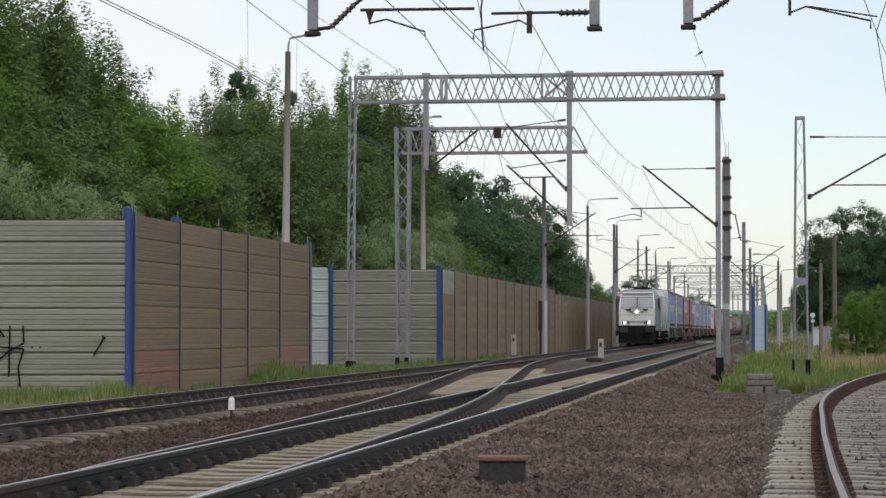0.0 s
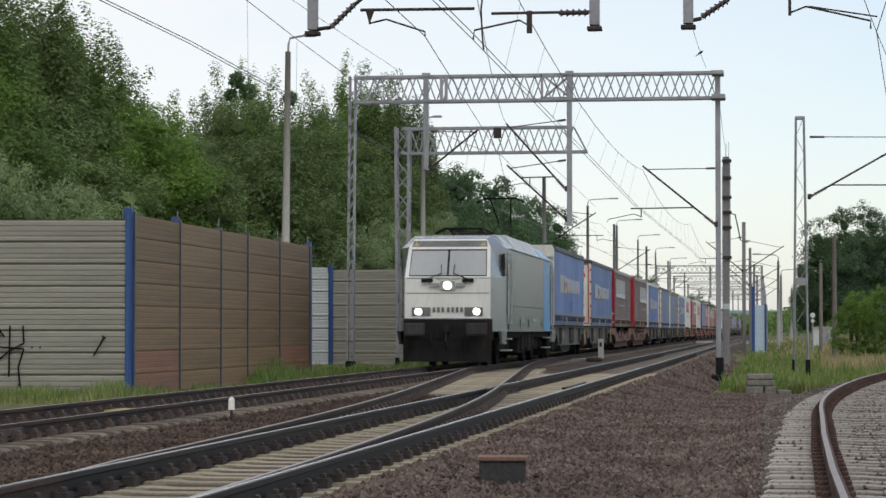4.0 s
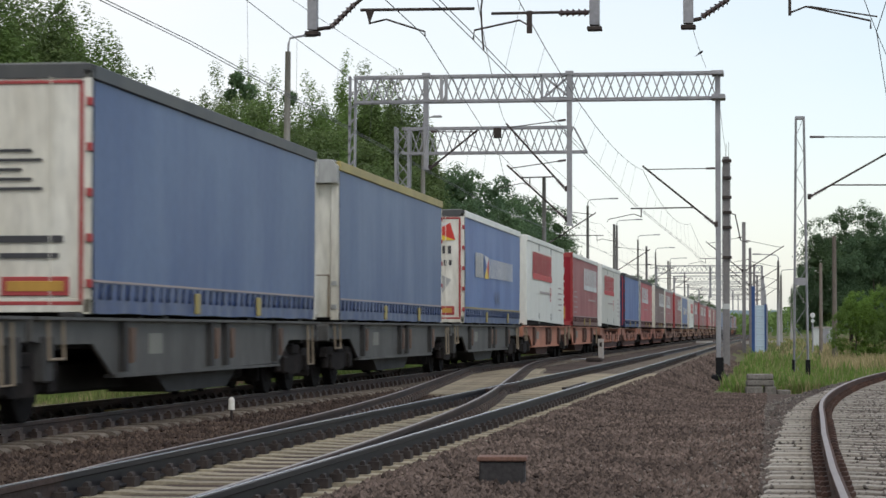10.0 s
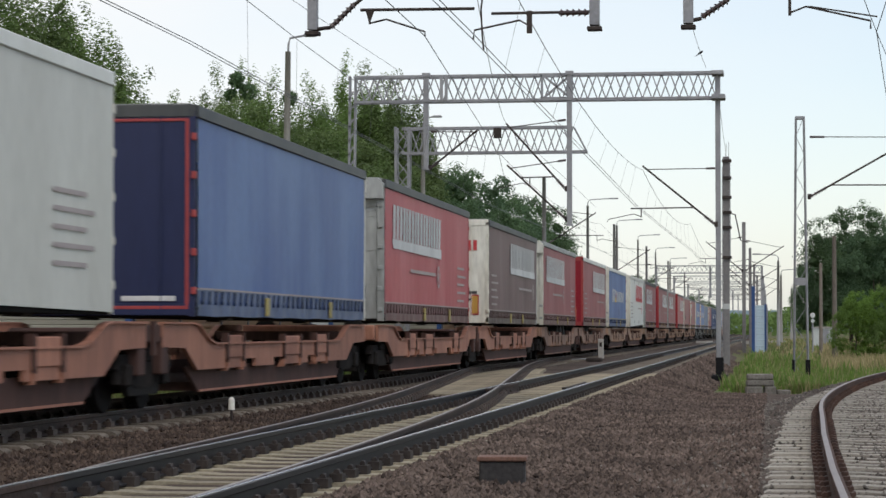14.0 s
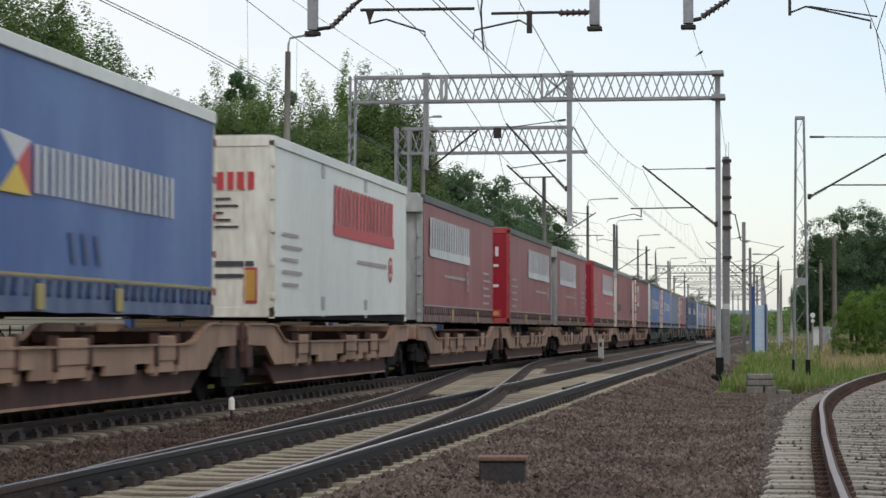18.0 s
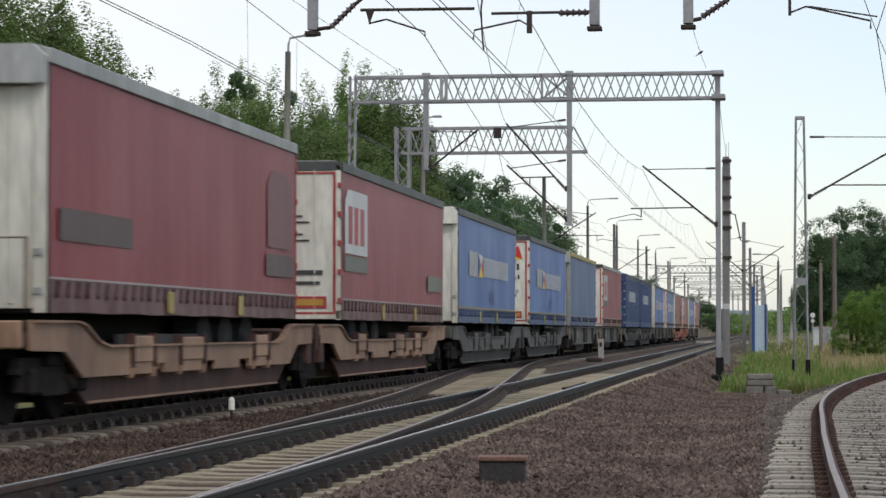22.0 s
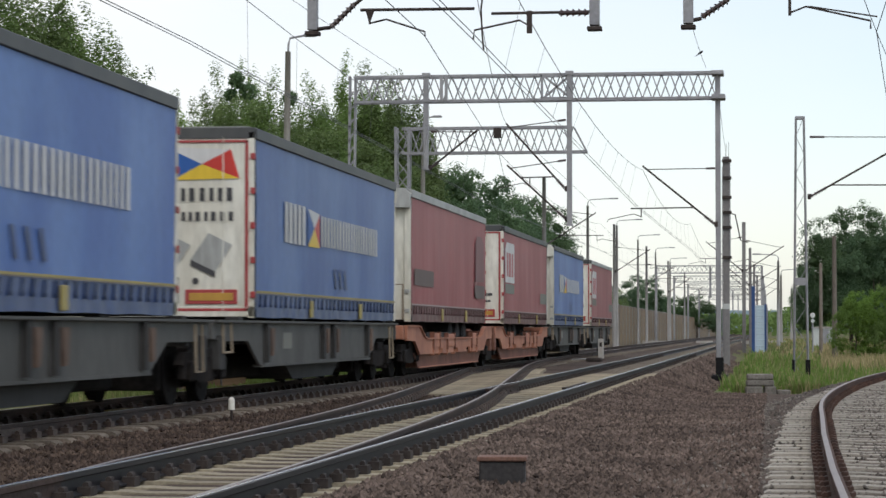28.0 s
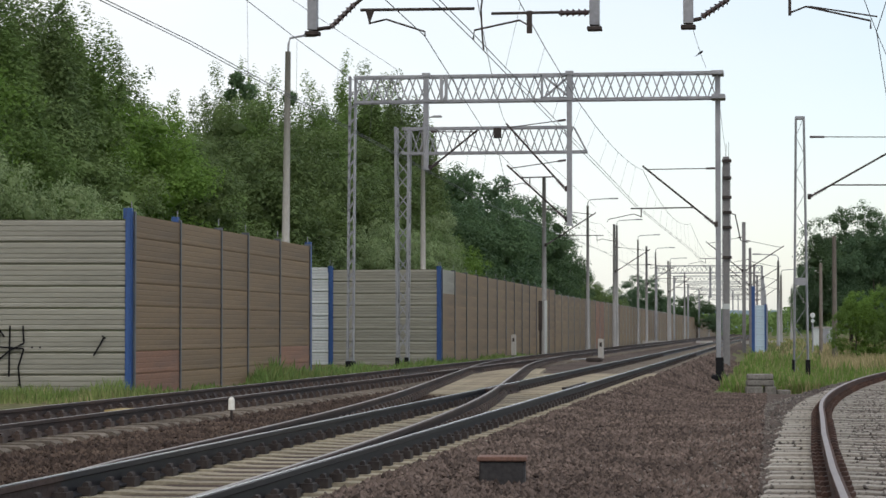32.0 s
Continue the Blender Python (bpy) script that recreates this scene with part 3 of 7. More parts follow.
# the scrawl on the grey panels is a few loose strokes
scrawl = MB()
for a, b in (((0, .0), (.1, .9)), ((.1, .9), (.2, .75)), ((-.1, .55), (.62, .5)), ((.32, 1.0), (.3, -.1)), ((.3, .45), (-.05, .15)), ((.3, .45), (.62, .62)), ((.62, .62), (.6, 1.0)), ((.62, .5), (.5, .1)), ((.5, .1), (.55, -.35)), ((-.35, .4), (.0, .1)), ((-.3, -.2), (-.1, -.3)), ((-.1, .2), (-.2, -.5)), ((.78, .53), (.82, .53)), ((.95, .53), (.99, .53)), ((-.3, .75), (-.25, .95)), ((-.55, .5), (-.1, .3)), ((-.5, .25), (-.1, .55)), ((-.6, .1), (-.45, -.25)), ((-.45, -.25), (-.6, -.4)), ((-.22, .65), (-.2, -.05)), ((2.35, .75), (2.12, .35)), ((2.3, .78), (2.38, .72)), ((.5, -.25), (.62, -.5))):
    scrawl.bar((a[0], 0, a[1]), (b[0], 0, b[1]), .012, .036)
tagged(new("scrawl", scrawl.mesh("scrawl", M_SPRAY)), "black sprayed strokes on the grey barrier", "graffiti", kind="stuff").matrix_basis = pose(-16.55, 49.80, .12, 0, 0, 8)


# ---- gantries and masts ----
def truss(mb, a, b, h, d, pitch, chord=.1, lace=.045):
    """A box truss from a to b, its lower chords at their height, laced with crossed diagonals on both faces."""
    a, b = Vector(a), Vector(b)
    n = max(2, round((b - a).length / pitch))
    for off in (-d / 2, d / 2):
        o = Vector((0, off, 0))
        for z in (0, h):
            mb.bar(a + o + Vector((0, 0, z)), b + o + Vector((0, 0, z)), chord)
        for i in range(n):
            p, q = a.lerp(b, i / n) + o, a.lerp(b, (i + 1) / n) + o
            if off < 0:
                mb.bar(p, p.lerp(q, .5) + Vector((0, 0, h)), lace)
                mb.bar(p.lerp(q, .5) + Vector((0, 0, h)), q, lace)
            else:
                mb.bar(p + Vector((0, 0, h)), p.lerp(q, .5), lace)
                mb.bar(p.lerp(q, .5), q + Vector((0, 0, h)), lace)
    for i in range(n + 1):
        p = a.lerp(b, i / n)
        for z in (0, h):
            mb.bar(p + Vector((0, -d / 2, z)), p + Vector((0, d / 2, z)), lace)


def lattice_mast(mb, x, y, z0, z1, w0, w1, d0, d1, step_h, leg=.08, lace=.035, faces=("f", "b", "l", "r")):
    def corner(sx, sy, t):
        return Vector((x + sx * (w0 + (w1 - w0) * t) / 2, y + sy * (d0 + (d1 - d0) * t) / 2, z0 + (z1 - z0) * t))
    for sx in (-1, 1):
        for sy in (-1, 1):
            mb.bar(corner(sx, sy, 0), corner(sx, sy, 1), leg)
    n = max(2, round((z1 - z0) / step_h))
    for i in range(n):
        t, u = i / n, (i + 1) / n
        s = 1 if i % 2 else -1
        if "f" in faces:
            mb.bar(corner(-s, -1, t), corner(s, -1, u), lace)
        if "b" in faces:
            mb.bar(corner(s, 1, t), corner(-s, 1, u), lace)
        if "l" in faces:
            mb.bar(corner(-1, -s, t), corner(-1, s, u), lace)
        if "r" in faces:
            mb.bar(corner(1, s, t), corner(1, -s, u), lace)


def insulator(parent, p, q, r=.075, n=5):
    p, q = Vector(p), Vector(q)
    mb = MB().tube(p, q, .035, 8)
    d = (q - p).normalized()
    for i in range(n):
        c = p.lerp(q, (i + .5) / n)
        mb.tube(c - d * .018, c + d * .018, r, 10, r * .55)
    part("insulator", mb, M_INSUL, parent, "dark ribbed insulator")


def cantilever(name, px, y, zlow, tip, ztip, ztie, reg, zreg, label, side=None):
    """A hinged bracket from a post at px: strut to the carrying wire at tip, a tie above, a registration tube and arm."""
    t = thing(name, label, "overhead line bracket", "overhead line brackets")
    s = 1 if tip > px else -1
    a, b = Vector((px + s * .15, y, zlow)), Vector((tip, y, ztip))
    part("strut", MB().tube(a.lerp(b, .14), b, .032, 8), M_IRON, t)
    insulator(t, a, a.lerp(b, .14))
    part("hinge", MB().box(px + s * .1 - .06, px + s * .1 + .06, y - .05, y + .05, zlow - .1, zlow + .08, .012), M_IRON, t)
    if ztie is not None:
        k = Vector((px + s * .12, y, ztie))
        e = a.lerp(b, .94)
        part("tie", MB().tube(k.lerp(e, .12), e, .016, 6), M_IRON, t)
        insulator(t, k, k.lerp(e, .14), .05, 4)
    if reg is not None:
        f = (zreg - zlow) / (ztip - zlow)
        p = a.lerp(b, max(.18, min(.8, f)))
        part("registration_tube", MB().tube(p, (reg, y, p.z - .02), .022, 8).tube((reg - s * .35, y, p.z), (reg - s * .35, y, p.z - .32), .02, 6), M_IRON, t)
        arm = [(reg - s * .35, y, p.z - .30), (reg - s * .1, y, p.z - .20), (reg + s * .75, y, p.z - .38), (reg + s * .78, y, p.z - .46)]
        part("registration_arm", MB().run(arm, .014), M_IRON, t)
    return t


def gantry_one():
    y, z0, h = 80.0, 8.75, .84
    t = thing("portal_gantry", "grey galvanised portal gantry with a cross-laced beam over both lines", "overhead line gantry", "overhead line gantries")
    mb = MB()
    truss(mb, (-13.95, y, z0), (-1.75, y, z0), h, .5, .605, .085, .04)
    part("beam", mb, M_GALV, t)
    mb = MB()
    for x in (-7.55, -6.55):
        mb.box(x - .04, x + .04, y - .34, y - .26, z0, z0 + h)
    mb.bar((-7.55, y - .31, z0), (-6.55, y - .31, z0 + h), .07).bar((-6.55, y - .31, z0), (-7.55, y - .31, z0 + h), .07)
    mb.box(-11.0, -10.9, y - .34, y - .26, z0, z0 + h).box(-10.84, -10.74, y - .34, y - .26, z0, z0 + h)
    mb.box(-7.6, -6.5, y - .34, y - .25, z0 - .04, z0 + .08).box(-7.6, -6.5, y - .34, y - .25, z0 + h - .08, z0 + h + .04)
    part("beam_splice", mb, M_GALV, t)
    mb = MB()
    for dx in (-.095, .095):
        mb.prism([(-14.12 + dx - .03, -.6), (-14.12 + dx + .03, -.6), (-14.03 + dx + .03, z0 + h + .05), (-14.03 + dx - .03, z0 + h + .05)], y - .12, y + .12, "y")
    for i in range(20):
        z = -.1 + i * .47
        mb.bar((-14.16, y - .11, z), (-13.99, y - .11, z + .3), .02, .05)
    part("leg", mb, M_GALV, t)
    mb = MB()
    mb.box(-1.70 - .085, -1.70 + .085, y - .12, y + .12, -.8, z0 + h + .08, .02).box(-1.9, -1.45, y - .45, y + .45, z0 - .05, z0 + .1, .01).box(-1.9, -1.5, y - .45, y + .45, z0 + h - .08, z0 + h + .05, .01)
    part("leg", mb, M_GALV, t)
    part("leg_foot", MB().box(-1.80, -1.54, y - .18, y + .18, -.85, .12, .02).box(-1.95, -1.4, y - .35, y + .35, -.95, -.45, .05), M_BLACK, t, "black painted foot of the leg")
    part("leg_foot", MB().box(-14.25, -13.95, y - .2, y + .2, -.6, -.02, .02), M_BLACK, t, "black painted foot of the leg")
    for x, zb in ((-11.46, 6.4), (-6.62, 4.5)):
        part("drop_post", MB().box(x - .085, x + .085, y - .48, y - .32, zb, z0 + h + .06, .015).box(x - .13, x + .13, y - .52, y - .26, z0 - .05, z0 + .05).box(x - .13, x + .13, y - .52, y - .26, z0 + h - .04, z0 + h + .09).box(x - .11, x + .11, y - .5, y - .3, zb, zb + .05), M_GALV, t)


def gantry_two():
    y = 91.0
    t = thing("half_gantry", "grey half gantry with a lattice tower and slanted beam end", "overhead line gantry", "overhead line gantries")
    mb = MB()
    lattice_mast(mb, -14.0, y, -.4, 8.84, .36, .52, .5, .5, .62, .085, .04)
    part("tower", mb, M_GALV, t)
    part("tower_foot", MB().box(-14.25, -14.1, y - .3, y - .15, -.5, -.02).box(-13.9, -13.75, y - .3, y - .15, -.5, -.02), M_BLACK, t)
    mb = MB()
    truss(mb, (-14.0, y, 7.82), (-7.45, y, 7.82), .95, .5, .66, .09, .04)
    for o in (-.25, .25):
        mb.bar((-7.45, y + o, 7.82), (-6.9, y + o, 7.82), .09).bar((-6.9, y + o, 7.82), (-7.4, y + o, 8.77), .05)
    part("beam", mb, M_GALV, t)
    part("signal_plate", MB().box(-10.45, -10.15, y - .35, y - .3, 8.35, 8.75), M_IRON, t)


def gantry_near():
    """The nearest gantry: the beam is overhead, three posts hang down from it."""
    y, z0 = 36.0, 8.7
    t = thing("portal_gantry", "grey gantry overhead with three short hanging posts", "overhead line gantry", "overhead line gantries")
    mb = MB()
    truss(mb, (-13.4, y + .4, z0), (5.2, y + .4, z0), .95, .7, .66)
    part("beam", mb, M_GALV, t)
    for x in (-13.4, 5.2):
        part("leg", MB().box(x - .12, x + .12, y + .25, y + .55, -.7, z0 + 1.0, .02), M_GALV, t)
    for x in (-6.94, -2.61, -1.2):
        part("drop_post", MB().box(x - .075, x + .075, y - .07, y + .07, 5.62, z0 + 1.0, .008), M_GALV, t)
        part("drop_post_foot", MB().box(x - .11, x + .11, y - .1, y + .1, 5.54, 5.60, .008), M_IRON, t)


def near_brackets():
    y = 36.0
    t = thing("wire_bracket", "dark insulated steel bracket holding the contact wire", "overhead line bracket", "overhead line brackets")
    insulator(t, (-6.66, y, 5.66), (-6.28, y, 6.02), .065, 6)
    part("strut", MB().tube((-6.94, y, 5.63), (-6.66, y, 5.66), .03).tube((-6.3, y, 6.0), (-4.6, y, 7.3), .028), M_IRON, t)
    part("registration_tube", MB().tube((-6.2, y, 5.92), (-4.44, y, 5.91), .024, 8).prism([(-6.12, 5.92), (-5.98, 5.92), (-6.06, 5.7)], y - .02, y + .02, "y"), M_IRON, t)
    part("registration_arm", MB().run([(-6.07, y, 5.71), (-5.8, y, 5.77), (-5.2, y, 5.57), (-5.2, y, 5.50)], .015), M_IRON, t)
    t = thing("wire_bracket", "dark steel bracket with horizontal insulator holding the contact wire", "overhead line bracket", "overhead line brackets")
    insulator(t, (-3.15, y, 5.82), (-2.7, y, 5.82), .065, 5)
    part("registration_tube", MB().tube((-4.18, y, 5.83), (-2.6, y, 5.83), .022, 8).box(-3.64, -3.56, y - .03, y + .03, 5.52, 5.86), M_IRON, t)
    part("registration_arm", MB().run([(-3.58, y, 5.62), (-3.75, y, 5.72), (-4.44, y, 5.58), (-4.46, y, 5.44)], .015), M_IRON, t)
    part("bent_rod", MB().run([(-4.3, y, 6.2), (-4.34, y, 5.9), (-4.32, y, 5.5), (-4.3, y, 5.28)], .014), M_IRON, t)
    t = thing("wire_bracket", "dark insulated steel bracket over the siding", "overhead line bracket", "overhead line brackets")
    insulator(t, (-1.0, y, 5.72), (-.6, y, 5.98), .065, 6)
    part("strut", MB().tube((-1.2, y, 5.66), (-1.0, y, 5.70), .03).tube((-.6, y, 5.98), (.9, y, 7.1), .028), M_IRON, t)
    part("registration_tube", MB().tube((-.52, y, 6.01), (.85, y, 6.06), .024, 8).tube((.31, y, 6.05), (.31, y, 5.72), .024, 8), M_IRON, t)
    part("registration_arm", MB().run([(.31, y, 5.76), (.55, y, 5.85), (1.5, y, 5.62), (1.5, y, 5.5)], .015).run([(.6, y, 5.85), (1.6, y, 5.68)], .012), M_IRON, t)


gantry_near()
near_brackets()
gantry_one()
gantry_two()
for args in ((-6.62, 79.6, 4.75, -8.72, 6.55, 6.7, None, 0), (-6.62, 79.6, 5.75, -8.75, 7.95, 8.05, -8.3, 5.95),
             (-1.67, 79.9, 4.55, -4.2, 6.5, 6.4, -4.6, 5.1), (-11.42, 79.6, 6.5, -9.7, 7.75, 7.7, None, 0)):
    cantilever("wire_bracket", *args, "dark steel cantilever bracket with insulators on a drop post")


def concrete_mast(x, y, z1, r0=.15, r1=.10, label="grey concrete overhead line mast beside the track", box=False):
    t = thing("mast", label, "mast", "line masts")
    part("shaft", MB().tube((x, y, -.6), (x, y, z1), r0, 12, r1), M_MASTCON, t, smooth=True)
    part("cap", MB().tube((x, y, z1), (x, y, z1 + .06), r1 * 1.15, 10), M_GALV, t)
    if box:
        part("switch_box", MB().box(x - .3, x - .1, y - .15, y + .15, 1.0, 2.6, .02).box(x - .26, x - .14, y - .1, y + .1, -.3, 1.0), M_IRON, t, "dark switch box on the mast")
        part("white_band", MB().box(x + .03, x + .17, y - .16, y - .1, -.3, 2.6), M_PWHITE, t)
    return t


concrete_mast(-12.0, 127.8, 9.2, box=True)
cantilever("wire_bracket", -12.0, 127.6, 5.6, -9.2, 7.3, 7.5, -8.8, 6.1, "dark steel cantilever bracket with insulators on a mast")
for y in (186.0, 235.0, 285.0, 340.0):
    concrete_mast(-12.0, y, 9.2)
    cantilever("wire_bracket", -12.0, y - .2, 5.6, -9.2, 7.3, 7.5, -8.8, 6.1, "dark steel cantilever bracket with insulators on a mast")
for y in (160.0, 210.0, 262.0, 320.0):
    t = thing("mast", "dark steel overhead line mast beside the track", "mast", "line masts")
    part("shaft", MB().box(-1.84, -1.6, y - .12, y + .12, -.5, 8.2, .02), M_MAST, t)
    cantilever("wire_bracket", -1.72, y - .15, 5.0, -4.2, 6.9, 7.2, -4.6, 5.8, "dark steel cantilever bracket with insulators on a mast")
    cantilever("wire_bracket", -1.72, y + .15, 5.0, 0.9, 6.6, 7.0, None, 0, "dark steel cantilever bracket with insulators on a mast")
for y in (268.0, 318.0, 372.0, 430.0, 500.0):
    t = thing("portal_gantry", "distant grey portal gantry over both lines", "overhead line gantry", "overhead line gantries")
    mb = MB()
    truss(mb, (-12.6, y, 7.4), (-.9, y, 7.4), .8, .5, 1.1, .1, .05)
    part("beam", mb, M_GALV, t)
    for x in (-12.6, -6.6, -.9):
        part("leg", MB().box(x - .12, x + .12, y - .12, y + .12, -.5 if x != -6.6 else 4.6, 8.2), M_GALV, t)

# the signal mast, seen from behind
sm = thing("signal_mast", "dark grey signal mast with clamps and whip rods", "signal mast")
part("shaft", MB().box(-2.16, -1.86, 111.9, 112.1, -.7, 9.1, .015), M_MAST, sm)
part("cable_riser", MB().box(-2.20, -2.165, 111.8, 112.0, -.3, 8.6).box(-1.855, -1.81, 111.85, 112.0, 4.2, 9.0), M_GALV, sm)
for z in (8.9, 8.1, 7.2, 6.5, 5.8, 4.4):
    part("clamp", MB().box(-2.2, -1.76, 111.8, 112.05, z - .07, z + .07, .01), M_IRON, sm)
part("white_band", MB().box(-2.19, -1.85, 111.87, 111.895, 2.0, 2.25), M_PWHITE, sm)
part("whip_rod", MB().tube((-2.02, 112, 9.1), (-2.0, 112, 9.7), .015, 6).tube((-1.9, 112, 8.9), (-1.88, 112, 9.8), .012, 6), M_GALV, sm)
part("steady_arm", MB().run([(-1.85, 112, 6.45), (-1.6, 112, 6.4), (-1.35, 112, 5.2), (-1.0, 112, 5.1)], .03), M_IRON, sm)

# the lattice mast of the siding
lm = thing("lattice_mast", "slim grey steel lattice mast with black feet beside the siding", "mast")
mb = MB()
lattice_mast(mb, 1.0, 80.0, -.7, 8.06, .47, .26, .6, .3, .62, .055, .018, faces=("f", "l"))
mb.box(.84, 1.16, 79.85, 80.15, 8.0, 8.1).box(.8, 1.2, 79.7, 79.75, 2.5, 2.75)
part("tower", mb, M_GALV, lm)
part("tower_foot", MB().box(.70, .79, 79.65, 79.75, -.8, .05).box(1.14, 1.30, 79.6, 79.78, -.85, .05, .01), M_BLACK, lm, "black painted feet")
cantilever("wire_bracket", 1.2, 80.0, 5.45, 5.0, 7.5, 7.42, 4.8, 5.75, "dark steel cantilever bracket with insulators over the siding")


def street_lamp(x, y, h, reach, lean=0.0, label="slender grey concrete street lamp with a curved arm"):
    t = thing("street_lamp", label, "street lamp", "street lamps behind the barrier")
    part("pole", MB().tube((x - lean, y, -.5), (x, y, h), .15, 12, .085), M_CONCRETE if y < 150 else M_MASTCON, t, smooth=True)
    part("arm", MB().run([(x, y, h - .1), (x + .02, y, h + .25), (x + .12 * reach, y, h + .42), (x + reach, y, h + .5)], .035, 8), M_GALV, t)
    head = .35 if reach < 1 and reach > 0 else .6
    e = 1 if reach > 0 else -1
    part("lamp_head", MB().box(min(x + reach - e * .05, x + reach + e * head), max(x + reach - e * .05, x + reach + e * head), y - .1, y + .1, h + .45, h + .55, .03), M_GALV, t)


street_lamp(-14.86, 73.0, 9.70, .55, .10)
street_lamp(-15.4, 106.0, 10.1, .5)
for y, h in ((172.0, 10.0), (205.0, 10.0), (238.0, 10.0), (275.0, 10.0), (315.0, 10.0)):
    street_lamp(-13.0, y, h, 1.6)
for y, x in ((180.0, .6), (225.0, 1.0), (300.0, 2.6), (360.0, 3.6)):
    street_lamp(x, y, 6.2, -1.3 if y < 200 else 1.2)


# ---- wires ----
def wire(name, points, label, r=.0072):
    return lone(name, MB().run(points, r, 5), M_WIRE, label, "overhead wire", "overhead wires")


def sag(p, q, drop, n=10):
    p, q = Vector(p), Vector(q)
    return [tuple(p.lerp(q, i / n) - Vector((0, 0, drop * 4 * (i / n) * (1 - i / n)))) for i in range(n + 1)]


def line(x_at, supports, label, zm, drop, xm, zc=lambda y: 5.48 - .31 * step(36, 80, y), twin=.09):
    """Contact wires, the carrying wire between its supports, and the droppers."""
    ys = [s for s in supports]
    for d in ((-twin / 2, twin / 2) if twin else (0,)):
        wire("contact_wire", [(x_at(y) + d, y, zc(y)) for y in ys], label)
    carry, drops = [], MB()
    for a, b in zip(ys, ys[1:]):
        seg = sag((xm, a, zm.get(a, 6.7)), (xm, b, zm.get(b, 6.7)), drop, 10)
        carry += seg if not carry else seg[1:]
        if a < 320:
            for p in seg[1:-1]:
                drops.tube(p, (x_at(a) + (x_at(b) - x_at(a)) * (p[1] - a) / (b - a), p[1], zc(a) + (zc(b) - zc(a)) * (p[1] - a) / (b - a)), .0035, 4)
    wire("carrying_wire", carry, "carrying wire slung above the contact wire", .0078)
    lone("dropper_wires", drops, M_WIRE, "thin dropper wires between carrying and contact wire", "overhead wire", kind="stuff")


SUP = [-20, 36, 80, 128, 186, 235, 285, 340, 420, 520]
line(lambda y: XA + (.05 if y == 36 else .25 * (1 if SUP.index(y) % 2 else -1) if y in SUP else 0), SUP, "twin copper contact wires over the far line", {36: 6.9, 80: 6.9}, .5, XA)
line(lambda y: XB + (-.24 if y == 36 else .2 * (1 if SUP.index(y) % 2 else -1)), SUP, "twin copper contact wires over the near line", {36: 6.85, 80: 6.36}, .62, -4.19)
wire("contact_wire", [(-4.6, -20, 5.5), (-5.2, 36, 5.5), (-7.0, 62, 5.6), (-8.72, 79.6, 5.75), (-9.3, 128, 6.3)], "single contact wire over the crossover")
wire("carrying_wire", sag((-4.9, -20, 6.9), (-4.6, 36, 7.3), .5) + sag((-4.6, 36, 7.3), (-8.75, 79.6, 7.95), .5)[1:] + [(-9.2, 127.6, 7.6)], "carrying wire over the crossover", .0078)
wire("contact_wire", [(siding_x(y) + d, y, 5.46) for y, d in ((-10, .2), (36, .05), (58, -.4), (80, -.5))], "contact wire over the curved siding")
wire("carrying_wire", sag((siding_x(-10), -10, 6.8), (siding_x(36) - .5, 36, 7.0), .4) + sag((siding_x(36) - .5, 36, 7.0), (5.0, 80, 7.9), .4)[1:], "carrying wire over the curved siding", .0078)
wire("earth_wire", sag((-12.5, 36.3, 9.75), (-12.5, 79.9, 9.85), .05), "earth wire strung between gantries")
wire("earth_wire", sag((-12.5, 79.9, 9.85), (-14.0, 91, 8.9), .1), "earth wire strung between gantries")
wire("earth_wire", sag((-2.07, 36.4, 9.75), (-2.07, 79.8, 9.72), .5), "earth wire strung between gantries")
wire("earth_wire", sag((-1.67, 80, 8.9), (-1.95, 112, 9.0), .3), "earth wire strung between gantry and mast")


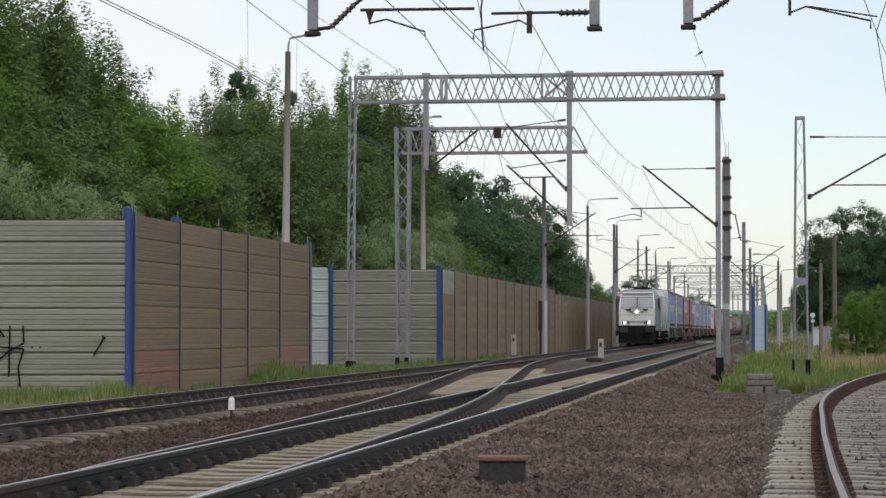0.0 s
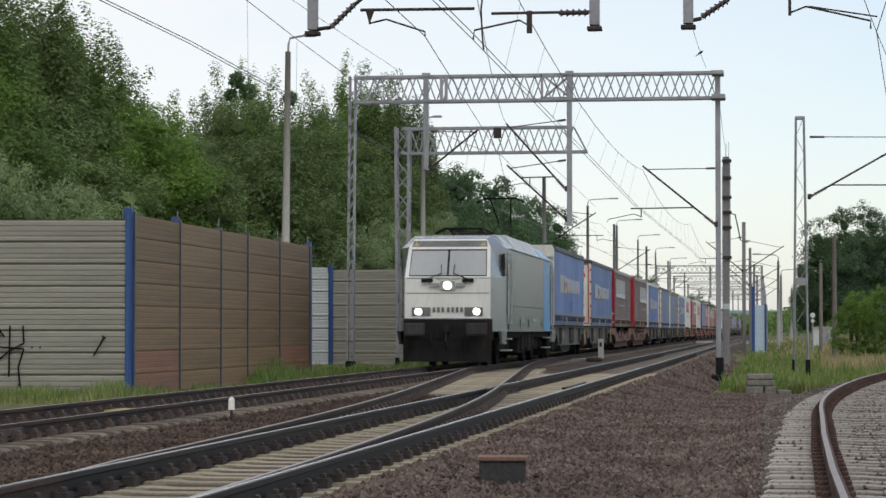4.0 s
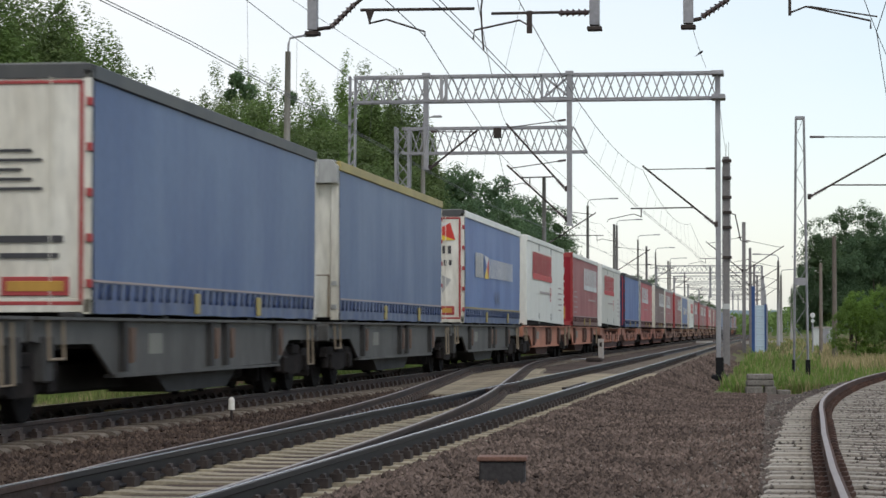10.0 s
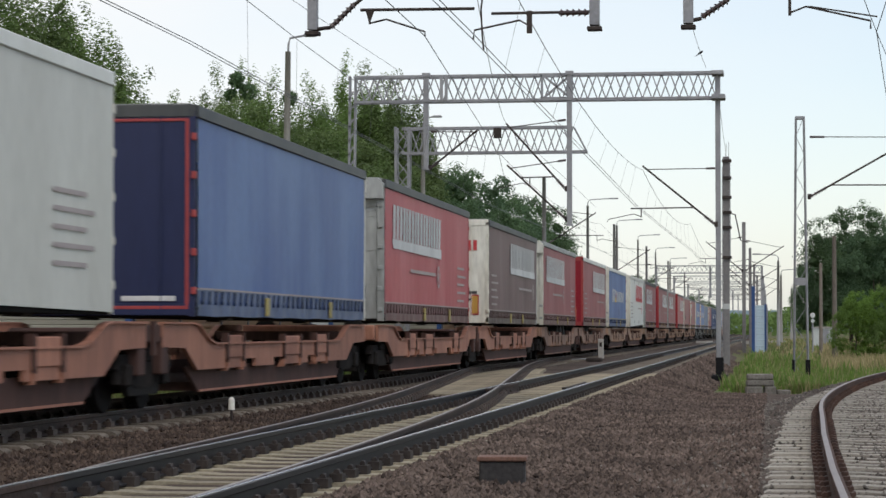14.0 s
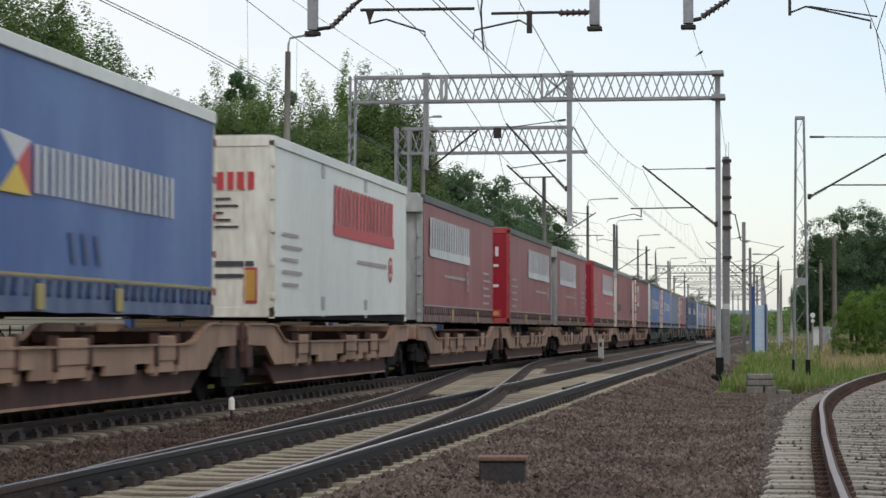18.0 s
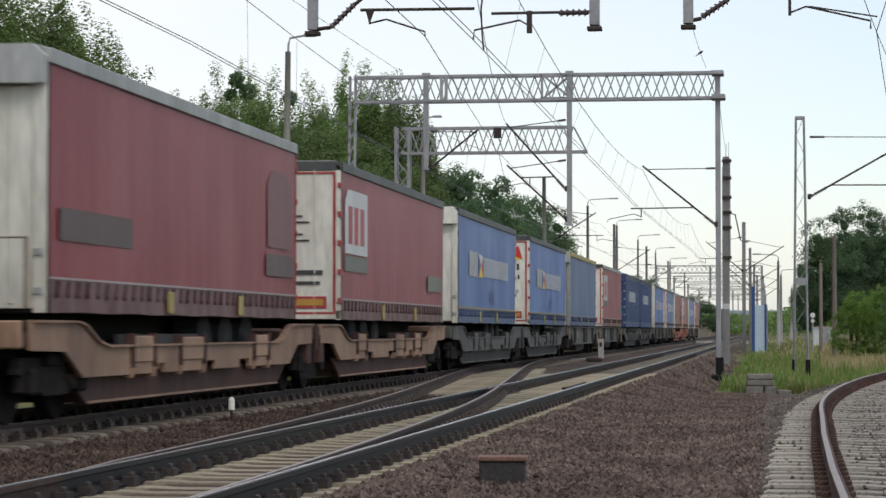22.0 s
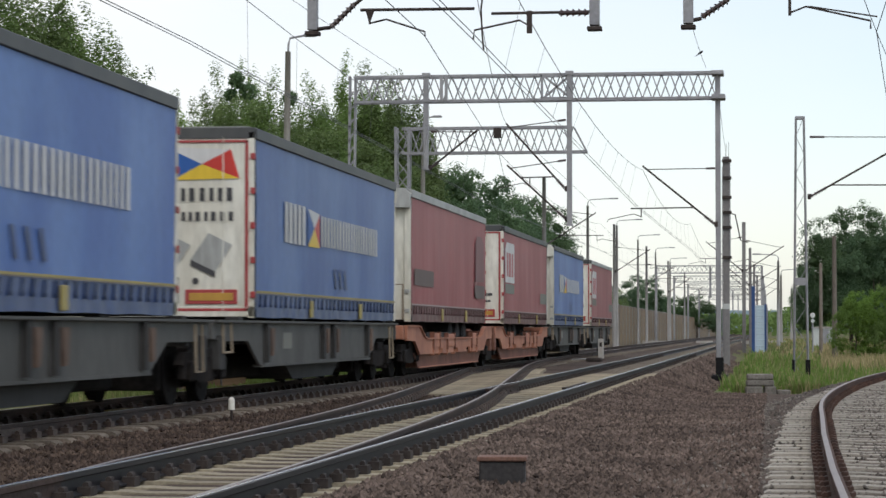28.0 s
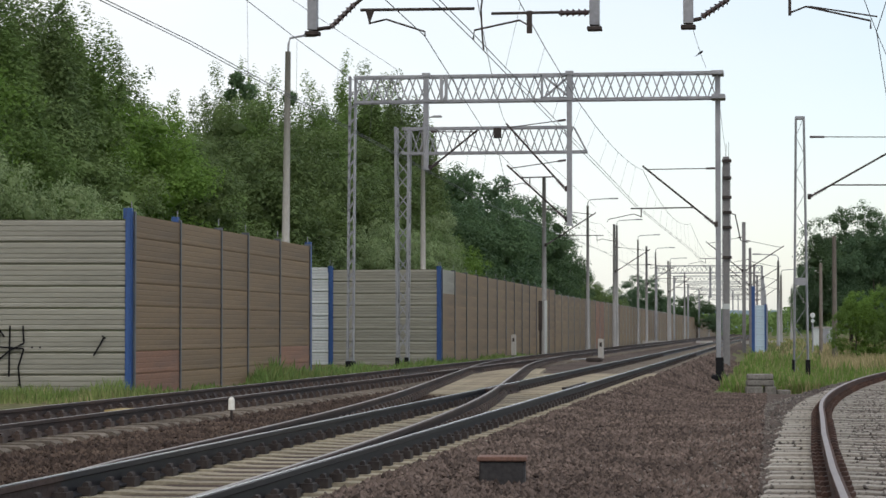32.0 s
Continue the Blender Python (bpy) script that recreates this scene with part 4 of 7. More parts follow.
# ---- trees ----
def crown_mesh(name, material, shape, count, leaf, clumps, seed, rx=.5, ry=.5, z0=.25):
    """A crown of unit height: boughs carry tufts, tufts carry leaves; the tall kind grows in upright plumes."""
    g = np.random.default_rng(seed)
    cs, cores = [], []
    if shape == "poplar":
        for k in range(17):
            a = k * 2.4 + g.uniform(-.4, .4)
            rr = 0.0 if k == 0 else math.sqrt((k + .5) / 17)
            top = 1.0 - .38 * rr * g.uniform(.35, 1.15) - .02
            m = 24
            for i in range(m):
                f = ((i + g.uniform(0, .6)) / m) ** .8
                r = np.interp(f, [0, .25, .6, .85, 1], [.048, .056, .045, .032, .018]) * g.uniform(.75, 1.25)
                sp = rr * np.interp(f, [0, .35, 1], [.75, 1, .84])
                c = (math.cos(a) * sp * rx + g.normal() * .010, math.sin(a) * sp * ry + g.normal() * .010, z0 + (top - z0) * f, r * .85, r * .85, r * 2.4)
                cs.append(c)
                if f < .8:
                    cores.append(c[:3] + (r * .45, r * .45, r * 1.3))
    else:
        made = 0
        while made < clumps:
            p = g.uniform(-1, 1, 3)
            h = (p[2] + 1) / 2
            xs, ls = ([0, .3, .7, 1], [.95, 1, .85, .45]) if shape == "bush" else ([0, .2, .5, .8, 1], [.7, .98, 1, .8, .38])
            lim = np.interp(h, xs, ls)
            rr = math.hypot(p[0], p[1])
            if rr > lim or (rr < lim * .5 and h < .75 and g.random() < .8):
                continue
            made += 1
            big = g.uniform(.10, .165) * (.8 if h > .85 else 1)
            cx, cy, cz = p[0] * (rx - .07), p[1] * (ry - .07), z0 + .06 + h * (.88 - z0)
            cores.append((cx, cy, cz - big * .1, big * .36, big * .36, big * .3))
            for j in range(9):
                d = g.normal(size=3)
                d[2] = abs(d[2]) * .9 - .25
                d /= np.linalg.norm(d)
                r = big * g.uniform(.32, .58)
                cs.append((cx + d[0] * big * .8, cy + d[1] * big * .8, cz + d[2] * big * .68, r, r, r * .72))
    cs, cores = np.array(cs), np.array(cores)
    wgt = (cs[:, 3] * cs[:, 5]) ** (.75 if shape == "poplar" else 1)
    pick = g.choice(len(cs), count, p=wgt / wgt.sum())
    d = g.normal(size=(count, 3))
    d[:, 2] += .7
    d /= np.linalg.norm(d, axis=1)[:, None]
    c = cs[pick, :3] + d * cs[pick, 3:] * g.uniform(.4, 1.12, count)[:, None]
    nrm = d * .8 + (0, 0, .45) + g.normal(size=(count, 3)) * .28
    nrm /= np.linalg.norm(nrm, axis=1)[:, None]
    u = np.cross(nrm, g.normal(size=(count, 3)))
    u /= np.linalg.norm(u, axis=1)[:, None]
    w = np.cross(nrm, u)
    s = leaf * g.uniform(.6, 1.25, count)[:, None]
    q = np.stack([c - u * s - w * s * .5, c + u * s * .9 - w * s * .4, c + w * s], 1)
    # an uneven leafy core inside each bough closes it against the sky
    p = (1 + 5 ** .5) / 2
    ico = np.array([(-1, p, 0), (1, p, 0), (-1, -p, 0), (1, -p, 0), (0, -1, p), (0, 1, p), (0, -1, -p), (0, 1, -p), (p, 0, -1), (p, 0, 1), (-p, 0, -1), (-p, 0, 1)]) / 1.9
    tri = np.array([(0, 11, 5), (0, 5, 1), (0, 1, 7), (0, 7, 10), (0, 10, 11), (1, 5, 9), (5, 11, 4), (11, 10, 2), (10, 7, 6), (7, 1, 8), (3, 9, 4), (3, 4, 2), (3, 2, 6), (3, 6, 8), (3, 8, 9), (4, 9, 5), (2, 4, 11), (6, 2, 10), (8, 6, 7), (9, 8, 1)])
    core = cores[:, None, :3] + ico[None] * g.uniform(.55, 1.0, (len(cores), 12, 1)) * cores[:, None, 3:]
    at = np.arange(len(cores))[:, None, None] * 12 + tri[None] + count * 3
    me = bpy.data.meshes.new(name)
    me.from_pydata(np.concatenate([q.reshape(-1, 3), core.reshape(-1, 3)]).tolist(), [], np.arange(count * 3).reshape(-1, 3).tolist() + at.reshape(-1, 3).tolist())
    me.materials.append(material)
    return me


def trunk_mesh(seed, spread, z0, stem=.62):
    g = np.random.default_rng(seed)
    mb = MB().tube((0, 0, -.03), (.01, .0, .3), .018, 9, .012).tube((.01, 0, .3), (0, .01, stem), .012, 8, .003)
    for i in range(8):
        a, z = g.uniform(0, 6.28), g.uniform(z0, stem - .15)
        r = spread * g.uniform(.3, .55)
        mb.tube((0, 0, z), (math.cos(a) * r, math.sin(a) * r, z + g.uniform(.06, .14)), .005, 5, .0015)
    return mb.mesh("trunk", M_BARK)


KINDS = {}
for kind, shape, ms, rx, z0, n, leaf, cl in (("broad", "broad", (M_LEAF, M_LEAF_OLIVE, M_LEAF_BRIGHT), .36, .06, 42000, .0070, 44), ("poplar", "poplar", (M_LEAF, M_LEAF_OLIVE, M_LEAF_OLIVE), .13, .05, 80000, .0044, 0),
                                             ("oak", "broad", (M_LEAF_DARK, M_LEAF_OAK), .44, .14, 36000, .0085, 50), ("pale", "bush", (M_LEAF_PALE, M_LEAF_PALE, M_LEAF_BRIGHT), .6, .0, 26000, .0080, 46),
                                             ("bush", "bush", (M_LEAF_BRIGHT, M_LEAF), .6, .0, 26000, .0085, 46)):
    for i in range(3):
        m = ms[i % len(ms)]
        KINDS[kind, i] = (crown_mesh("crown_" + kind, m, shape, n, leaf, cl, 100 * len(kind) + i * 7 + len(KINDS), rx, rx, z0), trunk_mesh(i + 5, rx, max(.15, z0)))

TREE_LABEL = {"broad": "leafy green deciduous tree behind the noise barrier", "poplar": "tall slender poplar with uneven open top", "oak": "broad dark green oak tree in full leaf",
              "pale": "pale grey-green willow bush behind the noise barrier", "bush": "bright green leafy bush"}


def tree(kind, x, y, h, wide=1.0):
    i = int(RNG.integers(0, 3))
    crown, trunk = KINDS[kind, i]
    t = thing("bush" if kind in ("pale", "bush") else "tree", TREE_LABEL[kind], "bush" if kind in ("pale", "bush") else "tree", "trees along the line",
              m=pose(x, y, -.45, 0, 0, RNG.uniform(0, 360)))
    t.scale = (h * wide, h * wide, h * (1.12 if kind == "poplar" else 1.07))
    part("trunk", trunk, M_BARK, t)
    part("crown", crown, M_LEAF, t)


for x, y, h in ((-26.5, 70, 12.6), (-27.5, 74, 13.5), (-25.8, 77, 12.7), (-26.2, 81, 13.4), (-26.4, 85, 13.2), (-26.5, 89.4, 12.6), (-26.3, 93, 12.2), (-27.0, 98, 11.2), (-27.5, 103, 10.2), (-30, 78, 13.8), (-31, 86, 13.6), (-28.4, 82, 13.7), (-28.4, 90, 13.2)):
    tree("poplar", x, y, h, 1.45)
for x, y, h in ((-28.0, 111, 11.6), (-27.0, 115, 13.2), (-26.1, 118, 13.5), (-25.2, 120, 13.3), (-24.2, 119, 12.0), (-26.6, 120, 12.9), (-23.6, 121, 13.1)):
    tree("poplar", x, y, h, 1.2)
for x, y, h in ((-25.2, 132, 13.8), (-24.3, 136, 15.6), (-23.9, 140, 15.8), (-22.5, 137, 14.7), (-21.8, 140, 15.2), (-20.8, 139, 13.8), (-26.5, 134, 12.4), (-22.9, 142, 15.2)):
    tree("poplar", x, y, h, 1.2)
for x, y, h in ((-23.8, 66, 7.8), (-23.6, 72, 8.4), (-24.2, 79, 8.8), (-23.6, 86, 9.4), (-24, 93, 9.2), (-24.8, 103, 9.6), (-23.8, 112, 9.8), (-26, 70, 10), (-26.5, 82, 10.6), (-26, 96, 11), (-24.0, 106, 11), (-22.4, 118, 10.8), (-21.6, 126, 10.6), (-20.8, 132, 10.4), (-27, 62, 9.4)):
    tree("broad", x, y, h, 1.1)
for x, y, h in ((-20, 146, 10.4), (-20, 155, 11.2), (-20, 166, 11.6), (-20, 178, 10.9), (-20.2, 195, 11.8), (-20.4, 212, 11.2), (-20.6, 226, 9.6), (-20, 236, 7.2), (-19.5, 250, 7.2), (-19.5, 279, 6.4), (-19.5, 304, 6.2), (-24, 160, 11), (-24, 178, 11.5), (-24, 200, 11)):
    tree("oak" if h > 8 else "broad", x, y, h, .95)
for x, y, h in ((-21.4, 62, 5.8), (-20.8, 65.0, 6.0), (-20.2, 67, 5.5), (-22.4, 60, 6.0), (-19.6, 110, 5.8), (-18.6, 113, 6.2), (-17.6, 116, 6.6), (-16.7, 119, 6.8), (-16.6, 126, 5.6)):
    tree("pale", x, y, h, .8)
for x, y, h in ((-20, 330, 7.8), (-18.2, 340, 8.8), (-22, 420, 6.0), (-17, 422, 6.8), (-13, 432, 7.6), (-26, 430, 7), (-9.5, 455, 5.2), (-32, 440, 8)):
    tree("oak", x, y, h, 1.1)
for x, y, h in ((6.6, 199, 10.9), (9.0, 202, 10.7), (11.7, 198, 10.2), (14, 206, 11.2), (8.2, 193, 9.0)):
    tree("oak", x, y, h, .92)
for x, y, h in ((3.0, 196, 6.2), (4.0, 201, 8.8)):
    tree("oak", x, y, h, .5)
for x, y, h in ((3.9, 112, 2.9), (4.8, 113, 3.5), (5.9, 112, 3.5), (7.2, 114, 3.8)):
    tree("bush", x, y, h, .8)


# ---- grass ----
def grass(name, count, region, height, material, label, width=.008):
    vs, fs = [], []
    for i in range(count):
        x, y, k = region()
        h = height * k * RNG.uniform(.45, 1.15)
        a = RNG.uniform(0, 3.14)
        dx, dy = math.cos(a) * width * (1 + y / 60), math.sin(a) * width * (1 + y / 60)
        bx, by = RNG.uniform(-.35, .35, 2) * h
        z = ground_z(x, y) - .03
        o = len(vs)
        vs += [(x - dx, y - dy, z), (x + dx, y + dy, z), (x + bx * .4 + dx * .6, y + by * .4 + dy * .6, z + h * .6), (x + bx, y + by, z + h), (x + bx * .4 - dx * .6, y + by * .4 - dy * .6, z + h * .6)]
        fs += [(o, o + 1, o + 2, o + 4), (o + 4, o + 2, o + 3)]
    me = bpy.data.meshes.new(name)
    me.from_pydata(vs, [], fs)
    me.materials.append(material)
    tagged(new(name, me), label, "grass", kind="stuff")


def verge_right():
    y = 61.6 + 82 * RNG.random() ** 1.5
    lo, hi = -1.28 - .2 * math.sin(y * 1.7) + max(0, 66 - y) * .22, (siding_x(y) - 2.0 if y < 84 else 9.0)
    x = RNG.uniform(lo, max(lo + .3, hi))
    return x, y, max(.12, .62 + .8 * noise.noise((x * .7, y * .16, 3.0)) + .35 * noise.noise((x * 2.1, y * .5, 8.0)))


def verge_left():
    """Weeds along the foot of the barrier: rank in patches, thin between them."""
    while True:
        y = RNG.uniform(50, 128)
        k = .22 + .5 * step(58, 62, y) - .3 * step(72, 80, y) + .9 * noise.noise((y * .21, 4.0, 9.0))
        if RNG.random() < k + .15:
            break
    x = -13.5 + 1.7 * RNG.random() ** 1.9
    return x, y, max(.2, k) * (1.15 if x < -13.1 else .8)


def verge_corner():
    """Rough grass before the grey barrier."""
    x, y = RNG.uniform(-19, -12.2), RNG.uniform(44.5, 49.0)
    return x, min(y, 49.05 + (x + 21.67) * .14 - .1), max(.15, .4 + .6 * noise.noise((x * .8, y * .3, 2.0)))


grass("tall_grass", 26000, verge_right, .47, M_GRASS, "rank green grass on the verge beside the siding")
grass("weeds", 6000, verge_right, .6, M_LEAF_BRIGHT, "taller leafy weeds in the grass beside the siding", .02)
grass("dry_stalks", 4500, verge_right, .62, M_STRAW, "dry stalks among the grass beside the siding", .007)
grass("dry_grass", 9000, lambda: ((lambda y: (RNG.uniform(.021 * y, .06 * y), y, 1.0))(RNG.uniform(95, 180))), .75, M_STRAW, "tall dry straw-coloured grass at the edge of the verge")
grass("meadow_grass", 9000, lambda: ((lambda y: (RNG.uniform(-.9, .07 * y), y, .8))(RNG.uniform(125, 330))), .6, M_STRAW, "dry meadow grass beyond the verge", .02)
grass("meadow_grass", 9000, lambda: ((lambda y: (RNG.uniform(-.9, .07 * y), y, .8))(RNG.uniform(125, 330))), .6, M_GRASS, "green meadow grass beyond the verge", .02)
grass("tall_grass", 10000, verge_left, .46, M_GRASS, "weeds and grass along the foot of the noise barrier")
grass("weeds", 1400, verge_left, .62, M_LEAF, "leafy green weeds against the noise barrier", .022)
grass("rough_grass", 5000, verge_corner, .75, M_GRASS, "rough green grass before the grey noise barrier")
grass("dry_stalks", 1300, verge_corner, .6, M_STRAW, "dry stalks before the grey noise barrier", .008)


# ---- far woods and a level crossing ----
def far_woods():
    vs, fs = [], []
    for i in range(26000):
        x = RNG.uniform(-260, 260)
        y = 640 + 60 * RNG.random() + abs(x) * .3
        top = 5.0 + 3.0 * noise.noise((x * .03, 1.0, 0)) + 2.0 * noise.noise((x * .12, 5.0, 0))
        z = top * RNG.random() ** .6
        c = np.array((x, y, z))
        o = len(vs)
        vs += [tuple(c + RNG.normal(size=3) * .75) for k in range(3)]
        fs.append((o, o + 1, o + 2))
    me = bpy.data.meshes.new("far_woods")
    me.from_pydata(vs, [], fs)
    me.materials.append(M_LEAF)
    tagged(new("far_woods", me), "distant dark green woods along the horizon", "woods", kind="stuff")


far_woods()
hills = MB()
for i in range(121):
    x = -1500 + 25 * i
    z = 20 + 7 * noise.noise((x * .004, 2.0, 0)) + 2.5 * noise.noise((x * .02, 7.0, 0))
    hills.v += [(x, 2300, -2), (x, 2300, z), (x, 2420, z + 1), (x, 2420, -2)]
for i in range(120):
    o = 4 * i
    hills.f += [(o, o + 4, o + 5, o + 1), (o + 1, o + 5, o + 6, o + 2), (o + 2, o + 6, o + 7, o + 3)]
lone("backdrop", hills, M_HILL, "low bluish wooded hills on the horizon", "hills", kind="structure")
lone("crossing_path", MB().box(-12.6, -10.4, 238, 241, -.3, -.03).box(-7.3, -5.7, 238, 241, -.3, -.03).box(-2.9, 1.5, 238, 241, -.35, -.03), M_CONCRETE, "pale concrete path crossing the lines", "path", kind="structure")

# ---- small things beside the track ----
P_OCHRE_BOARD = mat("weathered_yellow_board", (.34, .25, .08), (.22, .16, .06), rough=.7, fine=25, grain=.2)
tb = thing("trackside_box", "small dark concrete box with a brown lid on the ballast", "box", m=pose(-2.23, 20.0, -.33, 0, 0, 4))
part("body", MB().box(-.19, .19, -.15, .15, 0, .255, .012), mat("box_concrete", (.040, .037, .036), (.028, .025, .025), rough=.9, fine=30, grain=.3), tb)
part("lid", MB().box(-.21, .21, -.17, .17, .255, .295, .008), mat("box_lid", (.17, .088, .06), (.11, .06, .045), rough=.8, fine=25, grain=.25), tb, "reddish-brown lid")
cb = thing("concrete_blocks", "weathered grey concrete blocks stacked in the grass", "concrete block", m=pose(-.27, 61.3, -.66, 0, 0, 3))
cb.scale = (1.05, 1, 1.3)
for i, (x, w, z) in enumerate(((-.34, .4, 0), (.1, .28, .0), (-.33, .66, .21), (-.31, .62, .33), (.4, .32, .02))):
    part("block", MB().box(x, x + w, -.3, .3, z, z + (.20 if z == 0 else .11), .02), M_BLOCK, cb)
mk = thing("marker_peg", "short white clearance marker peg between the tracks", "marker", m=pose(-7.31, 32.1, -.26))
part("stake", MB().tube((0, 0, -.1), (0, 0, .21), .018, 8), M_IRON, mk)
part("cap", MB().tube((0, 0, .19), (0, 0, .33), .046, 12, .042).tube((0, 0, .33), (0, 0, .36), .042, 12, .02), mat("marker_paint", (.78, .76, .68), (.6, .56, .48), rough=.5), mk, "white painted cap")
for x, y, h in ((-7.3, 104, 1.0), (-12.6, 118, 1.15)):
    p = thing("kilometre_post", "small white post with dark marks beside the track", "marker post", "marker posts", m=pose(x, y, -.35))
    part("post", MB().box(-.12, .12, -.1, .1, 0, h, .02), M_CONCRETE, p)
    part("mark", MB().box(-.05, .05, -.115, -.1, h - .34, h - .16), M_IRON, p)
    part("base", MB().box(-.14, .14, -.13, .13, -.1, .14, .02), M_IRON, p)
pm = thing("point_machine", "low dark point machine with rods beside the crossover", "point machine", m=pose(-7.0, 96, -.25))
part("case", MB().box(-.3, .3, -.5, .5, 0, .17, .04), M_IRON, pm)
part("rod", MB().tube((-.9, 0, .1), (-.3, 0, .12), .025, 8), M_GALV, pm)
wp = thing("wooden_pole", "old grey-brown wooden telegraph pole at the edge of the verge", "pole")
part("shaft", MB().tube((3.1, 118, -.5), (3.1, 118, 5.6), .13, 10, .1), M_POLE, wp)
wp = thing("wooden_pole", "old grey-brown wooden telegraph pole at the edge of the verge", "pole")
part("shaft", MB().tube((2.9, 140, -.5), (2.9, 140, 4.9), .12, 10, .09), M_POLE, wp)
hut = thing("relay_hut", "small white relay hut beyond the grass", "hut", m=pose(4.2, 190, -.4))
part("wall", MB().box(-.9, .9, -.8, .8, 0, 1.6, .02), M_PWHITE, hut)
part("roof", MB().box(-1.0, 1.0, -.9, .9, 1.6, 1.7, .02), M_CONCRETE, hut)
part("door", MB().box(-.3, .3, -.83, -.81, .05, 1.5), M_GALV, hut)
rs = thing("shunting_signal", "small round white shunting signal on a slim post", "signal", m=pose(2.6, 150, -.4))
part("post", MB().tube((0, 0, 0), (0, 0, 2.3), .05, 8), M_GALV, rs)
part("lamp_disc", MB().tube((0, -.08, 2.35), (0, .02, 2.35), .16, 14).tube((0, -.08, 2.0), (0, .02, 2.0), .12, 14), M_PWHITE, rs)
lone("plank", MB().box(-9.42, -9.18, 33.2, 34.1, -.165, -.12, .008), P_OCHRE_BOARD, "short yellow board lying between the rails", "board")
for s_ in (-1, 1):
    lone("fishplate", MB().box(XA + s_ * HALF + .016, XA + s_ * HALF + .042, 24.6, 25.5, -.135, -.045, .008).box(XA + s_ * HALF - .042, XA + s_ * HALF - .016, 24.6, 25.5, -.135, -.045, .008), M_CLIP, "rusty bolted rail joint on the far line", "rail joint", "rail joints")
for x, y, z, r in ((-25.3, 112, 13.0, .4), (-24.8, 112.3, 12.45, .46), (-22.7, 112, 12.1, .36), (-25.6, 112, 12.3, .3)):
    mt = thing("mistletoe", "dark round mistletoe clump in a tree top", "mistletoe", "mistletoe clumps", m=pose(x, y, z))
    g = np.random.default_rng(int(r * 100 + y))
    d = g.normal(size=(420, 3))
    d = d / np.linalg.norm(d, axis=1)[:, None] * r * g.uniform(.3, 1, (420, 1)) ** .6
    q = (d[:, None, :] + g.normal(size=(420, 3, 3)) * .07).reshape(-1, 3)
    me = bpy.data.meshes.new("twig_ball")
    me.from_pydata(q.tolist(), [], np.arange(1260).reshape(-1, 3).tolist())
    me.materials.append(M_LEAF_DARK)
    part("twig_ball", me, M_LEAF_DARK, mt)
bd = thing("bird", "small dark bird perched on the sloping earth wire", "bird", m=pose(-2.07, 72.8, 9.37, 0, 0, 25))
part("body", MB().tube((-.07, 0, .02), (.0, 0, .07), .02, 8, .04).tube((0, 0, .07), (.08, 0, .13), .04, 8, .02), M_BLACK, bd)
part("tail", MB().prism([(-.2, -.06), (-.07, .0), (-.06, .04)], -.02, .02, "y"), M_BLACK, bd)


# ---- the train ----
def paint(name, c, c2=None, rough=.45, grain=.06, scale=.8, stretch=(1, 1, .25), bump=.04, dust=0.0, **kw):
    m = mat(name, c, c2, rough=rough, grain=grain, scale=scale, fine=kw.pop("fine", 12), stretch=stretch, bump=bump, spec=kw.pop("spec", .3), **kw)
    b = m.node_tree.nodes["Principled BSDF"]
    b.inputs["Sheen Weight"].default_value, b.inputs["Sheen Roughness"].default_value = dust, .3
    return m


P_SILVER = paint("silver_body", (.33, .355, .385), (.255, .275, .30), rough=.25, metal=.65, grain=.04)
P_ROOF = paint("roof_grey", (.50, .51, .52), (.40, .40, .41), rough=.5)
P_WHITE = paint("cab_white", (.66, .66, .61), (.56, .56, .52), rough=.35)
P_SKY = paint("stripe_blue", (.075, .33, .66), (.065, .28, .58), rough=.26, spec=.6)
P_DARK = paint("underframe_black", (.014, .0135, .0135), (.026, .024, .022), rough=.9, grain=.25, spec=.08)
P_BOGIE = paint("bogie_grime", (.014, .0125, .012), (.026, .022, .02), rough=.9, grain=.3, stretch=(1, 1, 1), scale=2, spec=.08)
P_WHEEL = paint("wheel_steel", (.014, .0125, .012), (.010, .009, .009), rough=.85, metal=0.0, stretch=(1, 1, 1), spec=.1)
# the glass is pale grey: the reflected sky is put into its base colour
P_GLASS = paint("windscreen", (.34, .35, .35), (.26, .27, .275), rough=.08, grain=.02, bump=0, spec=.9)
P_GREYW = paint("wagon_grey", (.090, .088, .082), (.050, .048, .044), rough=.6, grain=.2, scale=1.4, vary=.1)
# P_GREYD, P_ORANGED, P_REDD: dirt, with the shade of recesses put into the colour
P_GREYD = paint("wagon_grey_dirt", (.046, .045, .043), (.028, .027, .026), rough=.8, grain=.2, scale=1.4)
P_ORANGE = paint("wagon_brown", (.240, .140, .097), (.130, .080, .062), rough=.7, grain=.18, scale=1.3, vary=.2)
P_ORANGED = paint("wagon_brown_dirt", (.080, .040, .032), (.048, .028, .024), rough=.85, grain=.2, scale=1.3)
P_REDW = paint("wagon_red_oxide", (.42, .185, .115), (.28, .115, .075), rough=.65, grain=.16, scale=1.3)
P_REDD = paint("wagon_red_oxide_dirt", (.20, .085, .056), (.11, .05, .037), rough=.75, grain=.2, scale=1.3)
P_TAN = paint("wagon_tan", (.325, .205, .135), (.185, .115, .082), rough=.68, grain=.18, scale=1.3, vary=.15)
P_RUSTO = paint("wagon_rust_red", (.35, .160, .105), (.21, .095, .068), rough=.68, grain=.18, scale=1.3, vary=.12)
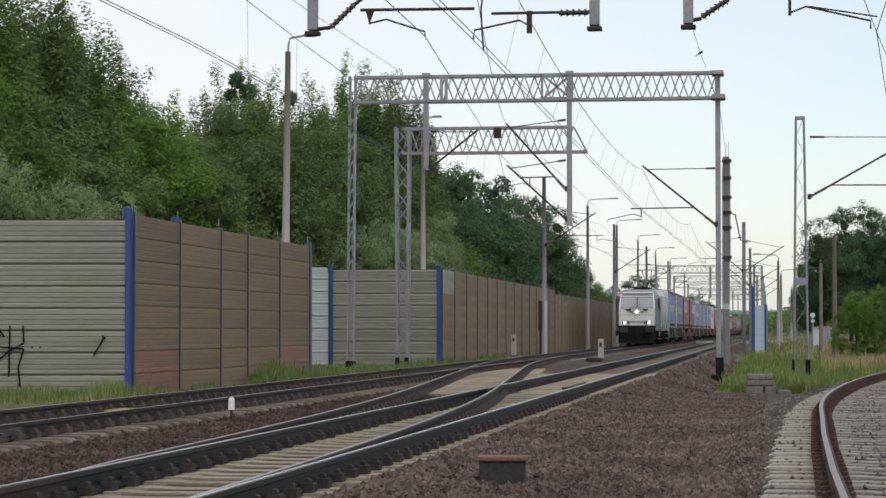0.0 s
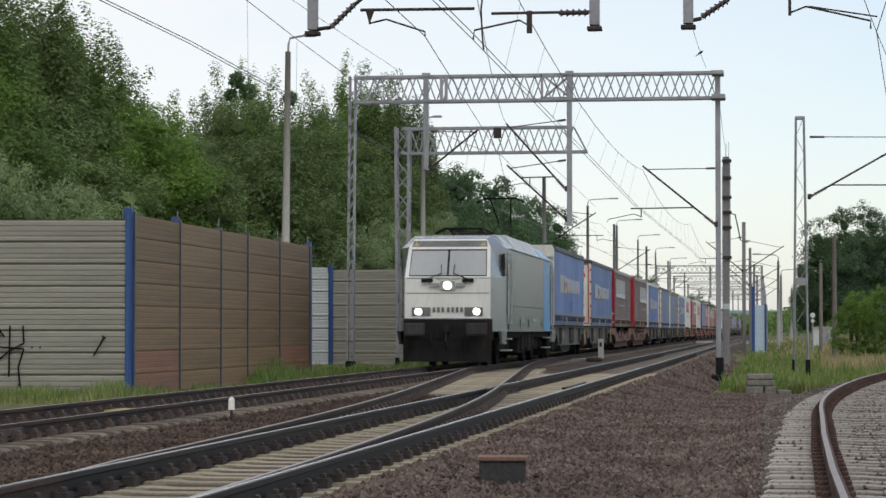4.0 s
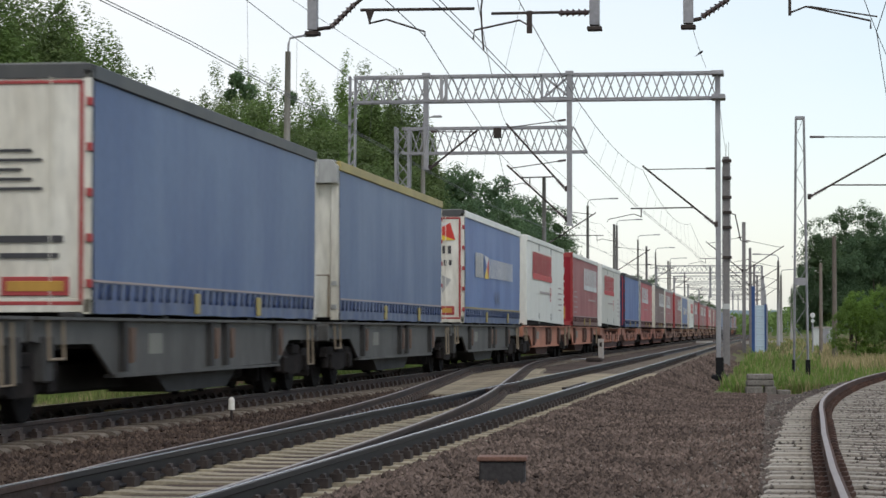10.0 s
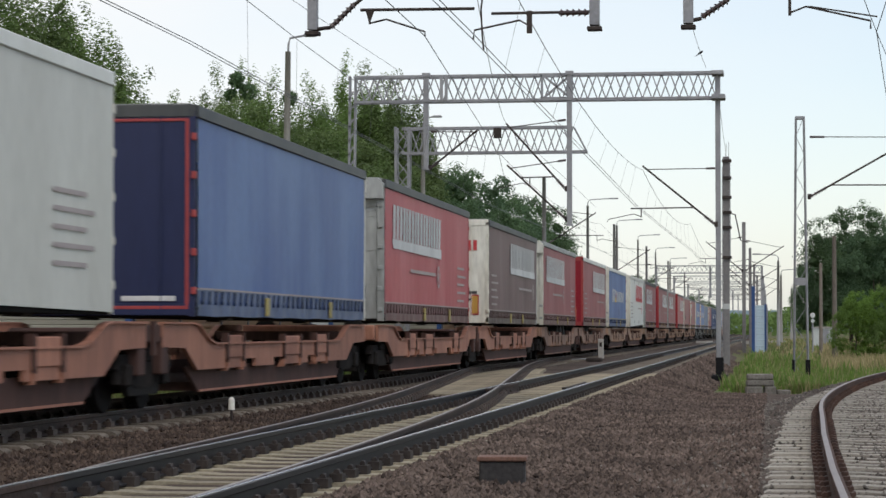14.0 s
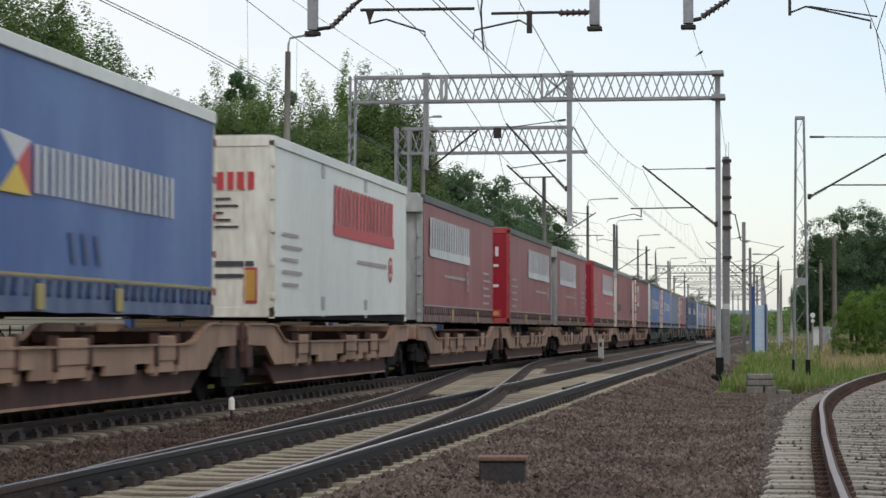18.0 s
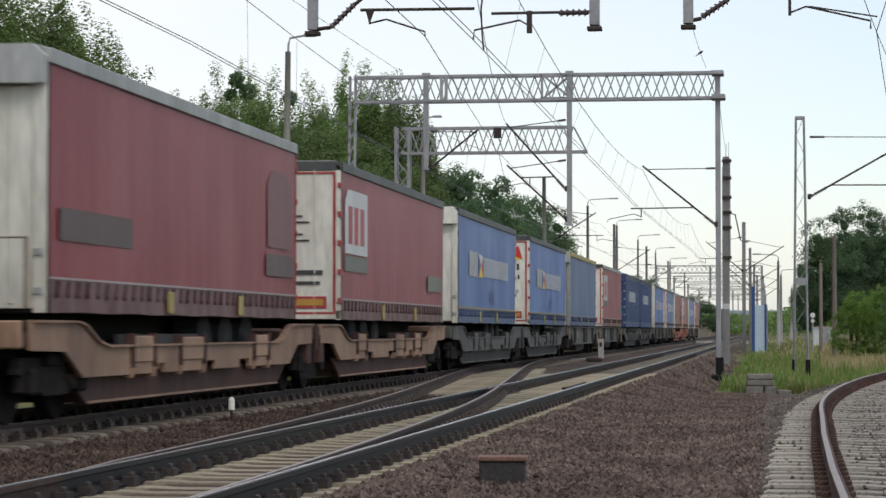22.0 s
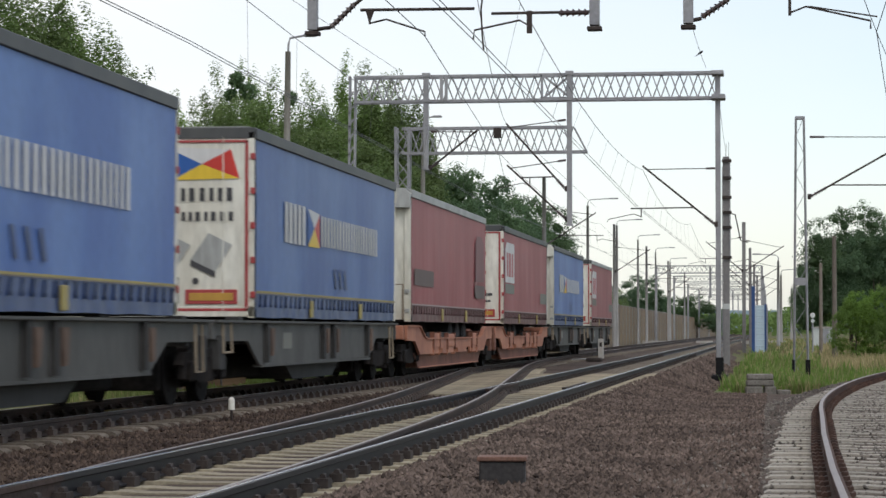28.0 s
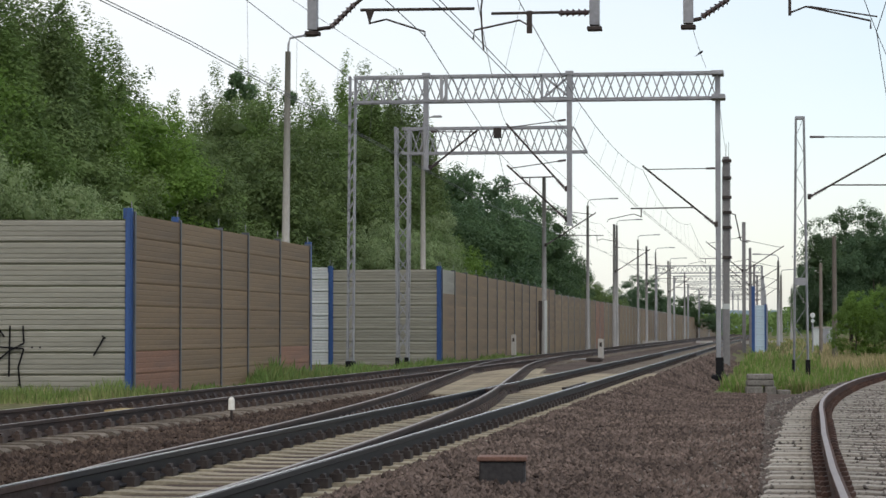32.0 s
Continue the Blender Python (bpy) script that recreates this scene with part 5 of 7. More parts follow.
P_CBLUE = paint("curtain_blue", (0.046, 0.108, 0.315), (0.088, 0.168, 0.385), rough=.43, stretch=(1, .8, .5), scale=.7, low=.40, high=.62, grain=.09, spec=0.2, vary=.12, dust=0.06)
P_CFADE = paint("curtain_faded_blue", (0.052, 0.1, 0.225), (0.088, 0.144, 0.27), rough=.43, stretch=(1, .8, .5), scale=.7, low=.40, high=.62, grain=.09, spec=0.2, vary=.1, dust=0.06)
P_CBROWN = paint("curtain_brown", (.078, .028, .030), (.104, .043, .045), rough=.43, stretch=(1, .8, .5), scale=.7, low=.40, high=.62, grain=.09, spec=0.1, vary=.1, dust=0.12)
P_CMAUVE = paint("curtain_dusty_red", (0.205, 0.022, 0.034), (0.25, 0.048, 0.058), rough=.43, stretch=(1, .8, .5), scale=.7, low=.40, high=.62, grain=.09, spec=0.15, vary=.12, dust=0.09)
P_CWINE = paint("curtain_wine_red", (0.222, 0.023, 0.035), (0.27, 0.048, 0.058), rough=.43, stretch=(1, .8, .5), scale=.7, low=.40, high=.62, grain=.09, spec=0.15, vary=.08, dust=0.09)
P_CRED = paint("curtain_red", (0.33, 0.028, 0.045), (0.38, 0.062, 0.075), rough=.43, stretch=(1, .8, .5), scale=.7, low=.40, high=.62, grain=.09, spec=0.15, vary=.1, dust=0.09)
P_BOXW = paint("box_white", (.69, .70, .66), (.60, .605, .56), rough=.4, stretch=(1, 1, .3), scale=.8)
P_BOXC = paint("box_off_white", (.55, .55, .505), (.46, .455, .41), rough=.4, stretch=(1, 1, .3), scale=.8)
P_NAVY = paint("container_navy", (.034, .058, .145), (.046, .072, .165), rough=.45)
P_CREAM = paint("door_cream", (.64, .63, .56), (.47, .44, .36), rough=.5, scale=1.4, grain=.12, low=.42, high=.72)
P_GREYE = paint("headboard_grey", (.36, .37, .36), (.23, .235, .225), rough=.5, scale=1.4, grain=.14)
P_DOORRED = paint("door_red", (.27, .013, .024), (.21, .012, .02), rough=.4)
P_DOORNAVY = paint("door_navy", (.018, .024, .068), (.026, .032, .08), rough=.45)
P_FRAMERED = paint("frame_red", (.36, .06, .06), (.28, .05, .05), rough=.5)
P_YELLOW = paint("yellow_mark", (.37, .30, .10), (.26, .21, .08), rough=.5)
P_OCHRE = paint("board_ochre", (.46, .27, .06), (.38, .2, .05), rough=.4)
P_LETTER = paint("letter_white", (.62, .62, .61), (.46, .46, .46), rough=.5)
P_LETTERG = paint("letter_grey", (.38, .33, .32), (.33, .28, .27), rough=.6)
P_LRED = paint("letter_red", (.50, .045, .055), (.42, .05, .055), rough=.5)
P_LDARK = paint("letter_dark", (.06, .06, .065), rough=.6)
P_FLAGB = paint("flag_blue", (.03, .11, .36), rough=.45)
P_FLAGR = paint("flag_red", (.55, .05, .04), rough=.45)
P_FLAGY = paint("flag_yellow", (.75, .52, .05), rough=.45)
P_TARP = paint("roof_tarp", (.30, .31, .30), (.22, .22, .21), rough=.7)
P_SBLUE = paint("strap_blue", (.012, .022, .06), (.02, .035, .08), rough=.6)
P_SRED = paint("strap_red", (.045, .02, .02), (.07, .03, .03), rough=.6)
P_STEP = paint("step_tan", (.30, .25, .18), (.18, .14, .10), rough=.8)
P_RUST = paint("rusty_bracket", (.17, .115, .085), (.10, .07, .055), rough=.85, grain=.25)
P_BOXG = paint("equipment_grey", (.15, .15, .15), (.09, .088, .085), rough=.7, grain=.2)
P_GHOST = paint("patch_grey", (.125, .088, .082), (.10, .07, .066), rough=.55)
P_FADED = paint("faded_trace", (.185, .078, .084), (.15, .06, .066), rough=.5)
P_RAILD = paint("roof_rail_dark", (.05, .055, .06), (.09, .09, .085), rough=.5)
P_TYRE = paint("tyre", (.022, .022, .023), (.035, .033, .031), rough=.9, stretch=(1, 1, 1))
P_PATCH = paint("grey_green_patch", (.20, .20, .17), (.16, .16, .14), rough=.6)
P_HEMBLUE = paint("grimy_blue_hem", (.022, .048, .145), (.045, .085, .21), rough=.38, stretch=(1, 1.6, 1), scale=1.6, grain=.2, spec=.4)
P_HEMRED = paint("grimy_dark_hem", (.085, .024, .030), (.15, .062, .066), rough=.42, stretch=(1, 1.6, 1), scale=1.6, grain=.2, spec=.35)
P_HEMBROWN = paint("grimy_brown_hem", (.045, .021, .021), (.092, .052, .052), rough=.42, stretch=(1, 1.6, 1), scale=1.6, grain=.2, spec=.35)
P_LAMP = glow("headlight", (1.0, .92, .76), 6.0)

W = 1.275           # half the width of a load
ROWS = ((0.0, 0.0), (1 / 30, 1 / 30), (SECONDS - 1 / 30, SECONDS - 1 / 30), (SECONDS, SECONDS))
RUNNING = []        # (thing, its place along the train)


def running(ob, u):
    ob.matrix_basis = pose(XA, u, 0)
    RUNNING.append((ob, u))
    return ob


STRAPS, HINGES = {}, {}     # small meshes that many parts share


# -- bogies, shared by all wagons
def wheelset_mesh(r):
    mb = MB().tube((-1.0, 0, r), (1.0, 0, r), .08, 10)
    for s in (-1, 1):
        mb.tube((s * .70, 0, r), (s * .835, 0, r), r, 22).tube((s * .68, 0, r), (s * .71, 0, r), r + .028, 22)
        mb.tube((s * .83, 0, r), (s * .845, 0, r), r * .62, 18)
    return mb.mesh("wheelset", P_WHEEL)


def bogie_mesh(base):
    mb = MB()
    h = base / 2
    for s in (-1, 1):
        mb.prism([(-h - .45, .55), (-h - .3, .72), (-h + .3, .72), (-.5, .62), (.5, .62), (h - .3, .72), (h + .3, .72), (h + .45, .55), (h - .2, .42), (.45, .3), (-.45, .3), (-h + .2, .42)], s * .98, s * 1.1)
        for y in (-h, h):
            mb.box(min(s * .95, s * 1.16), max(s * .95, s * 1.16), y - .16, y + .16, .32, .6, .03)
            for d in (-.27, .27):
                mb.tube((s * 1.04, y + d, .36), (s * 1.04, y + d, .66), .075, 10)
        mb.box(min(s * .99, s * 1.13), max(s * .99, s * 1.13), -.3, .3, .62, .78, .02)
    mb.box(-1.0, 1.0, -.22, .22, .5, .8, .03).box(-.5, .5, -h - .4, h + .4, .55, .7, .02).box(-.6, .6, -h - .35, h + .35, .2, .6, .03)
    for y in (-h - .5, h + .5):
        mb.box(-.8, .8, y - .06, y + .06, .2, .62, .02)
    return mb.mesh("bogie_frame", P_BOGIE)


ME_WS, ME_BOGIE = wheelset_mesh(.44), bogie_mesh(1.8)
ME_LWS, ME_LBOGIE = wheelset_mesh(.62), bogie_mesh(2.6)


def bogie(parent, y, loco=False):
    b = piece("bogie", ME_LBOGIE if loco else ME_BOGIE, parent, pose(0, y, .1 if loco else 0))
    h = 1.3 if loco else .9
    for d in (-h, h):
        piece("wheelset", ME_LWS if loco else ME_WS, b, pose(0, d, -.1 if loco else 0))
    return b


def buffers(parent, y, s, z=1.04):
    for x in (-.875, .875):
        part("buffer", MB().tube((x, y, z), (x, y + s * .45, z), .085, 12).tube((x, y + s * .45, z), (x, y + s * .5, z), .21, 16), P_DARK, parent)
    part("coupling", MB().box(-.06, .06, min(y, y + s * .35), max(y, y + s * .35), z - .12, z + .1, .02).run([(0, y + s * .3, z - .05), (0, y + s * .5, z - .3), (0, y + s * .3, z - .42)], .03), P_DARK, parent)


def flat_section(parent, y0, y1, body, dirt, flip):
    """One half of an articulated container wagon: fish-bellied side sills with ribs, flange, cross members."""
    L = y1 - y0
    sill = [(0, 1.13), (L, 1.13), (L, .90), (L - .5, .86), (L - 2.3, .86), (L - 3.2, .47), (3.2, .50), (2.3, .86), (.5, .86), (0, .9)]
    if flip:
        sill = [(L - y, z) for y, z in sill]
    for s in (-1, 1):
        web = MB().prism([(y0 + y, z) for y, z in sill], s * 1.12, s * 1.17)
        w = part("side_sill", web, body, parent)
        part("flange", MB().box(min(s * 1.0, s * 1.26), max(s * 1.0, s * 1.26), y0, y1, 1.13, 1.165).box(min(s * 1.05, s * 1.2), max(s * 1.05, s * 1.2), y0 + 3.2, y1 - 3.2, .45, .49), body, w)
        for y in (y0 + 3.5, y0 + L * .5, y0 + L * .56, y1 - 3.6):
            part("rib", MB().box(min(s * 1.16, s * 1.25), max(s * 1.16, s * 1.25), y - .07, y + .07, .52, 1.12), dirt, w)
            part("lashing_bracket", MB().prism([(y + .14, 1.05), (y + .40, 1.05), (y + .36, .64), (y + .24, .62)], s * 1.16, s * 1.26), P_RUST, w, "rusty lashing bracket")
        part("data_panel", MB().box(min(s * 1.17, s * 1.176), max(s * 1.17, s * 1.176), y0 + L * .3, y0 + L * .3 + .7, .72, .98), P_PATCH, w)
        part("hand_rail", MB().run([(s * 1.22, y0 + .4, 1.13), (s * 1.24, y0 + .4, .7), (s * 1.24, y0 + .95, .7), (s * 1.22, y0 + .95, 1.13)], .022), P_STEP, w)
        part("step_ladder", MB().run([(s * 1.22, y1 - 1.0, 1.1), (s * 1.24, y1 - 1.0, .45), (s * 1.24, y1 - .6, .45), (s * 1.22, y1 - .6, 1.1)], .022), P_STEP, w)
    mb = MB().box(-.3, .3, y0 + .2, y1 - .2, .62, 1.0)
    for k in range(8):
        y = y0 + 1.0 + k * (L - 2) / 7
        mb.box(-1.12, 1.12, y - .08, y + .08, .8, 1.1)
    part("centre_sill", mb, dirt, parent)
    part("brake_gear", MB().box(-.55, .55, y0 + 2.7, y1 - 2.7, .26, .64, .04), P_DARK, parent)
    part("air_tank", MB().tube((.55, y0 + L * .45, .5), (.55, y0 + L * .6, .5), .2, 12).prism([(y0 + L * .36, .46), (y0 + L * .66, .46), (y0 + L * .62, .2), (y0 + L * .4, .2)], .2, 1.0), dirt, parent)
    if "pedestal" not in HINGES:
        HINGES["pedestal"] = MB().box(-.1, .1, -.15, .15, -.025, .025, .01).mesh("corner_pedestal", P_GREYD)
    for y in (y0 + 1.6, y0 + 5.5, y1 - 5.5, y1 - 1.6):
        for s in (-1, 1):
            piece("corner_pedestal", HINGES["pedestal"], parent, pose(s * 1.12, y, 1.187))


def pocket_section(parent, y0, y1, body, dirt, flip):
    """One half of a pocket wagon: high gussets at the ends, a stepped upper rail, a low trough between."""
    L = y1 - y0

    def at(y):
        return y0 + (L - y if flip else y)
    top = [(.3, 1.10), (1.9, 1.10), (2.2, 1.07), (2.5, .97), (2.8, .87), (3.2, .82), (L - 3.2, .82), (L - 2.8, .87), (L - 2.5, .97), (L - 2.2, 1.07), (L - 1.9, 1.10), (L - .3, 1.10)]
    low = [(L - .3, .80), (L - 1.5, .78), (L - 2.2, .48)]
    for c, wd in ((L - 5.9, .7), (7.9, .8), (5.4, .5)):
        low += [(c + wd, .48), (c + wd, .60), (c, .60), (c, .48)]
    low += [(2.2, .48), (1.5, .78), (.3, .80)]
    for s in (-1, 1):
        a, b = s * 1.17, s * 1.23
        w = part("side_plate", MB().prism([(at(y), z) for y, z in top + low], a, b), body, parent)
        lip = [(s * 1.215, at(y), z + .012) for y, z in top]
        part("top_lip", MB().sweep([(-.055, -.014), (.055, -.014), (.055, .014), (-.055, .014)], lip if lip[0][1] < lip[-1][1] else lip[::-1]), body, w)
        for y, wd, hi in ((4.3, .95, .95), (6.7, 1.25, .93), (L - 4.9, .95, .95)):
            part("raised_guide", MB().box(min(a, b) - .005, max(a, b) + .02, min(at(y), at(y + wd)), max(at(y), at(y + wd)), .62, hi, .015), body, w)
            for e in (y - .09, y + wd):
                p, q = min(at(e), at(e + .09)), max(at(e), at(e + .09))
                part("bracket", MB().prism([(p, hi + .03), (q, hi + .03), (q, .56), (p, .56)], a, b + s * .04), dirt, w)
                part("fin", MB().add([(b + s * d, yy, z) for yy in (p, q) for d, z in ((0, .62), (.04, .58), (.02, .44), (-.1, .44))], [(0, 1, 2, 3), (7, 6, 5, 4), (0, 4, 5, 1), (1, 5, 6, 2), (2, 6, 7, 3), (3, 7, 4, 0)]), body, w)
        # the trough's darker colour holds its shade as well as dirt
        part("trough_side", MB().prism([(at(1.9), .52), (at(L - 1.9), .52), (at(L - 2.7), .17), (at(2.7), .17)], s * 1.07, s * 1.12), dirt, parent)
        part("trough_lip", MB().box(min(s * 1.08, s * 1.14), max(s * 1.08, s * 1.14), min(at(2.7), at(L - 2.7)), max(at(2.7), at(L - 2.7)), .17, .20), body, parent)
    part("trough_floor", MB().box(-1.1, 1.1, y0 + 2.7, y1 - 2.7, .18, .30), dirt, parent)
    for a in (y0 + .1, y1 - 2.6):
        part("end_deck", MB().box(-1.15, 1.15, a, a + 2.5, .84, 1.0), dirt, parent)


def wagon(u0, u1, split, kind, body, dirt, label):
    """An articulated wagon from u0 to u1 along the train, hinged at split."""
    t = running(thing("articulated_wagon", label, "freight wagon", "wagons of the freight train"), u0)
    L, c = u1 - u0, split - u0
    sec = flat_section if kind == "flat" else pocket_section
    sec(t, .55, c - .12, body, dirt, False)
    sec(t, c + .12, L - .55, body, dirt, True)
    if kind != "flat":
        for s in (-1, 1):
            part("joint_plate", MB().box(min(s * 1.12, s * 1.2), max(s * 1.12, s * 1.2), c - .5, c + .5, .86, 1.09, .02).box(min(s * 1.19, s * 1.24), max(s * 1.19, s * 1.24), c - .07, c + .07, .7, 1.13), dirt, t)
    if kind != "flat":
        for s in (-1, 1):
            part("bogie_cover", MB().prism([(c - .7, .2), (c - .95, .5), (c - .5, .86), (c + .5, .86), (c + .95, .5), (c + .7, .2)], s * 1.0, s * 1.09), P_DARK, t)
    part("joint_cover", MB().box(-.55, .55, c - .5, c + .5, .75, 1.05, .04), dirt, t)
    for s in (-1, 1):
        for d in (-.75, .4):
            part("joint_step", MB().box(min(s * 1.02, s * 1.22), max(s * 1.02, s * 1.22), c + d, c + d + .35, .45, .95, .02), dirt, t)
    for y in (2.1, c, L - 2.1):
        bogie(t, y)
    part("headstock", MB().box(-1.2, 1.2, .5, .62, .82, 1.12, .02), body, t)
    part("headstock", MB().box(-1.2, 1.2, L - .62, L - .5, .82, 1.12, .02), body, t)
    buffers(t, .5, -1)
    buffers(t, L - .5, 1)
    return t


# -- loads
def curtain_mesh(length, z0, z1, material, seed):
    """A tarpaulin side with shallow vertical folds, hanging at x = 0 and facing +x."""
    g = np.random.default_rng(seed)
    nx = 110
    fs = (0, .03, .08, .132, .3, .5, .75, 1)
    nz = len(fs) - 1
    ph = g.uniform(0, 6.28, 4)
    mb = MB()
    for j in range(nz + 1):
        for i in range(nx + 1):
            y, f = length * i / nx, fs[j]
            hem = .012 * max(0, 1 - f / .16) * math.sin(y * 8.3 + 2 * math.sin(y * 1.7 + ph[3]))
            d = .006 * math.sin(y * 2.3 + ph[3] + 5 * f) * (1 - f) + .008 * math.sin(y * 1.3 + ph[0] + f) + .003 * math.sin(y * 4.1 + ph[1] + 2 * f) + .0012 * math.sin(y * 11.0 + ph[2])
            mb.v.append((d * math.sin(math.pi * f) + .006 * math.sin(f * 3 + y * .4) + hem, y, z0 + (z1 - z0) * f + (.006 * math.sin(y * 2.9 + ph[0]) if j == 0 else 0)))
    for j in range(nz):
        for i in range(nx):
            o = j * (nx + 1) + i
            mb.f.append((o, o + 1, o + nx + 2, o + nx + 1))
    me = mb.mesh("curtain", material, True)
    # the lowest three rows take a darker hem colour
    me.materials.append(P_HEMBLUE if material in (P_CBLUE, P_CFADE) else P_HEMBROWN if material is P_CBROWN else P_HEMRED)
    me.polygons.foreach_set("material_index", [1 if i < 3 * nx else 0 for i in range(len(me.polygons))])
    return me


def glyphs(name, material, parent, a0, a1, z0, z1, n, put, fill=.6, seed=1, slant=0.0, label=""):
    """A row of plain upright bars, one to a character; put turns (along, up) into a place on the surface."""
    g = np.random.default_rng(seed)
    cell = g.uniform(.85, 1.15, n)
    edge = a0 + np.concatenate([[0], np.cumsum(cell / cell.sum())]) * (a1 - a0)
    for i in range(n):
        p, q = edge[i], edge[i] + (edge[i + 1] - edge[i]) * fill
        pts = ((p, z0), (q, z0), (q + slant, z1), (p + slant, z1))
        part(name, MB().add([put(*c) for c in pts], [(0, 1, 2, 3)]), material, parent, label)


def on_side(x):
    return lambda a, z: (x, a, z)


def flat(mb, x, pts):
    return mb.add([(x, p[0], p[1]) for p in pts], [tuple(range(len(pts)))])


def disc(mb, x, y, z, r, inner=0.0, n=24):
    ring = [(x, y + r * math.cos(6.2832 * i / n), z + r * math.sin(6.2832 * i / n)) for i in range(n)]
    if not inner:
        return mb.add(ring, [tuple(range(n))])
    inn = [(x, y + inner * math.cos(6.2832 * i / n), z + inner * math.sin(6.2832 * i / n)) for i in range(n)]
    return mb.add(ring + inn, [(i, (i + 1) % n, n + (i + 1) % n, n + i) for i in range(n)])


def logo_on(parent, logo, L, turned, seed):
    """The carrier's mark as plain bars and shapes on both long sides; turned: the cab end lies to the rear."""
    x = W + .02
    if logo == "ferry":
        glyphs("lettering", P_LETTER, parent, 2.2, 4.0, 2.42, 3.07, 5, on_side(x), .68, seed, label="plain bold white bars")
        glyphs("lettering", P_LETTER, parent, 5.3, 11.3, 2.46, 2.98, 21, on_side(x), .56, seed + 1, label="plain white bars")
        mid = (4.68, 2.74)
        for m, pts in ((P_FLAGB, ((4.1, 3.05), (4.1, 2.42))), (P_LETTER, ((4.1, 3.05), (5.15, 3.0))), (P_FLAGR, ((5.15, 3.0), (5.15, 2.42))), (P_FLAGY, ((4.1, 2.42), (5.15, 2.42)))):
            part("emblem", flat(MB(), x, [pts[0], pts[1], mid]), m, parent)
        for k in range(3):
            part("slash", flat(MB(), x, [(6.7 + k * .5, 1.75), (6.85 + k * .5, 1.75), (6.7 + k * .5, 2.1), (6.55 + k * .5, 2.1)]), P_NAVY if seed % 3 else P_LETTER, parent)
        part("yellow_line", MB().box(x - .01, x, .1, L - .1, 1.585, 1.615), P_YELLOW, parent)
    elif logo == "short":
        glyphs("lettering", P_LETTER, parent, 2.6, 8.8, 2.6, 3.15, 13, on_side(x), .6, seed, label="plain white bars")
    elif logo in ("bars", "bars_red"):
        a, b = (L - 8.1, L - .9) if turned else (1.0, 8.2)
        if logo == "bars_red":
            a, b = (L - 8.5, L - 1.75) if turned else (1.75, 8.5)
        m1, m2 = (P_LETTER, P_LETTER) if logo == "bars" else (P_LRED, P_LRED)
        glyphs("lettering", m1, parent, a, b, 2.90, 3.60, 17, on_side(x), .66, seed, .05, label="plain bold bars")
        part("underline", MB().add([(x, a + .05, 2.70), (x, b + .05, 2.68), (x, b + .05, 2.895), (x, a - .12, 2.895)], [(0, 1, 2, 3)]), m2, parent)
        yc = b - .4
        part("ring_emblem", disc(disc(MB(), x, yc, 2.25, .26, .19), x + .001, yc, 2.25, .1), P_LETTERG if logo == "bars" else P_LRED, parent)
        part("small_lettering", flat(MB(), x, [(a + 2.4, 2.26), (yc - .5, 2.26), (yc - .5, 2.33), (a + 2.4, 2.33)]), P_LETTERG, parent)
        c = .5 if turned else L - 2.4
        for k in range(5):
            z = 1.72 + k * .2
            part("address_bar", flat(MB(), x, [(c, z), (c + 1.3 + .3 * (k % 2), z), (c + 1.3 + .3 * (k % 2), z + .055), (c, z + .055)]), P_LETTERG, parent)
    elif logo == "ghost":
        part("patch", flat(MB(), x, [(.4, 2.0), (3.4, 2.0), (3.4, 2.36), (.4, 2.36)]), P_GHOST, parent, "dull painted-over patch")
        part("patch", flat(MB(), x, [(L - 2.4, 1.86), (L - .3, 1.86), (L - .3, 2.2), (L - 2.4, 2.2)]), P_GHOST, parent, "dull painted-over patch")
        part("faded_emblem", flat(MB(), x, [(L - 2.3, 2.3), (L - .5, 2.3), (L - .5, 3.3), (L - .9, 3.5), (L - 1.9, 3.5), (L - 2.3, 3.3)]), P_FADED, parent, "faded trace of an emblem")
    elif logo == "block":
        y = .3
        part("emblem_board", flat(MB(), x, [(y, 2.42), (y + 2.45, 2.42), (y + 2.45, 3.6), (y + .35, 3.6), (y, 3.4)]), P_LETTER, parent, "pale square board with bold bars")
        glyphs("emblem_bar", P_CRED, parent, y + .35, y + 2.3, 2.6, 3.3, 3, on_side(x + .002), .7, seed)
        part("patch", flat(MB(), x, [(y, 2.1), (y + 2.45, 2.1), (y + 2.45, 2.38), (y, 2.38)]), P_PATCH, parent)
        part("patch", flat(MB(), x, [(L - 2.6, 1.9), (L - .4, 1.9), (L - .4, 2.25), (L - 2.6, 2.25)]), P_PATCH, parent)


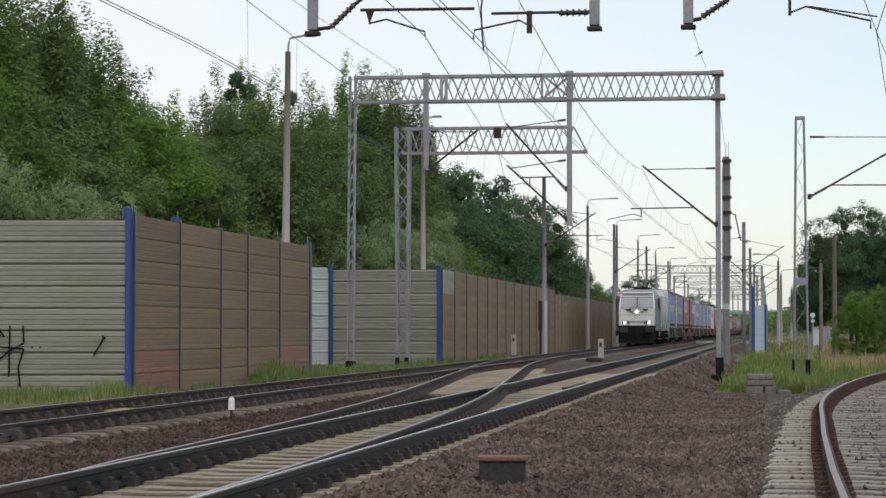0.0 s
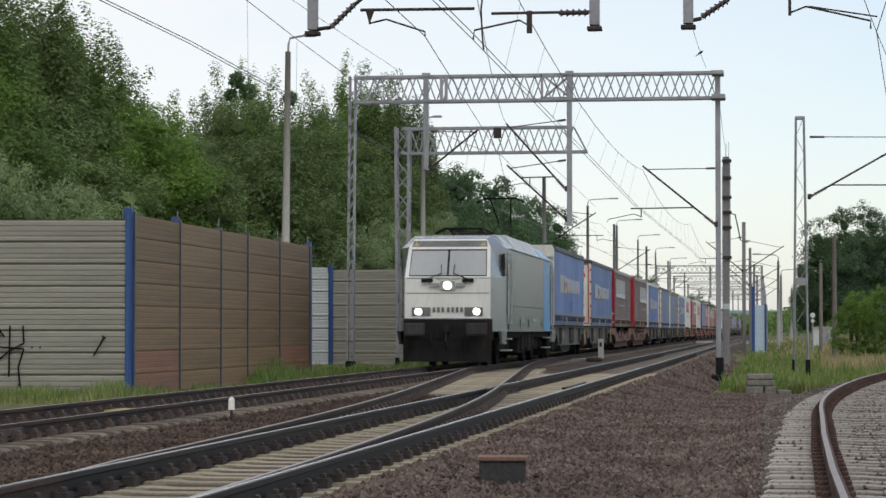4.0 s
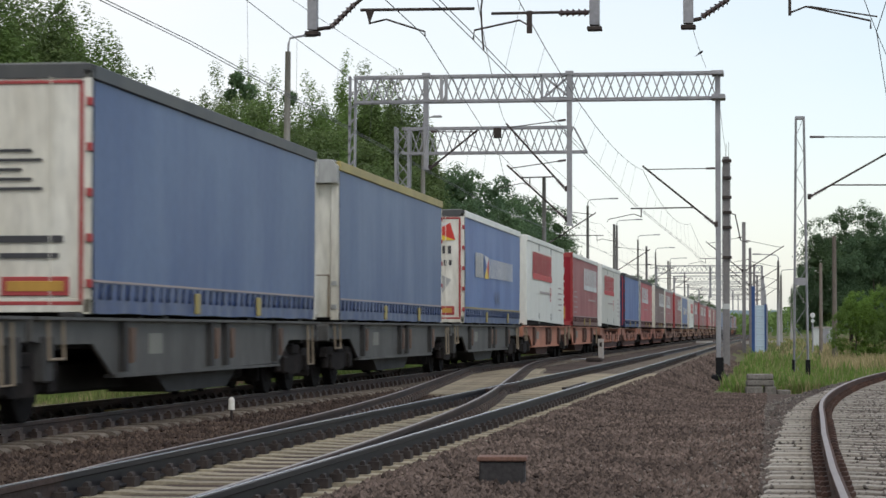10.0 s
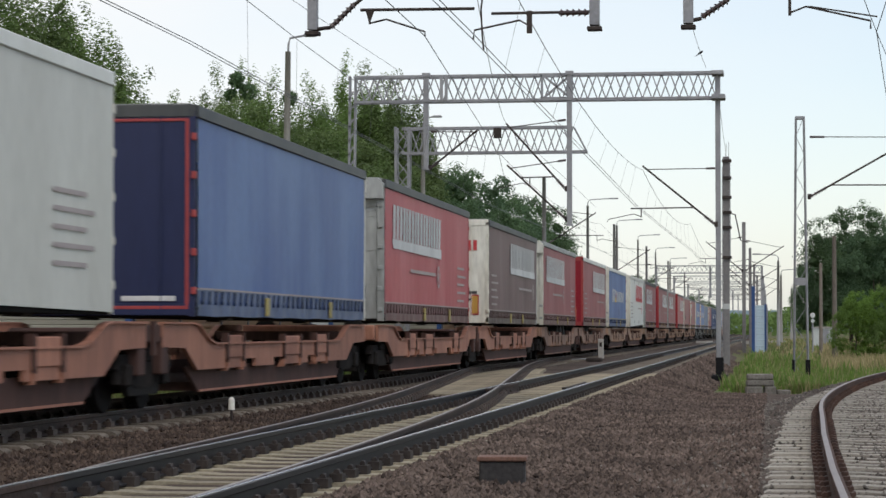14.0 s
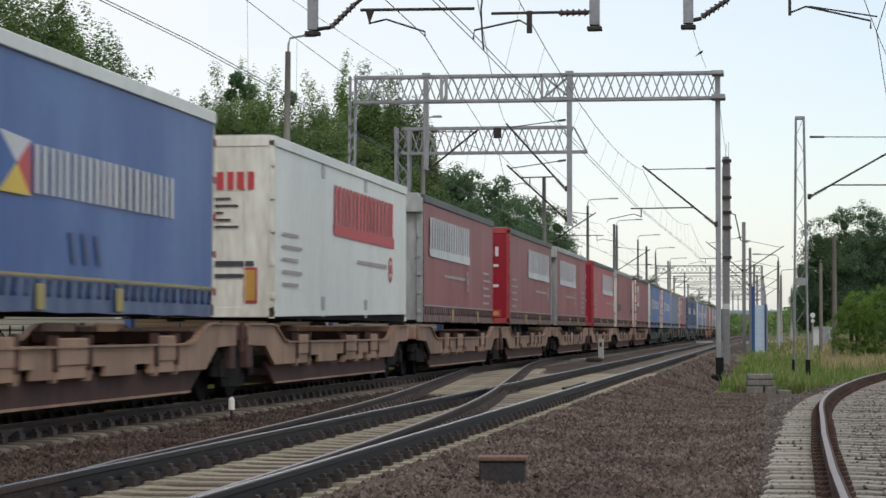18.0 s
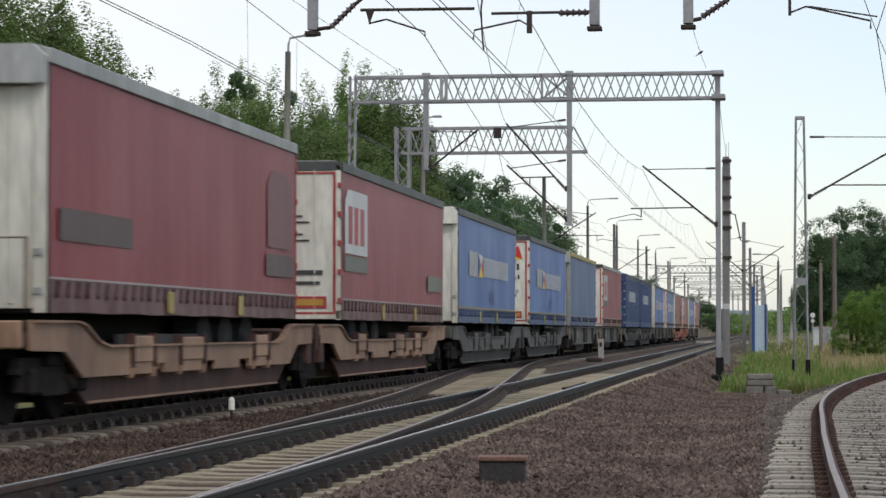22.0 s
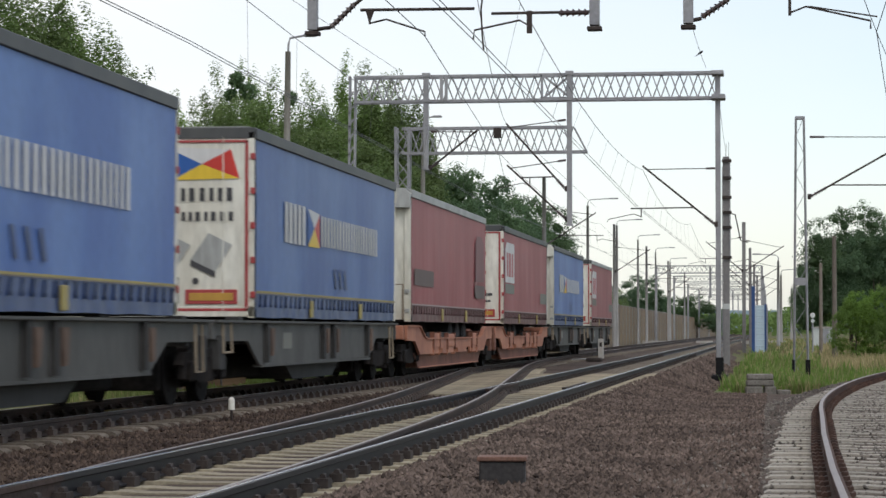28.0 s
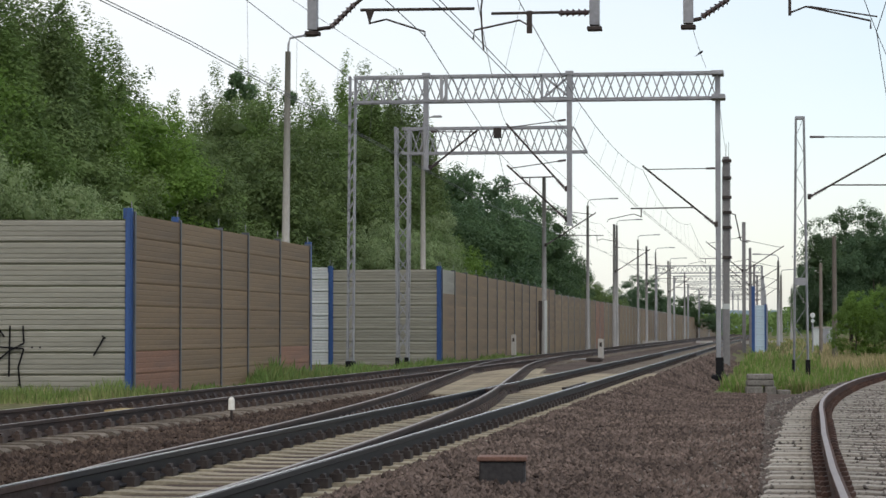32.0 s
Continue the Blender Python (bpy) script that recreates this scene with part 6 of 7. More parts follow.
def door_end(parent, style, y, s):
    """The rear doors; s is the way they face along the train."""
    f = y + s * .03

    def slab(name, x0, x1, z0, z1, d, m, label=""):
        return part(name, MB().box(x0, x1, min(y, y + s * d), max(y, y + s * d), z0, z1, .006), m, parent, label)
    face = {"cream": P_CREAM, "red": P_DOORRED, "brown": P_CBROWN, "navy": P_DOORNAVY}.get(style.split("_")[0], P_CREAM)
    rim = P_FRAMERED if "rim" in style else {"cream": P_CREAM, "red": P_FRAMERED, "brown": P_CBROWN}.get(style.split("_")[0], P_CREAM)
    for x0, x1 in ((-W + .09, -.01), (.01, W - .09)):
        slab("door", x0, x1, 1.38, 3.9, .03, face)
    frame_m = P_DOORNAVY if face is P_DOORNAVY else rim if face is not P_CREAM else P_CREAM
    if "rim" in style:
        for x0, x1, z0, z1 in ((-W + .09, -W + .14, 1.3, 3.88), (W - .14, W - .09, 1.3, 3.88), (-W + .09, W - .09, 3.84, 3.88), (-W + .09, W - .09, 1.3, 1.35)):
            slab("red_line", x0, x1, z0, z1, .048, P_FRAMERED, "", )
    slab("door_frame", -W, -W + .09, 1.2, 4.0, .045, frame_m)
    slab("door_frame", W - .09, W, 1.2, 4.0, .045, frame_m)
    slab("door_header", -W, W, 3.9, 4.07, .045, P_RAILD if "rim" in style else frame_m)
    slab("door_sill", -W, W, 1.22, 1.38, .045, frame_m)
    for x in (-.8, .8):
        part("lock_rod", MB().tube((x, y + s * .045, 1.3), (x, y + s * .045, 3.92), .010, 6), face, parent)
    if face is P_DOORNAVY:
        slab("label_strip", .25, 1.0, 1.41, 1.48, .05, P_LETTER, "pale label strip")
    elif "lett" in style or "upright" in style:
        slab("warning_board", .78, 1.0, 1.44, 2.0, .05, P_FRAMERED, "upright orange warning board with a red border")
        slab("board_field", .81, .97, 1.48, 1.96, .055, P_OCHRE)
    else:
        slab("warning_board", .22, 1.02, 1.41, 1.63, .05, P_FRAMERED, "yellow warning board with a red border")
        slab("board_field", .28, .96, 1.46, 1.58, .055, P_OCHRE)
    slab("number_plate_holder", -.12, .12, 1.42, 1.82, .045, P_PATCH)
    if rim.name not in HINGES:
        HINGES[rim.name] = MB().box(-.032, .032, -.04, .04, -.05, .05, .008).mesh("hinge", rim)
    for k in range(5):
        piece("hinge", HINGES[rim.name], parent, pose(W - .018, y + s * .04, 1.55 + k * .52))
    if "ferry" in style:
        fl = y + s * .048
        def tri(m, pts):
            part("emblem", MB().add([(p[0], fl, p[1]) for p in pts], [(0, 1, 2)]), m, parent)
        tri(P_FLAGB, [(-.08, 3.78), (.47, 3.52), (.02, 3.28)])
        tri(P_LETTER, [(-.08, 3.78), (.92, 3.74), (.47, 3.52)])
        tri(P_FLAGY, [(.02, 3.28), (.47, 3.52), (1.05, 3.30)])
        tri(P_FLAGR, [(.92, 3.74), (.47, 3.52), (1.05, 3.30)])
        glyphs("lettering", P_LDARK, parent, -.95, 1.02, 2.96, 3.16, 14, lambda a, z: (a, fl, z), .5, 5, label="plain dark bars")
        glyphs("lettering", P_LDARK, parent, -.95, 1.02, 2.66, 2.80, 16, lambda a, z: (a, fl, z), .5, 6, label="plain dark bars")
        for dx in (-.32, .32):
            at = [(dx + x, z) for x, z in ((-.02, 2.08), (.26, 2.48), (.62, 2.30), (.36, 1.90))]
            part("crate_picture", MB().add([(x, fl, z) for x, z in at], [(0, 1, 2, 3)]), P_GREYE, parent)
            part("crate_edge", MB().add([(x, fl, z) for x, z in (at[0], at[3], (at[3][0], at[3][1] - .09), (at[0][0], at[0][1] - .09))], [(0, 1, 2, 3)]), P_LDARK, parent)
        part("ring_mark", MB().tube((.38, fl, 1.76), (.38, fl + s * .006, 1.76), .05, 12), P_LDARK, parent)
    else:
        fl = y + s * .05
        ink = P_LETTER if style.startswith("red") else P_GREYE
        if style.startswith("red"):
            rows = [(-.6, .95 - .25 * (k % 3), 2.3 + k * .2, 2.38 + k * .2) for k in range(5)]
        else:
            ink = P_LDARK
            rows = [(-.1, .7 - .12 * (k % 3), 2.62 + k * .11, 2.655 + k * .11) for k in range(5)] + [(-.15, .95, 2.02, 2.1), (.2, .9, 1.84, 1.9)]
        if style.startswith("red") or "lett" in style:
            glyphs("lettering", P_LRED if "lett" in style else ink, parent, -.9, 1.0, 3.22, 3.5, 12, lambda a, z: (a, fl, z), .66, 4, label="plain bold bars")
        if face is P_DOORNAVY:
            rows = []
        for x0, x1, za, zb in rows:
            part("text_bar", MB().box(x0, x1, min(fl, fl + s * .002), max(fl, fl + s * .002), za, zb), ink, parent)


def front_end(parent, style, y, s):
    """The closed front wall with its corner posts, cap and lowered support frame."""
    face = {"white": P_CREAM, "grey": P_GREYE, "red": P_DOORRED, "navy": P_NAVY, "cream": P_CREAM, "brown": P_CBROWN, "louvred": P_BOXW}[style.split("_")[0]]

    def slab(name, x0, x1, z0, z1, d, m, label="", b=.008):
        return part(name, MB().box(x0, x1, min(y, y + s * d), max(y, y + s * d), z0, z1, b), m, parent, label)
    slab("front_wall", -W + .1, W - .1, 1.25, 3.65, .02, face)
    for a, b in ((-W, -W + .14), (W - .14, W)):
        slab("corner_post", a, b, 1.2, 3.98, .06, face)
    if style == "louvred":
        slab("front_wall", -W + .1, W - .1, 3.65, 3.98, .02, face)
        slab("top_rail", -W, W, 3.98, 4.07, .05, face)
        for k in range(8):
            slab("louvre", -W + .16, W - .5, 2.52 + k * .17, 2.55 + k * .17, .028, P_GREYE, b=.003)
        slab("cooling_panel", -W + .16, W - .5, 1.75, 2.42, .05, face)
        slab("vent_recess", W - .62, W - .36, 1.46, 1.72, .024, P_DARK, b=.004)
        for x0 in (-.2, .1):
            part("cable", MB().run([(x0, y + s * .06, 2.46), (x0 + .3, y + s * .12, 2.36), (x0 + .62, y + s * .1, 2.44), (W - .3, y + s * .07, 2.4)], .014), P_DARK, parent)
        slab("corner_panel", W - .46, W - .14, 1.25, 3.98, .05, face)
        return
    mb = MB().prism([(-W, 3.66), (W, 3.66), (W, 3.96), (W - .12, 4.08), (-W + .12, 4.08), (-W, 3.96)], min(y, y + s * .2), max(y, y + s * .2), "y")
    part("cap", mb, P_GREYE if style.startswith("cream") else face, parent, "rounded cap over the front wall")
    for k in range(6 if face is P_GREYE or face is P_NAVY else 0):
        part("seam", MB().box(-W + .16, W - .12, min(y + s * .02, y + s * .03), max(y + s * .02, y + s * .03), 1.6 + k * .34, 1.606 + k * .34), P_GREYE, parent)
    if "front" not in HINGES:
        HINGES["front"] = MB().box(-.05, .05, -.02, .02, -.04, .04, .006).mesh("hinge", P_GREYE)
    for k in range(6 if face is P_GREYE or face is P_NAVY else 2):
        piece("hinge", HINGES["front"], parent, pose(W - .08, y + s * .07, 1.44 + k * .42))
    if "frame" in style:
        part("guard_frame", MB().run([(.75, y + s * .35, 1.25), (.75, y + s * .35, 2.0), (1.15, y + s * .35, 2.0), (1.15, y + s * .35, 1.25)], .025), P_STEP, parent)
    if face is P_CREAM:
        part("front_rib", MB().box(-.03, .03, min(y, y + s * .05), max(y, y + s * .05), 1.3, 3.64, .01), face, parent)
        part("front_rib", MB().box(W - .42, W - .37, min(y, y + s * .05), max(y, y + s * .05), 1.3, 3.64, .01), face, parent)
        part("type_plate", MB().box(.3, .52, min(y + s * .02, y + s * .03), max(y + s * .02, y + s * .03), 2.2, 2.42), P_YELLOW, parent)
    if style.startswith("grey"):
        part("plug_board", MB().box(.2, .9, min(y + s * .03, y + s * .1), max(y + s * .03, y + s * .1), 1.6, 1.95, .02), P_DARK, parent)




def load(u, L, side, lead, tail, logo, roof, trailer, label, seed, box=False):
    """A swap body or semi-trailer; lead and tail name the ends towards and away from the locomotive."""
    t = running(thing("semi_trailer" if trailer else "swap_body", label, "semi-trailer" if trailer else "swap body", "loads of the freight train"), u)
    z0, z1 = 1.21, 3.96
    part("floor", MB().box(-W + .04, W - .04, .02, L - .02, z0 - .01, z0 + .13, .01), P_DARK if side is not P_NAVY else side, t)
    part("roof", MB().prism([(-W, 4.03), (W, 4.03), (W - .1, 4.09), (-W + .1, 4.09)], .02, L - .02, "y"), P_TARP, t)
    rail_m = {"dark": P_RAILD, "yellow": P_YELLOW, "pale": P_GREYE, "white": P_BOXW}[roof]
    for s in (-1, 1):
        part("roof_rail", MB().box(min(s * (W - .05), s * (W + .03)), max(s * (W - .05), s * (W + .03)), 0, L, 3.89, 4.06, .012), rail_m, t)
        if box:
            lift = (0.0, 0.0) if side is P_NAVY else (.02, .15) if lead.startswith("door") else (.15, .02)
            part("side_wall", MB().prism([(0, z0 + lift[0]), (L, z0 + lift[1]), (L, 3.9), (0, 3.9)], s * (W - .05), s * W), side, t)
            if side is P_NAVY:
                cor = MB()
                for k in range(44):
                    y = .2 + k * (L - .4) / 44
                    cor.box(min(s * W, s * (W + .018)), max(s * W, s * (W + .018)), y, y + .16, 1.5, 3.8)
                part("corrugation", cor, side, t)
            else:
                for k in range(2):
                    part("lifting_plate", MB().box(min(s * W, s * (W + .01)), max(s * W, s * (W + .01)), 3.9 + k * 4.4, 4.2 + k * 4.4, 1.25, 1.6), P_GREYE, t)
                    part("lifting_plate", MB().box(min(s * W, s * (W + .01)), max(s * W, s * (W + .01)), 3.9 + k * 4.4, 4.2 + k * 4.4, 3.65, 3.9), P_GREYE, t)
            part("base_rail", MB().prism([(0, z0 + lift[0]), (L, z0 + lift[1]), (L, z0 + lift[1] + .09), (0, z0 + lift[0] + .09)], s * (W - .04), s * (W + .012)), side, t)
        else:
            cu = piece("curtain", curtain_mesh(L - .16, z0 + .0, z1, side, seed), t, pose(s * (W - .004), .08 if s > 0 else L - .08, 0, 0, 0, 0 if s > 0 else 180))
            if s > 0:
                sm_ = P_SBLUE if side in (P_CBLUE, P_CFADE) else P_SRED
                if sm_.name not in STRAPS:
                    STRAPS[sm_.name] = MB().add([(x, y + (z - .2) * .35, z) for x in (.004, .022) for y, z in ((0, .20), (.045, .19), (.05, .345), (.0, .345))], [(0, 1, 2, 3), (7, 6, 5, 4), (0, 4, 5, 1), (1, 5, 6, 2), (2, 6, 7, 3), (3, 7, 4, 0)]).box(.004, .03, -.012, .055, .16, .205).mesh("buckle_strap", sm_)
                line_ = MB()
                g = np.random.default_rng(seed)
                n = 34
                for k in range(n):
                    y = .25 + k * (L - .66) / (n - 1)
                    piece("buckle_strap", STRAPS[sm_.name], cu, pose(0, y, z0))
                part("hem_line", line_.box(.006, .016, 0, L - .16, z0 + .36, z0 + .385), P_LETTERG, cu)
                for y in (.35 * L + g.uniform(-.8, .8), .66 * L + g.uniform(-.8, .8)):
                    part("lift_mark", MB().box(.012, .04, y, y + .26, z0 + .02, z0 + .30, .01), P_YELLOW, cu, "yellow lifting point mark")
    for y, s, style in ((0.0, -1, lead), (L, 1, tail)):
        (door_end if style.startswith("door") else front_end)(t, style.split(":")[1], y, s)
    if logo:
        logo_on(t, logo, L, lead.startswith("door"), seed)
    if trailer:
        near = lead.startswith("door")
        ax = [2.6, 3.95, 5.3] if near else [L - 5.3, L - 3.95, L - 2.6]
        for y in ax:
            a = part("axle", MB().tube((-1.1, y, .80), (1.1, y, .80), .07, 10), P_DARK, t)
            for s in (-1, 1):
                w = part("wheel", MB().tube((s * .68, y, .80), (s * 1.02, y, .80), .47, 24).tube((s * 1.0, y, .80), (s * 1.035, y, .80), .40, 24, .36), P_TYRE, a)
                part("rim", MB().tube((s * .95, y, .80), (s * 1.038, y, .80), .27, 18, .2), P_GREYD, w)
        part("chassis", MB().box(-.5, -.35, .4, L - .3, .9, 1.2).box(.35, .5, .4, L - .3, .9, 1.2), P_DARK, t)
        part("side_guard", MB().box(1.1, 1.16, min(ax) - 5 if not near else max(ax) + 1, min(ax) - 1 if not near else max(ax) + 5, .85, .97), P_GREYD, t)
        part("rear_bumper", MB().box(-1.15, 1.15, (.15 if near else L - .25), (.25 if near else L - .15), .7, .85), P_DARK, t)
    else:
        if "fitting" not in HINGES:
            HINGES["fitting"] = MB().box(-.12, .12, 0, .3, 1.165, z0).mesh("corner_fitting", P_GREYD)
        for y in (2.6, L - 2.9):
            for s in (-1, 1):
                piece("corner_fitting", HINGES["fitting"], t, pose(s, y, 0))
    return t


FL, PK = "flat", "pocket"
GREY = "grey articulated container wagon with fish-bellied sills"
BROWN = "weathered brown articulated pocket wagon with stepped side rails"
RED = "red-oxide articulated container wagon"
TAN = "weathered tan articulated pocket wagon with stepped side rails"
RUST = "rust-red articulated pocket wagon with stepped side rails"
for u0, u1, sp, kind, body, dirt, lab in (
        (180.75, 214.0, 197.3, FL, P_GREYW, P_GREYD, GREY), (214.0, 247.7, 231.0, PK, P_ORANGE, P_ORANGED, BROWN),
        (247.7, 281.2, 264.5, FL, P_GREYW, P_GREYD, GREY), (281.2, 314.7, 298.1, FL, P_GREYW, P_GREYD, GREY),
        (314.7, 348.5, 331.6, FL, P_REDW, P_ORANGED, RED), (348.5, 382.1, 365.5, PK, P_RUSTO, P_ORANGED, RUST),
        (382.1, 416.3, 399.2, PK, P_RUSTO, P_ORANGED, RUST), (416.3, 450.0, 433.0, PK, P_ORANGE, P_ORANGED, BROWN),
        (450.0, 483.6, 466.6, PK, P_TAN, P_ORANGED, TAN), (483.6, 517.6, 500.7, PK, P_TAN, P_ORANGED, TAN),
        (517.6, 551.6, 534.6, PK, P_TAN, P_ORANGED, TAN), (551.6, 585.5, 568.4, PK, P_TAN, P_ORANGED, TAN),
        (585.5, 619.4, 602.8, PK, P_GREYW, P_GREYD, "grey articulated pocket wagon with stepped side rails"), (619.4, 654.4, 636.7, FL, P_GREYW, P_GREYD, GREY),
        (654.4, 687.4, 670.5, PK, P_GREYW, P_GREYD, "grey articulated pocket wagon with stepped side rails"), (687.4, 721.9, 704.8, FL, P_GREYW, P_GREYD, GREY),
        (721.9, 756.1, 738.9, PK, P_REDW, P_REDD, "red-oxide articulated pocket wagon with stepped side rails"), (756.1, 790.2, 773.1, FL, P_GREYW, P_GREYD, GREY)):
    wagon(u0, u1, sp, kind, body, dirt, lab)

DF, DC, DR, DK = "door:cream_ferry_rim", "door:cream_rim", "door:red", "door:cream_lett"
FW, FG, FRD, FC = "front:white", "front:grey", "front:red_frame", "front:cream_frame"
L_FERRY = "blue curtain-sided swap body with white bars"
L_PLAIN = "plain faded blue curtain-sided swap body"
L_ERB = "brown curtain-sided semi-trailer with bold white bars"
L_ERR = "dusty red curtain-sided semi-trailer with white bars"
L_WHITE = "white smooth-sided box swap body with bold red bars"
L_BLK = "dusty red curtain-sided swap body with a pale square emblem"
L_RED = "plain dusty red curtain-sided semi-trailer"
for i, (u, side, lead, tail, logo, roof, trl, lab, bx) in enumerate((
        (181.6, P_CBLUE, FW, DF, "ferry", "dark", 0, L_FERRY + " and a white front wall", 0), (199.3, P_CBLUE, DF, FW, "ferry", "dark", 0, L_FERRY + " and a cream rear door", 0),
        (215.2, P_CBROWN, FRD, DR, "bars", "pale", 1, L_ERB + " and a red front wall", 0), (232.8, P_CBROWN, DR, FG, "bars", "pale", 1, L_ERB + " and a red rear door", 0),
        (248.6, P_CBLUE, FW, DF, "ferry", "white", 0, L_FERRY + " and a white front wall", 0), (266.5, P_CFADE, DC, FW, None, "dark", 0, L_PLAIN + " with a cream rear door", 0),
        (282.3, P_CFADE, FC, DF, None, "yellow", 0, L_PLAIN + " with a yellowish roof rail", 0), (300.1, P_CBLUE, DF, FW, "ferry", "white", 0, L_FERRY + " and a cream rear door", 0),
        (315.8, P_BOXW, "front:louvred", DK, "bars_red", "white", 0, L_WHITE, 1), (333.7, P_CMAUVE, "door:red_upright", FG, "bars", "white", 0, "dusty red curtain-sided swap body with bold white bars", 0),
        (349.8, P_BOXC, "front:louvred", DK, "bars_red", "white", 0, L_WHITE, 1), (367.5, P_CBLUE, "door:navy_rim", FW, None, "dark", 0, "plain bright blue curtain-sided swap body with a navy door", 0),
        (383.4, P_CRED, FG, DR, "bars", "dark", 0, "red curtain-sided swap body with white bars and grey front wall", 0), (401.4, P_CBROWN, DK, FG, "bars", "dark", 0, "brown curtain-sided swap body with bold white bars", 0),
        (417.4, P_CMAUVE, FW, DR, "bars", "pale", 1, L_ERR + " and a white front wall", 0), (435.0, P_CMAUVE, "door:red_upright", FG, "bars", "white", 1, L_ERR + " and a red rear door", 0),
        (451.0, P_CBLUE, FW, DF, "ferry", "white", 0, L_FERRY + " and a white front wall", 0), (468.7, P_BOXW, DK, FW, "bars_red", "white", 0, L_WHITE + " and lettered door", 1),
        (484.8, P_CMAUVE, FG, DR, "bars", "dark", 0, "dusty red curtain-sided swap body with a grey front wall", 0), (502.7, P_CMAUVE, DR, FG, "bars", "dark", 1, L_ERR + " and a red rear door", 0),
        (518.7, P_CMAUVE, FG, DR, "bars", "pale", 1, L_ERR + " and stained grey front wall", 0), (536.8, P_CRED, DR, FG, "bars", "dark", 0, "red curtain-sided swap body with white bars and red door", 0),
        (552.8, P_CWINE, FC, DR, "ghost", "pale", 1, L_RED + " with a cream front wall", 0), (570.5, P_CWINE, DC, FG, "block", "dark", 1, "dusty red curtain-sided semi-trailer with a pale square emblem", 0),
        (586.8, P_CBLUE, FW, DF, "ferry", "dark", 1, "blue curtain-sided semi-trailer with rows of white bars", 0), (604.7, P_CBLUE, DF, FW, "ferry", "dark", 1, "blue curtain-sided semi-trailer with white bars and a cream rear door", 0),
        (620.6, P_CFADE, FG, DF, None, "yellow", 0, L_PLAIN + " with a yellow roof rail", 0), (638.8, P_CWINE, DC, FG, "block", "pale", 0, L_BLK, 0),
        (656.6, P_NAVY, "front:navy", "front:navy", "short", "dark", 0, "navy blue corrugated container with a row of white bars", 1), (671.1, P_NAVY, "front:navy", "front:navy", "short", "dark", 0, "navy blue corrugated container with a row of white bars", 1),
        (688.9, P_CBLUE, FW, DF, "ferry", "dark", 0, L_FERRY + " and stained white front wall", 0), (707.2, P_CBLUE, DF, FW, "ferry", "dark", 0, L_FERRY + " and a cream rear door", 0),
        (723.0, P_CWINE, FC, DR, "ghost", "pale", 1, L_RED + " with a cream front wall", 0), (741.1, P_CWINE, DC, FG, "block", "dark", 1, "dusty red curtain-sided semi-trailer with a pale square emblem", 0),
        (757.4, P_CBLUE, FW, DF, "ferry", "dark", 0, L_FERRY + " and a white front wall", 0), (775.5, P_CWINE, DC, FG, "block", "pale", 0, "last dusty red curtain-sided swap body with pale square emblem", 0))):
    load(u, 13.55 if not (u in (656.6,)) else 13.2, side, lead, tail, logo, roof, trl, lab, i + 1, bool(bx))


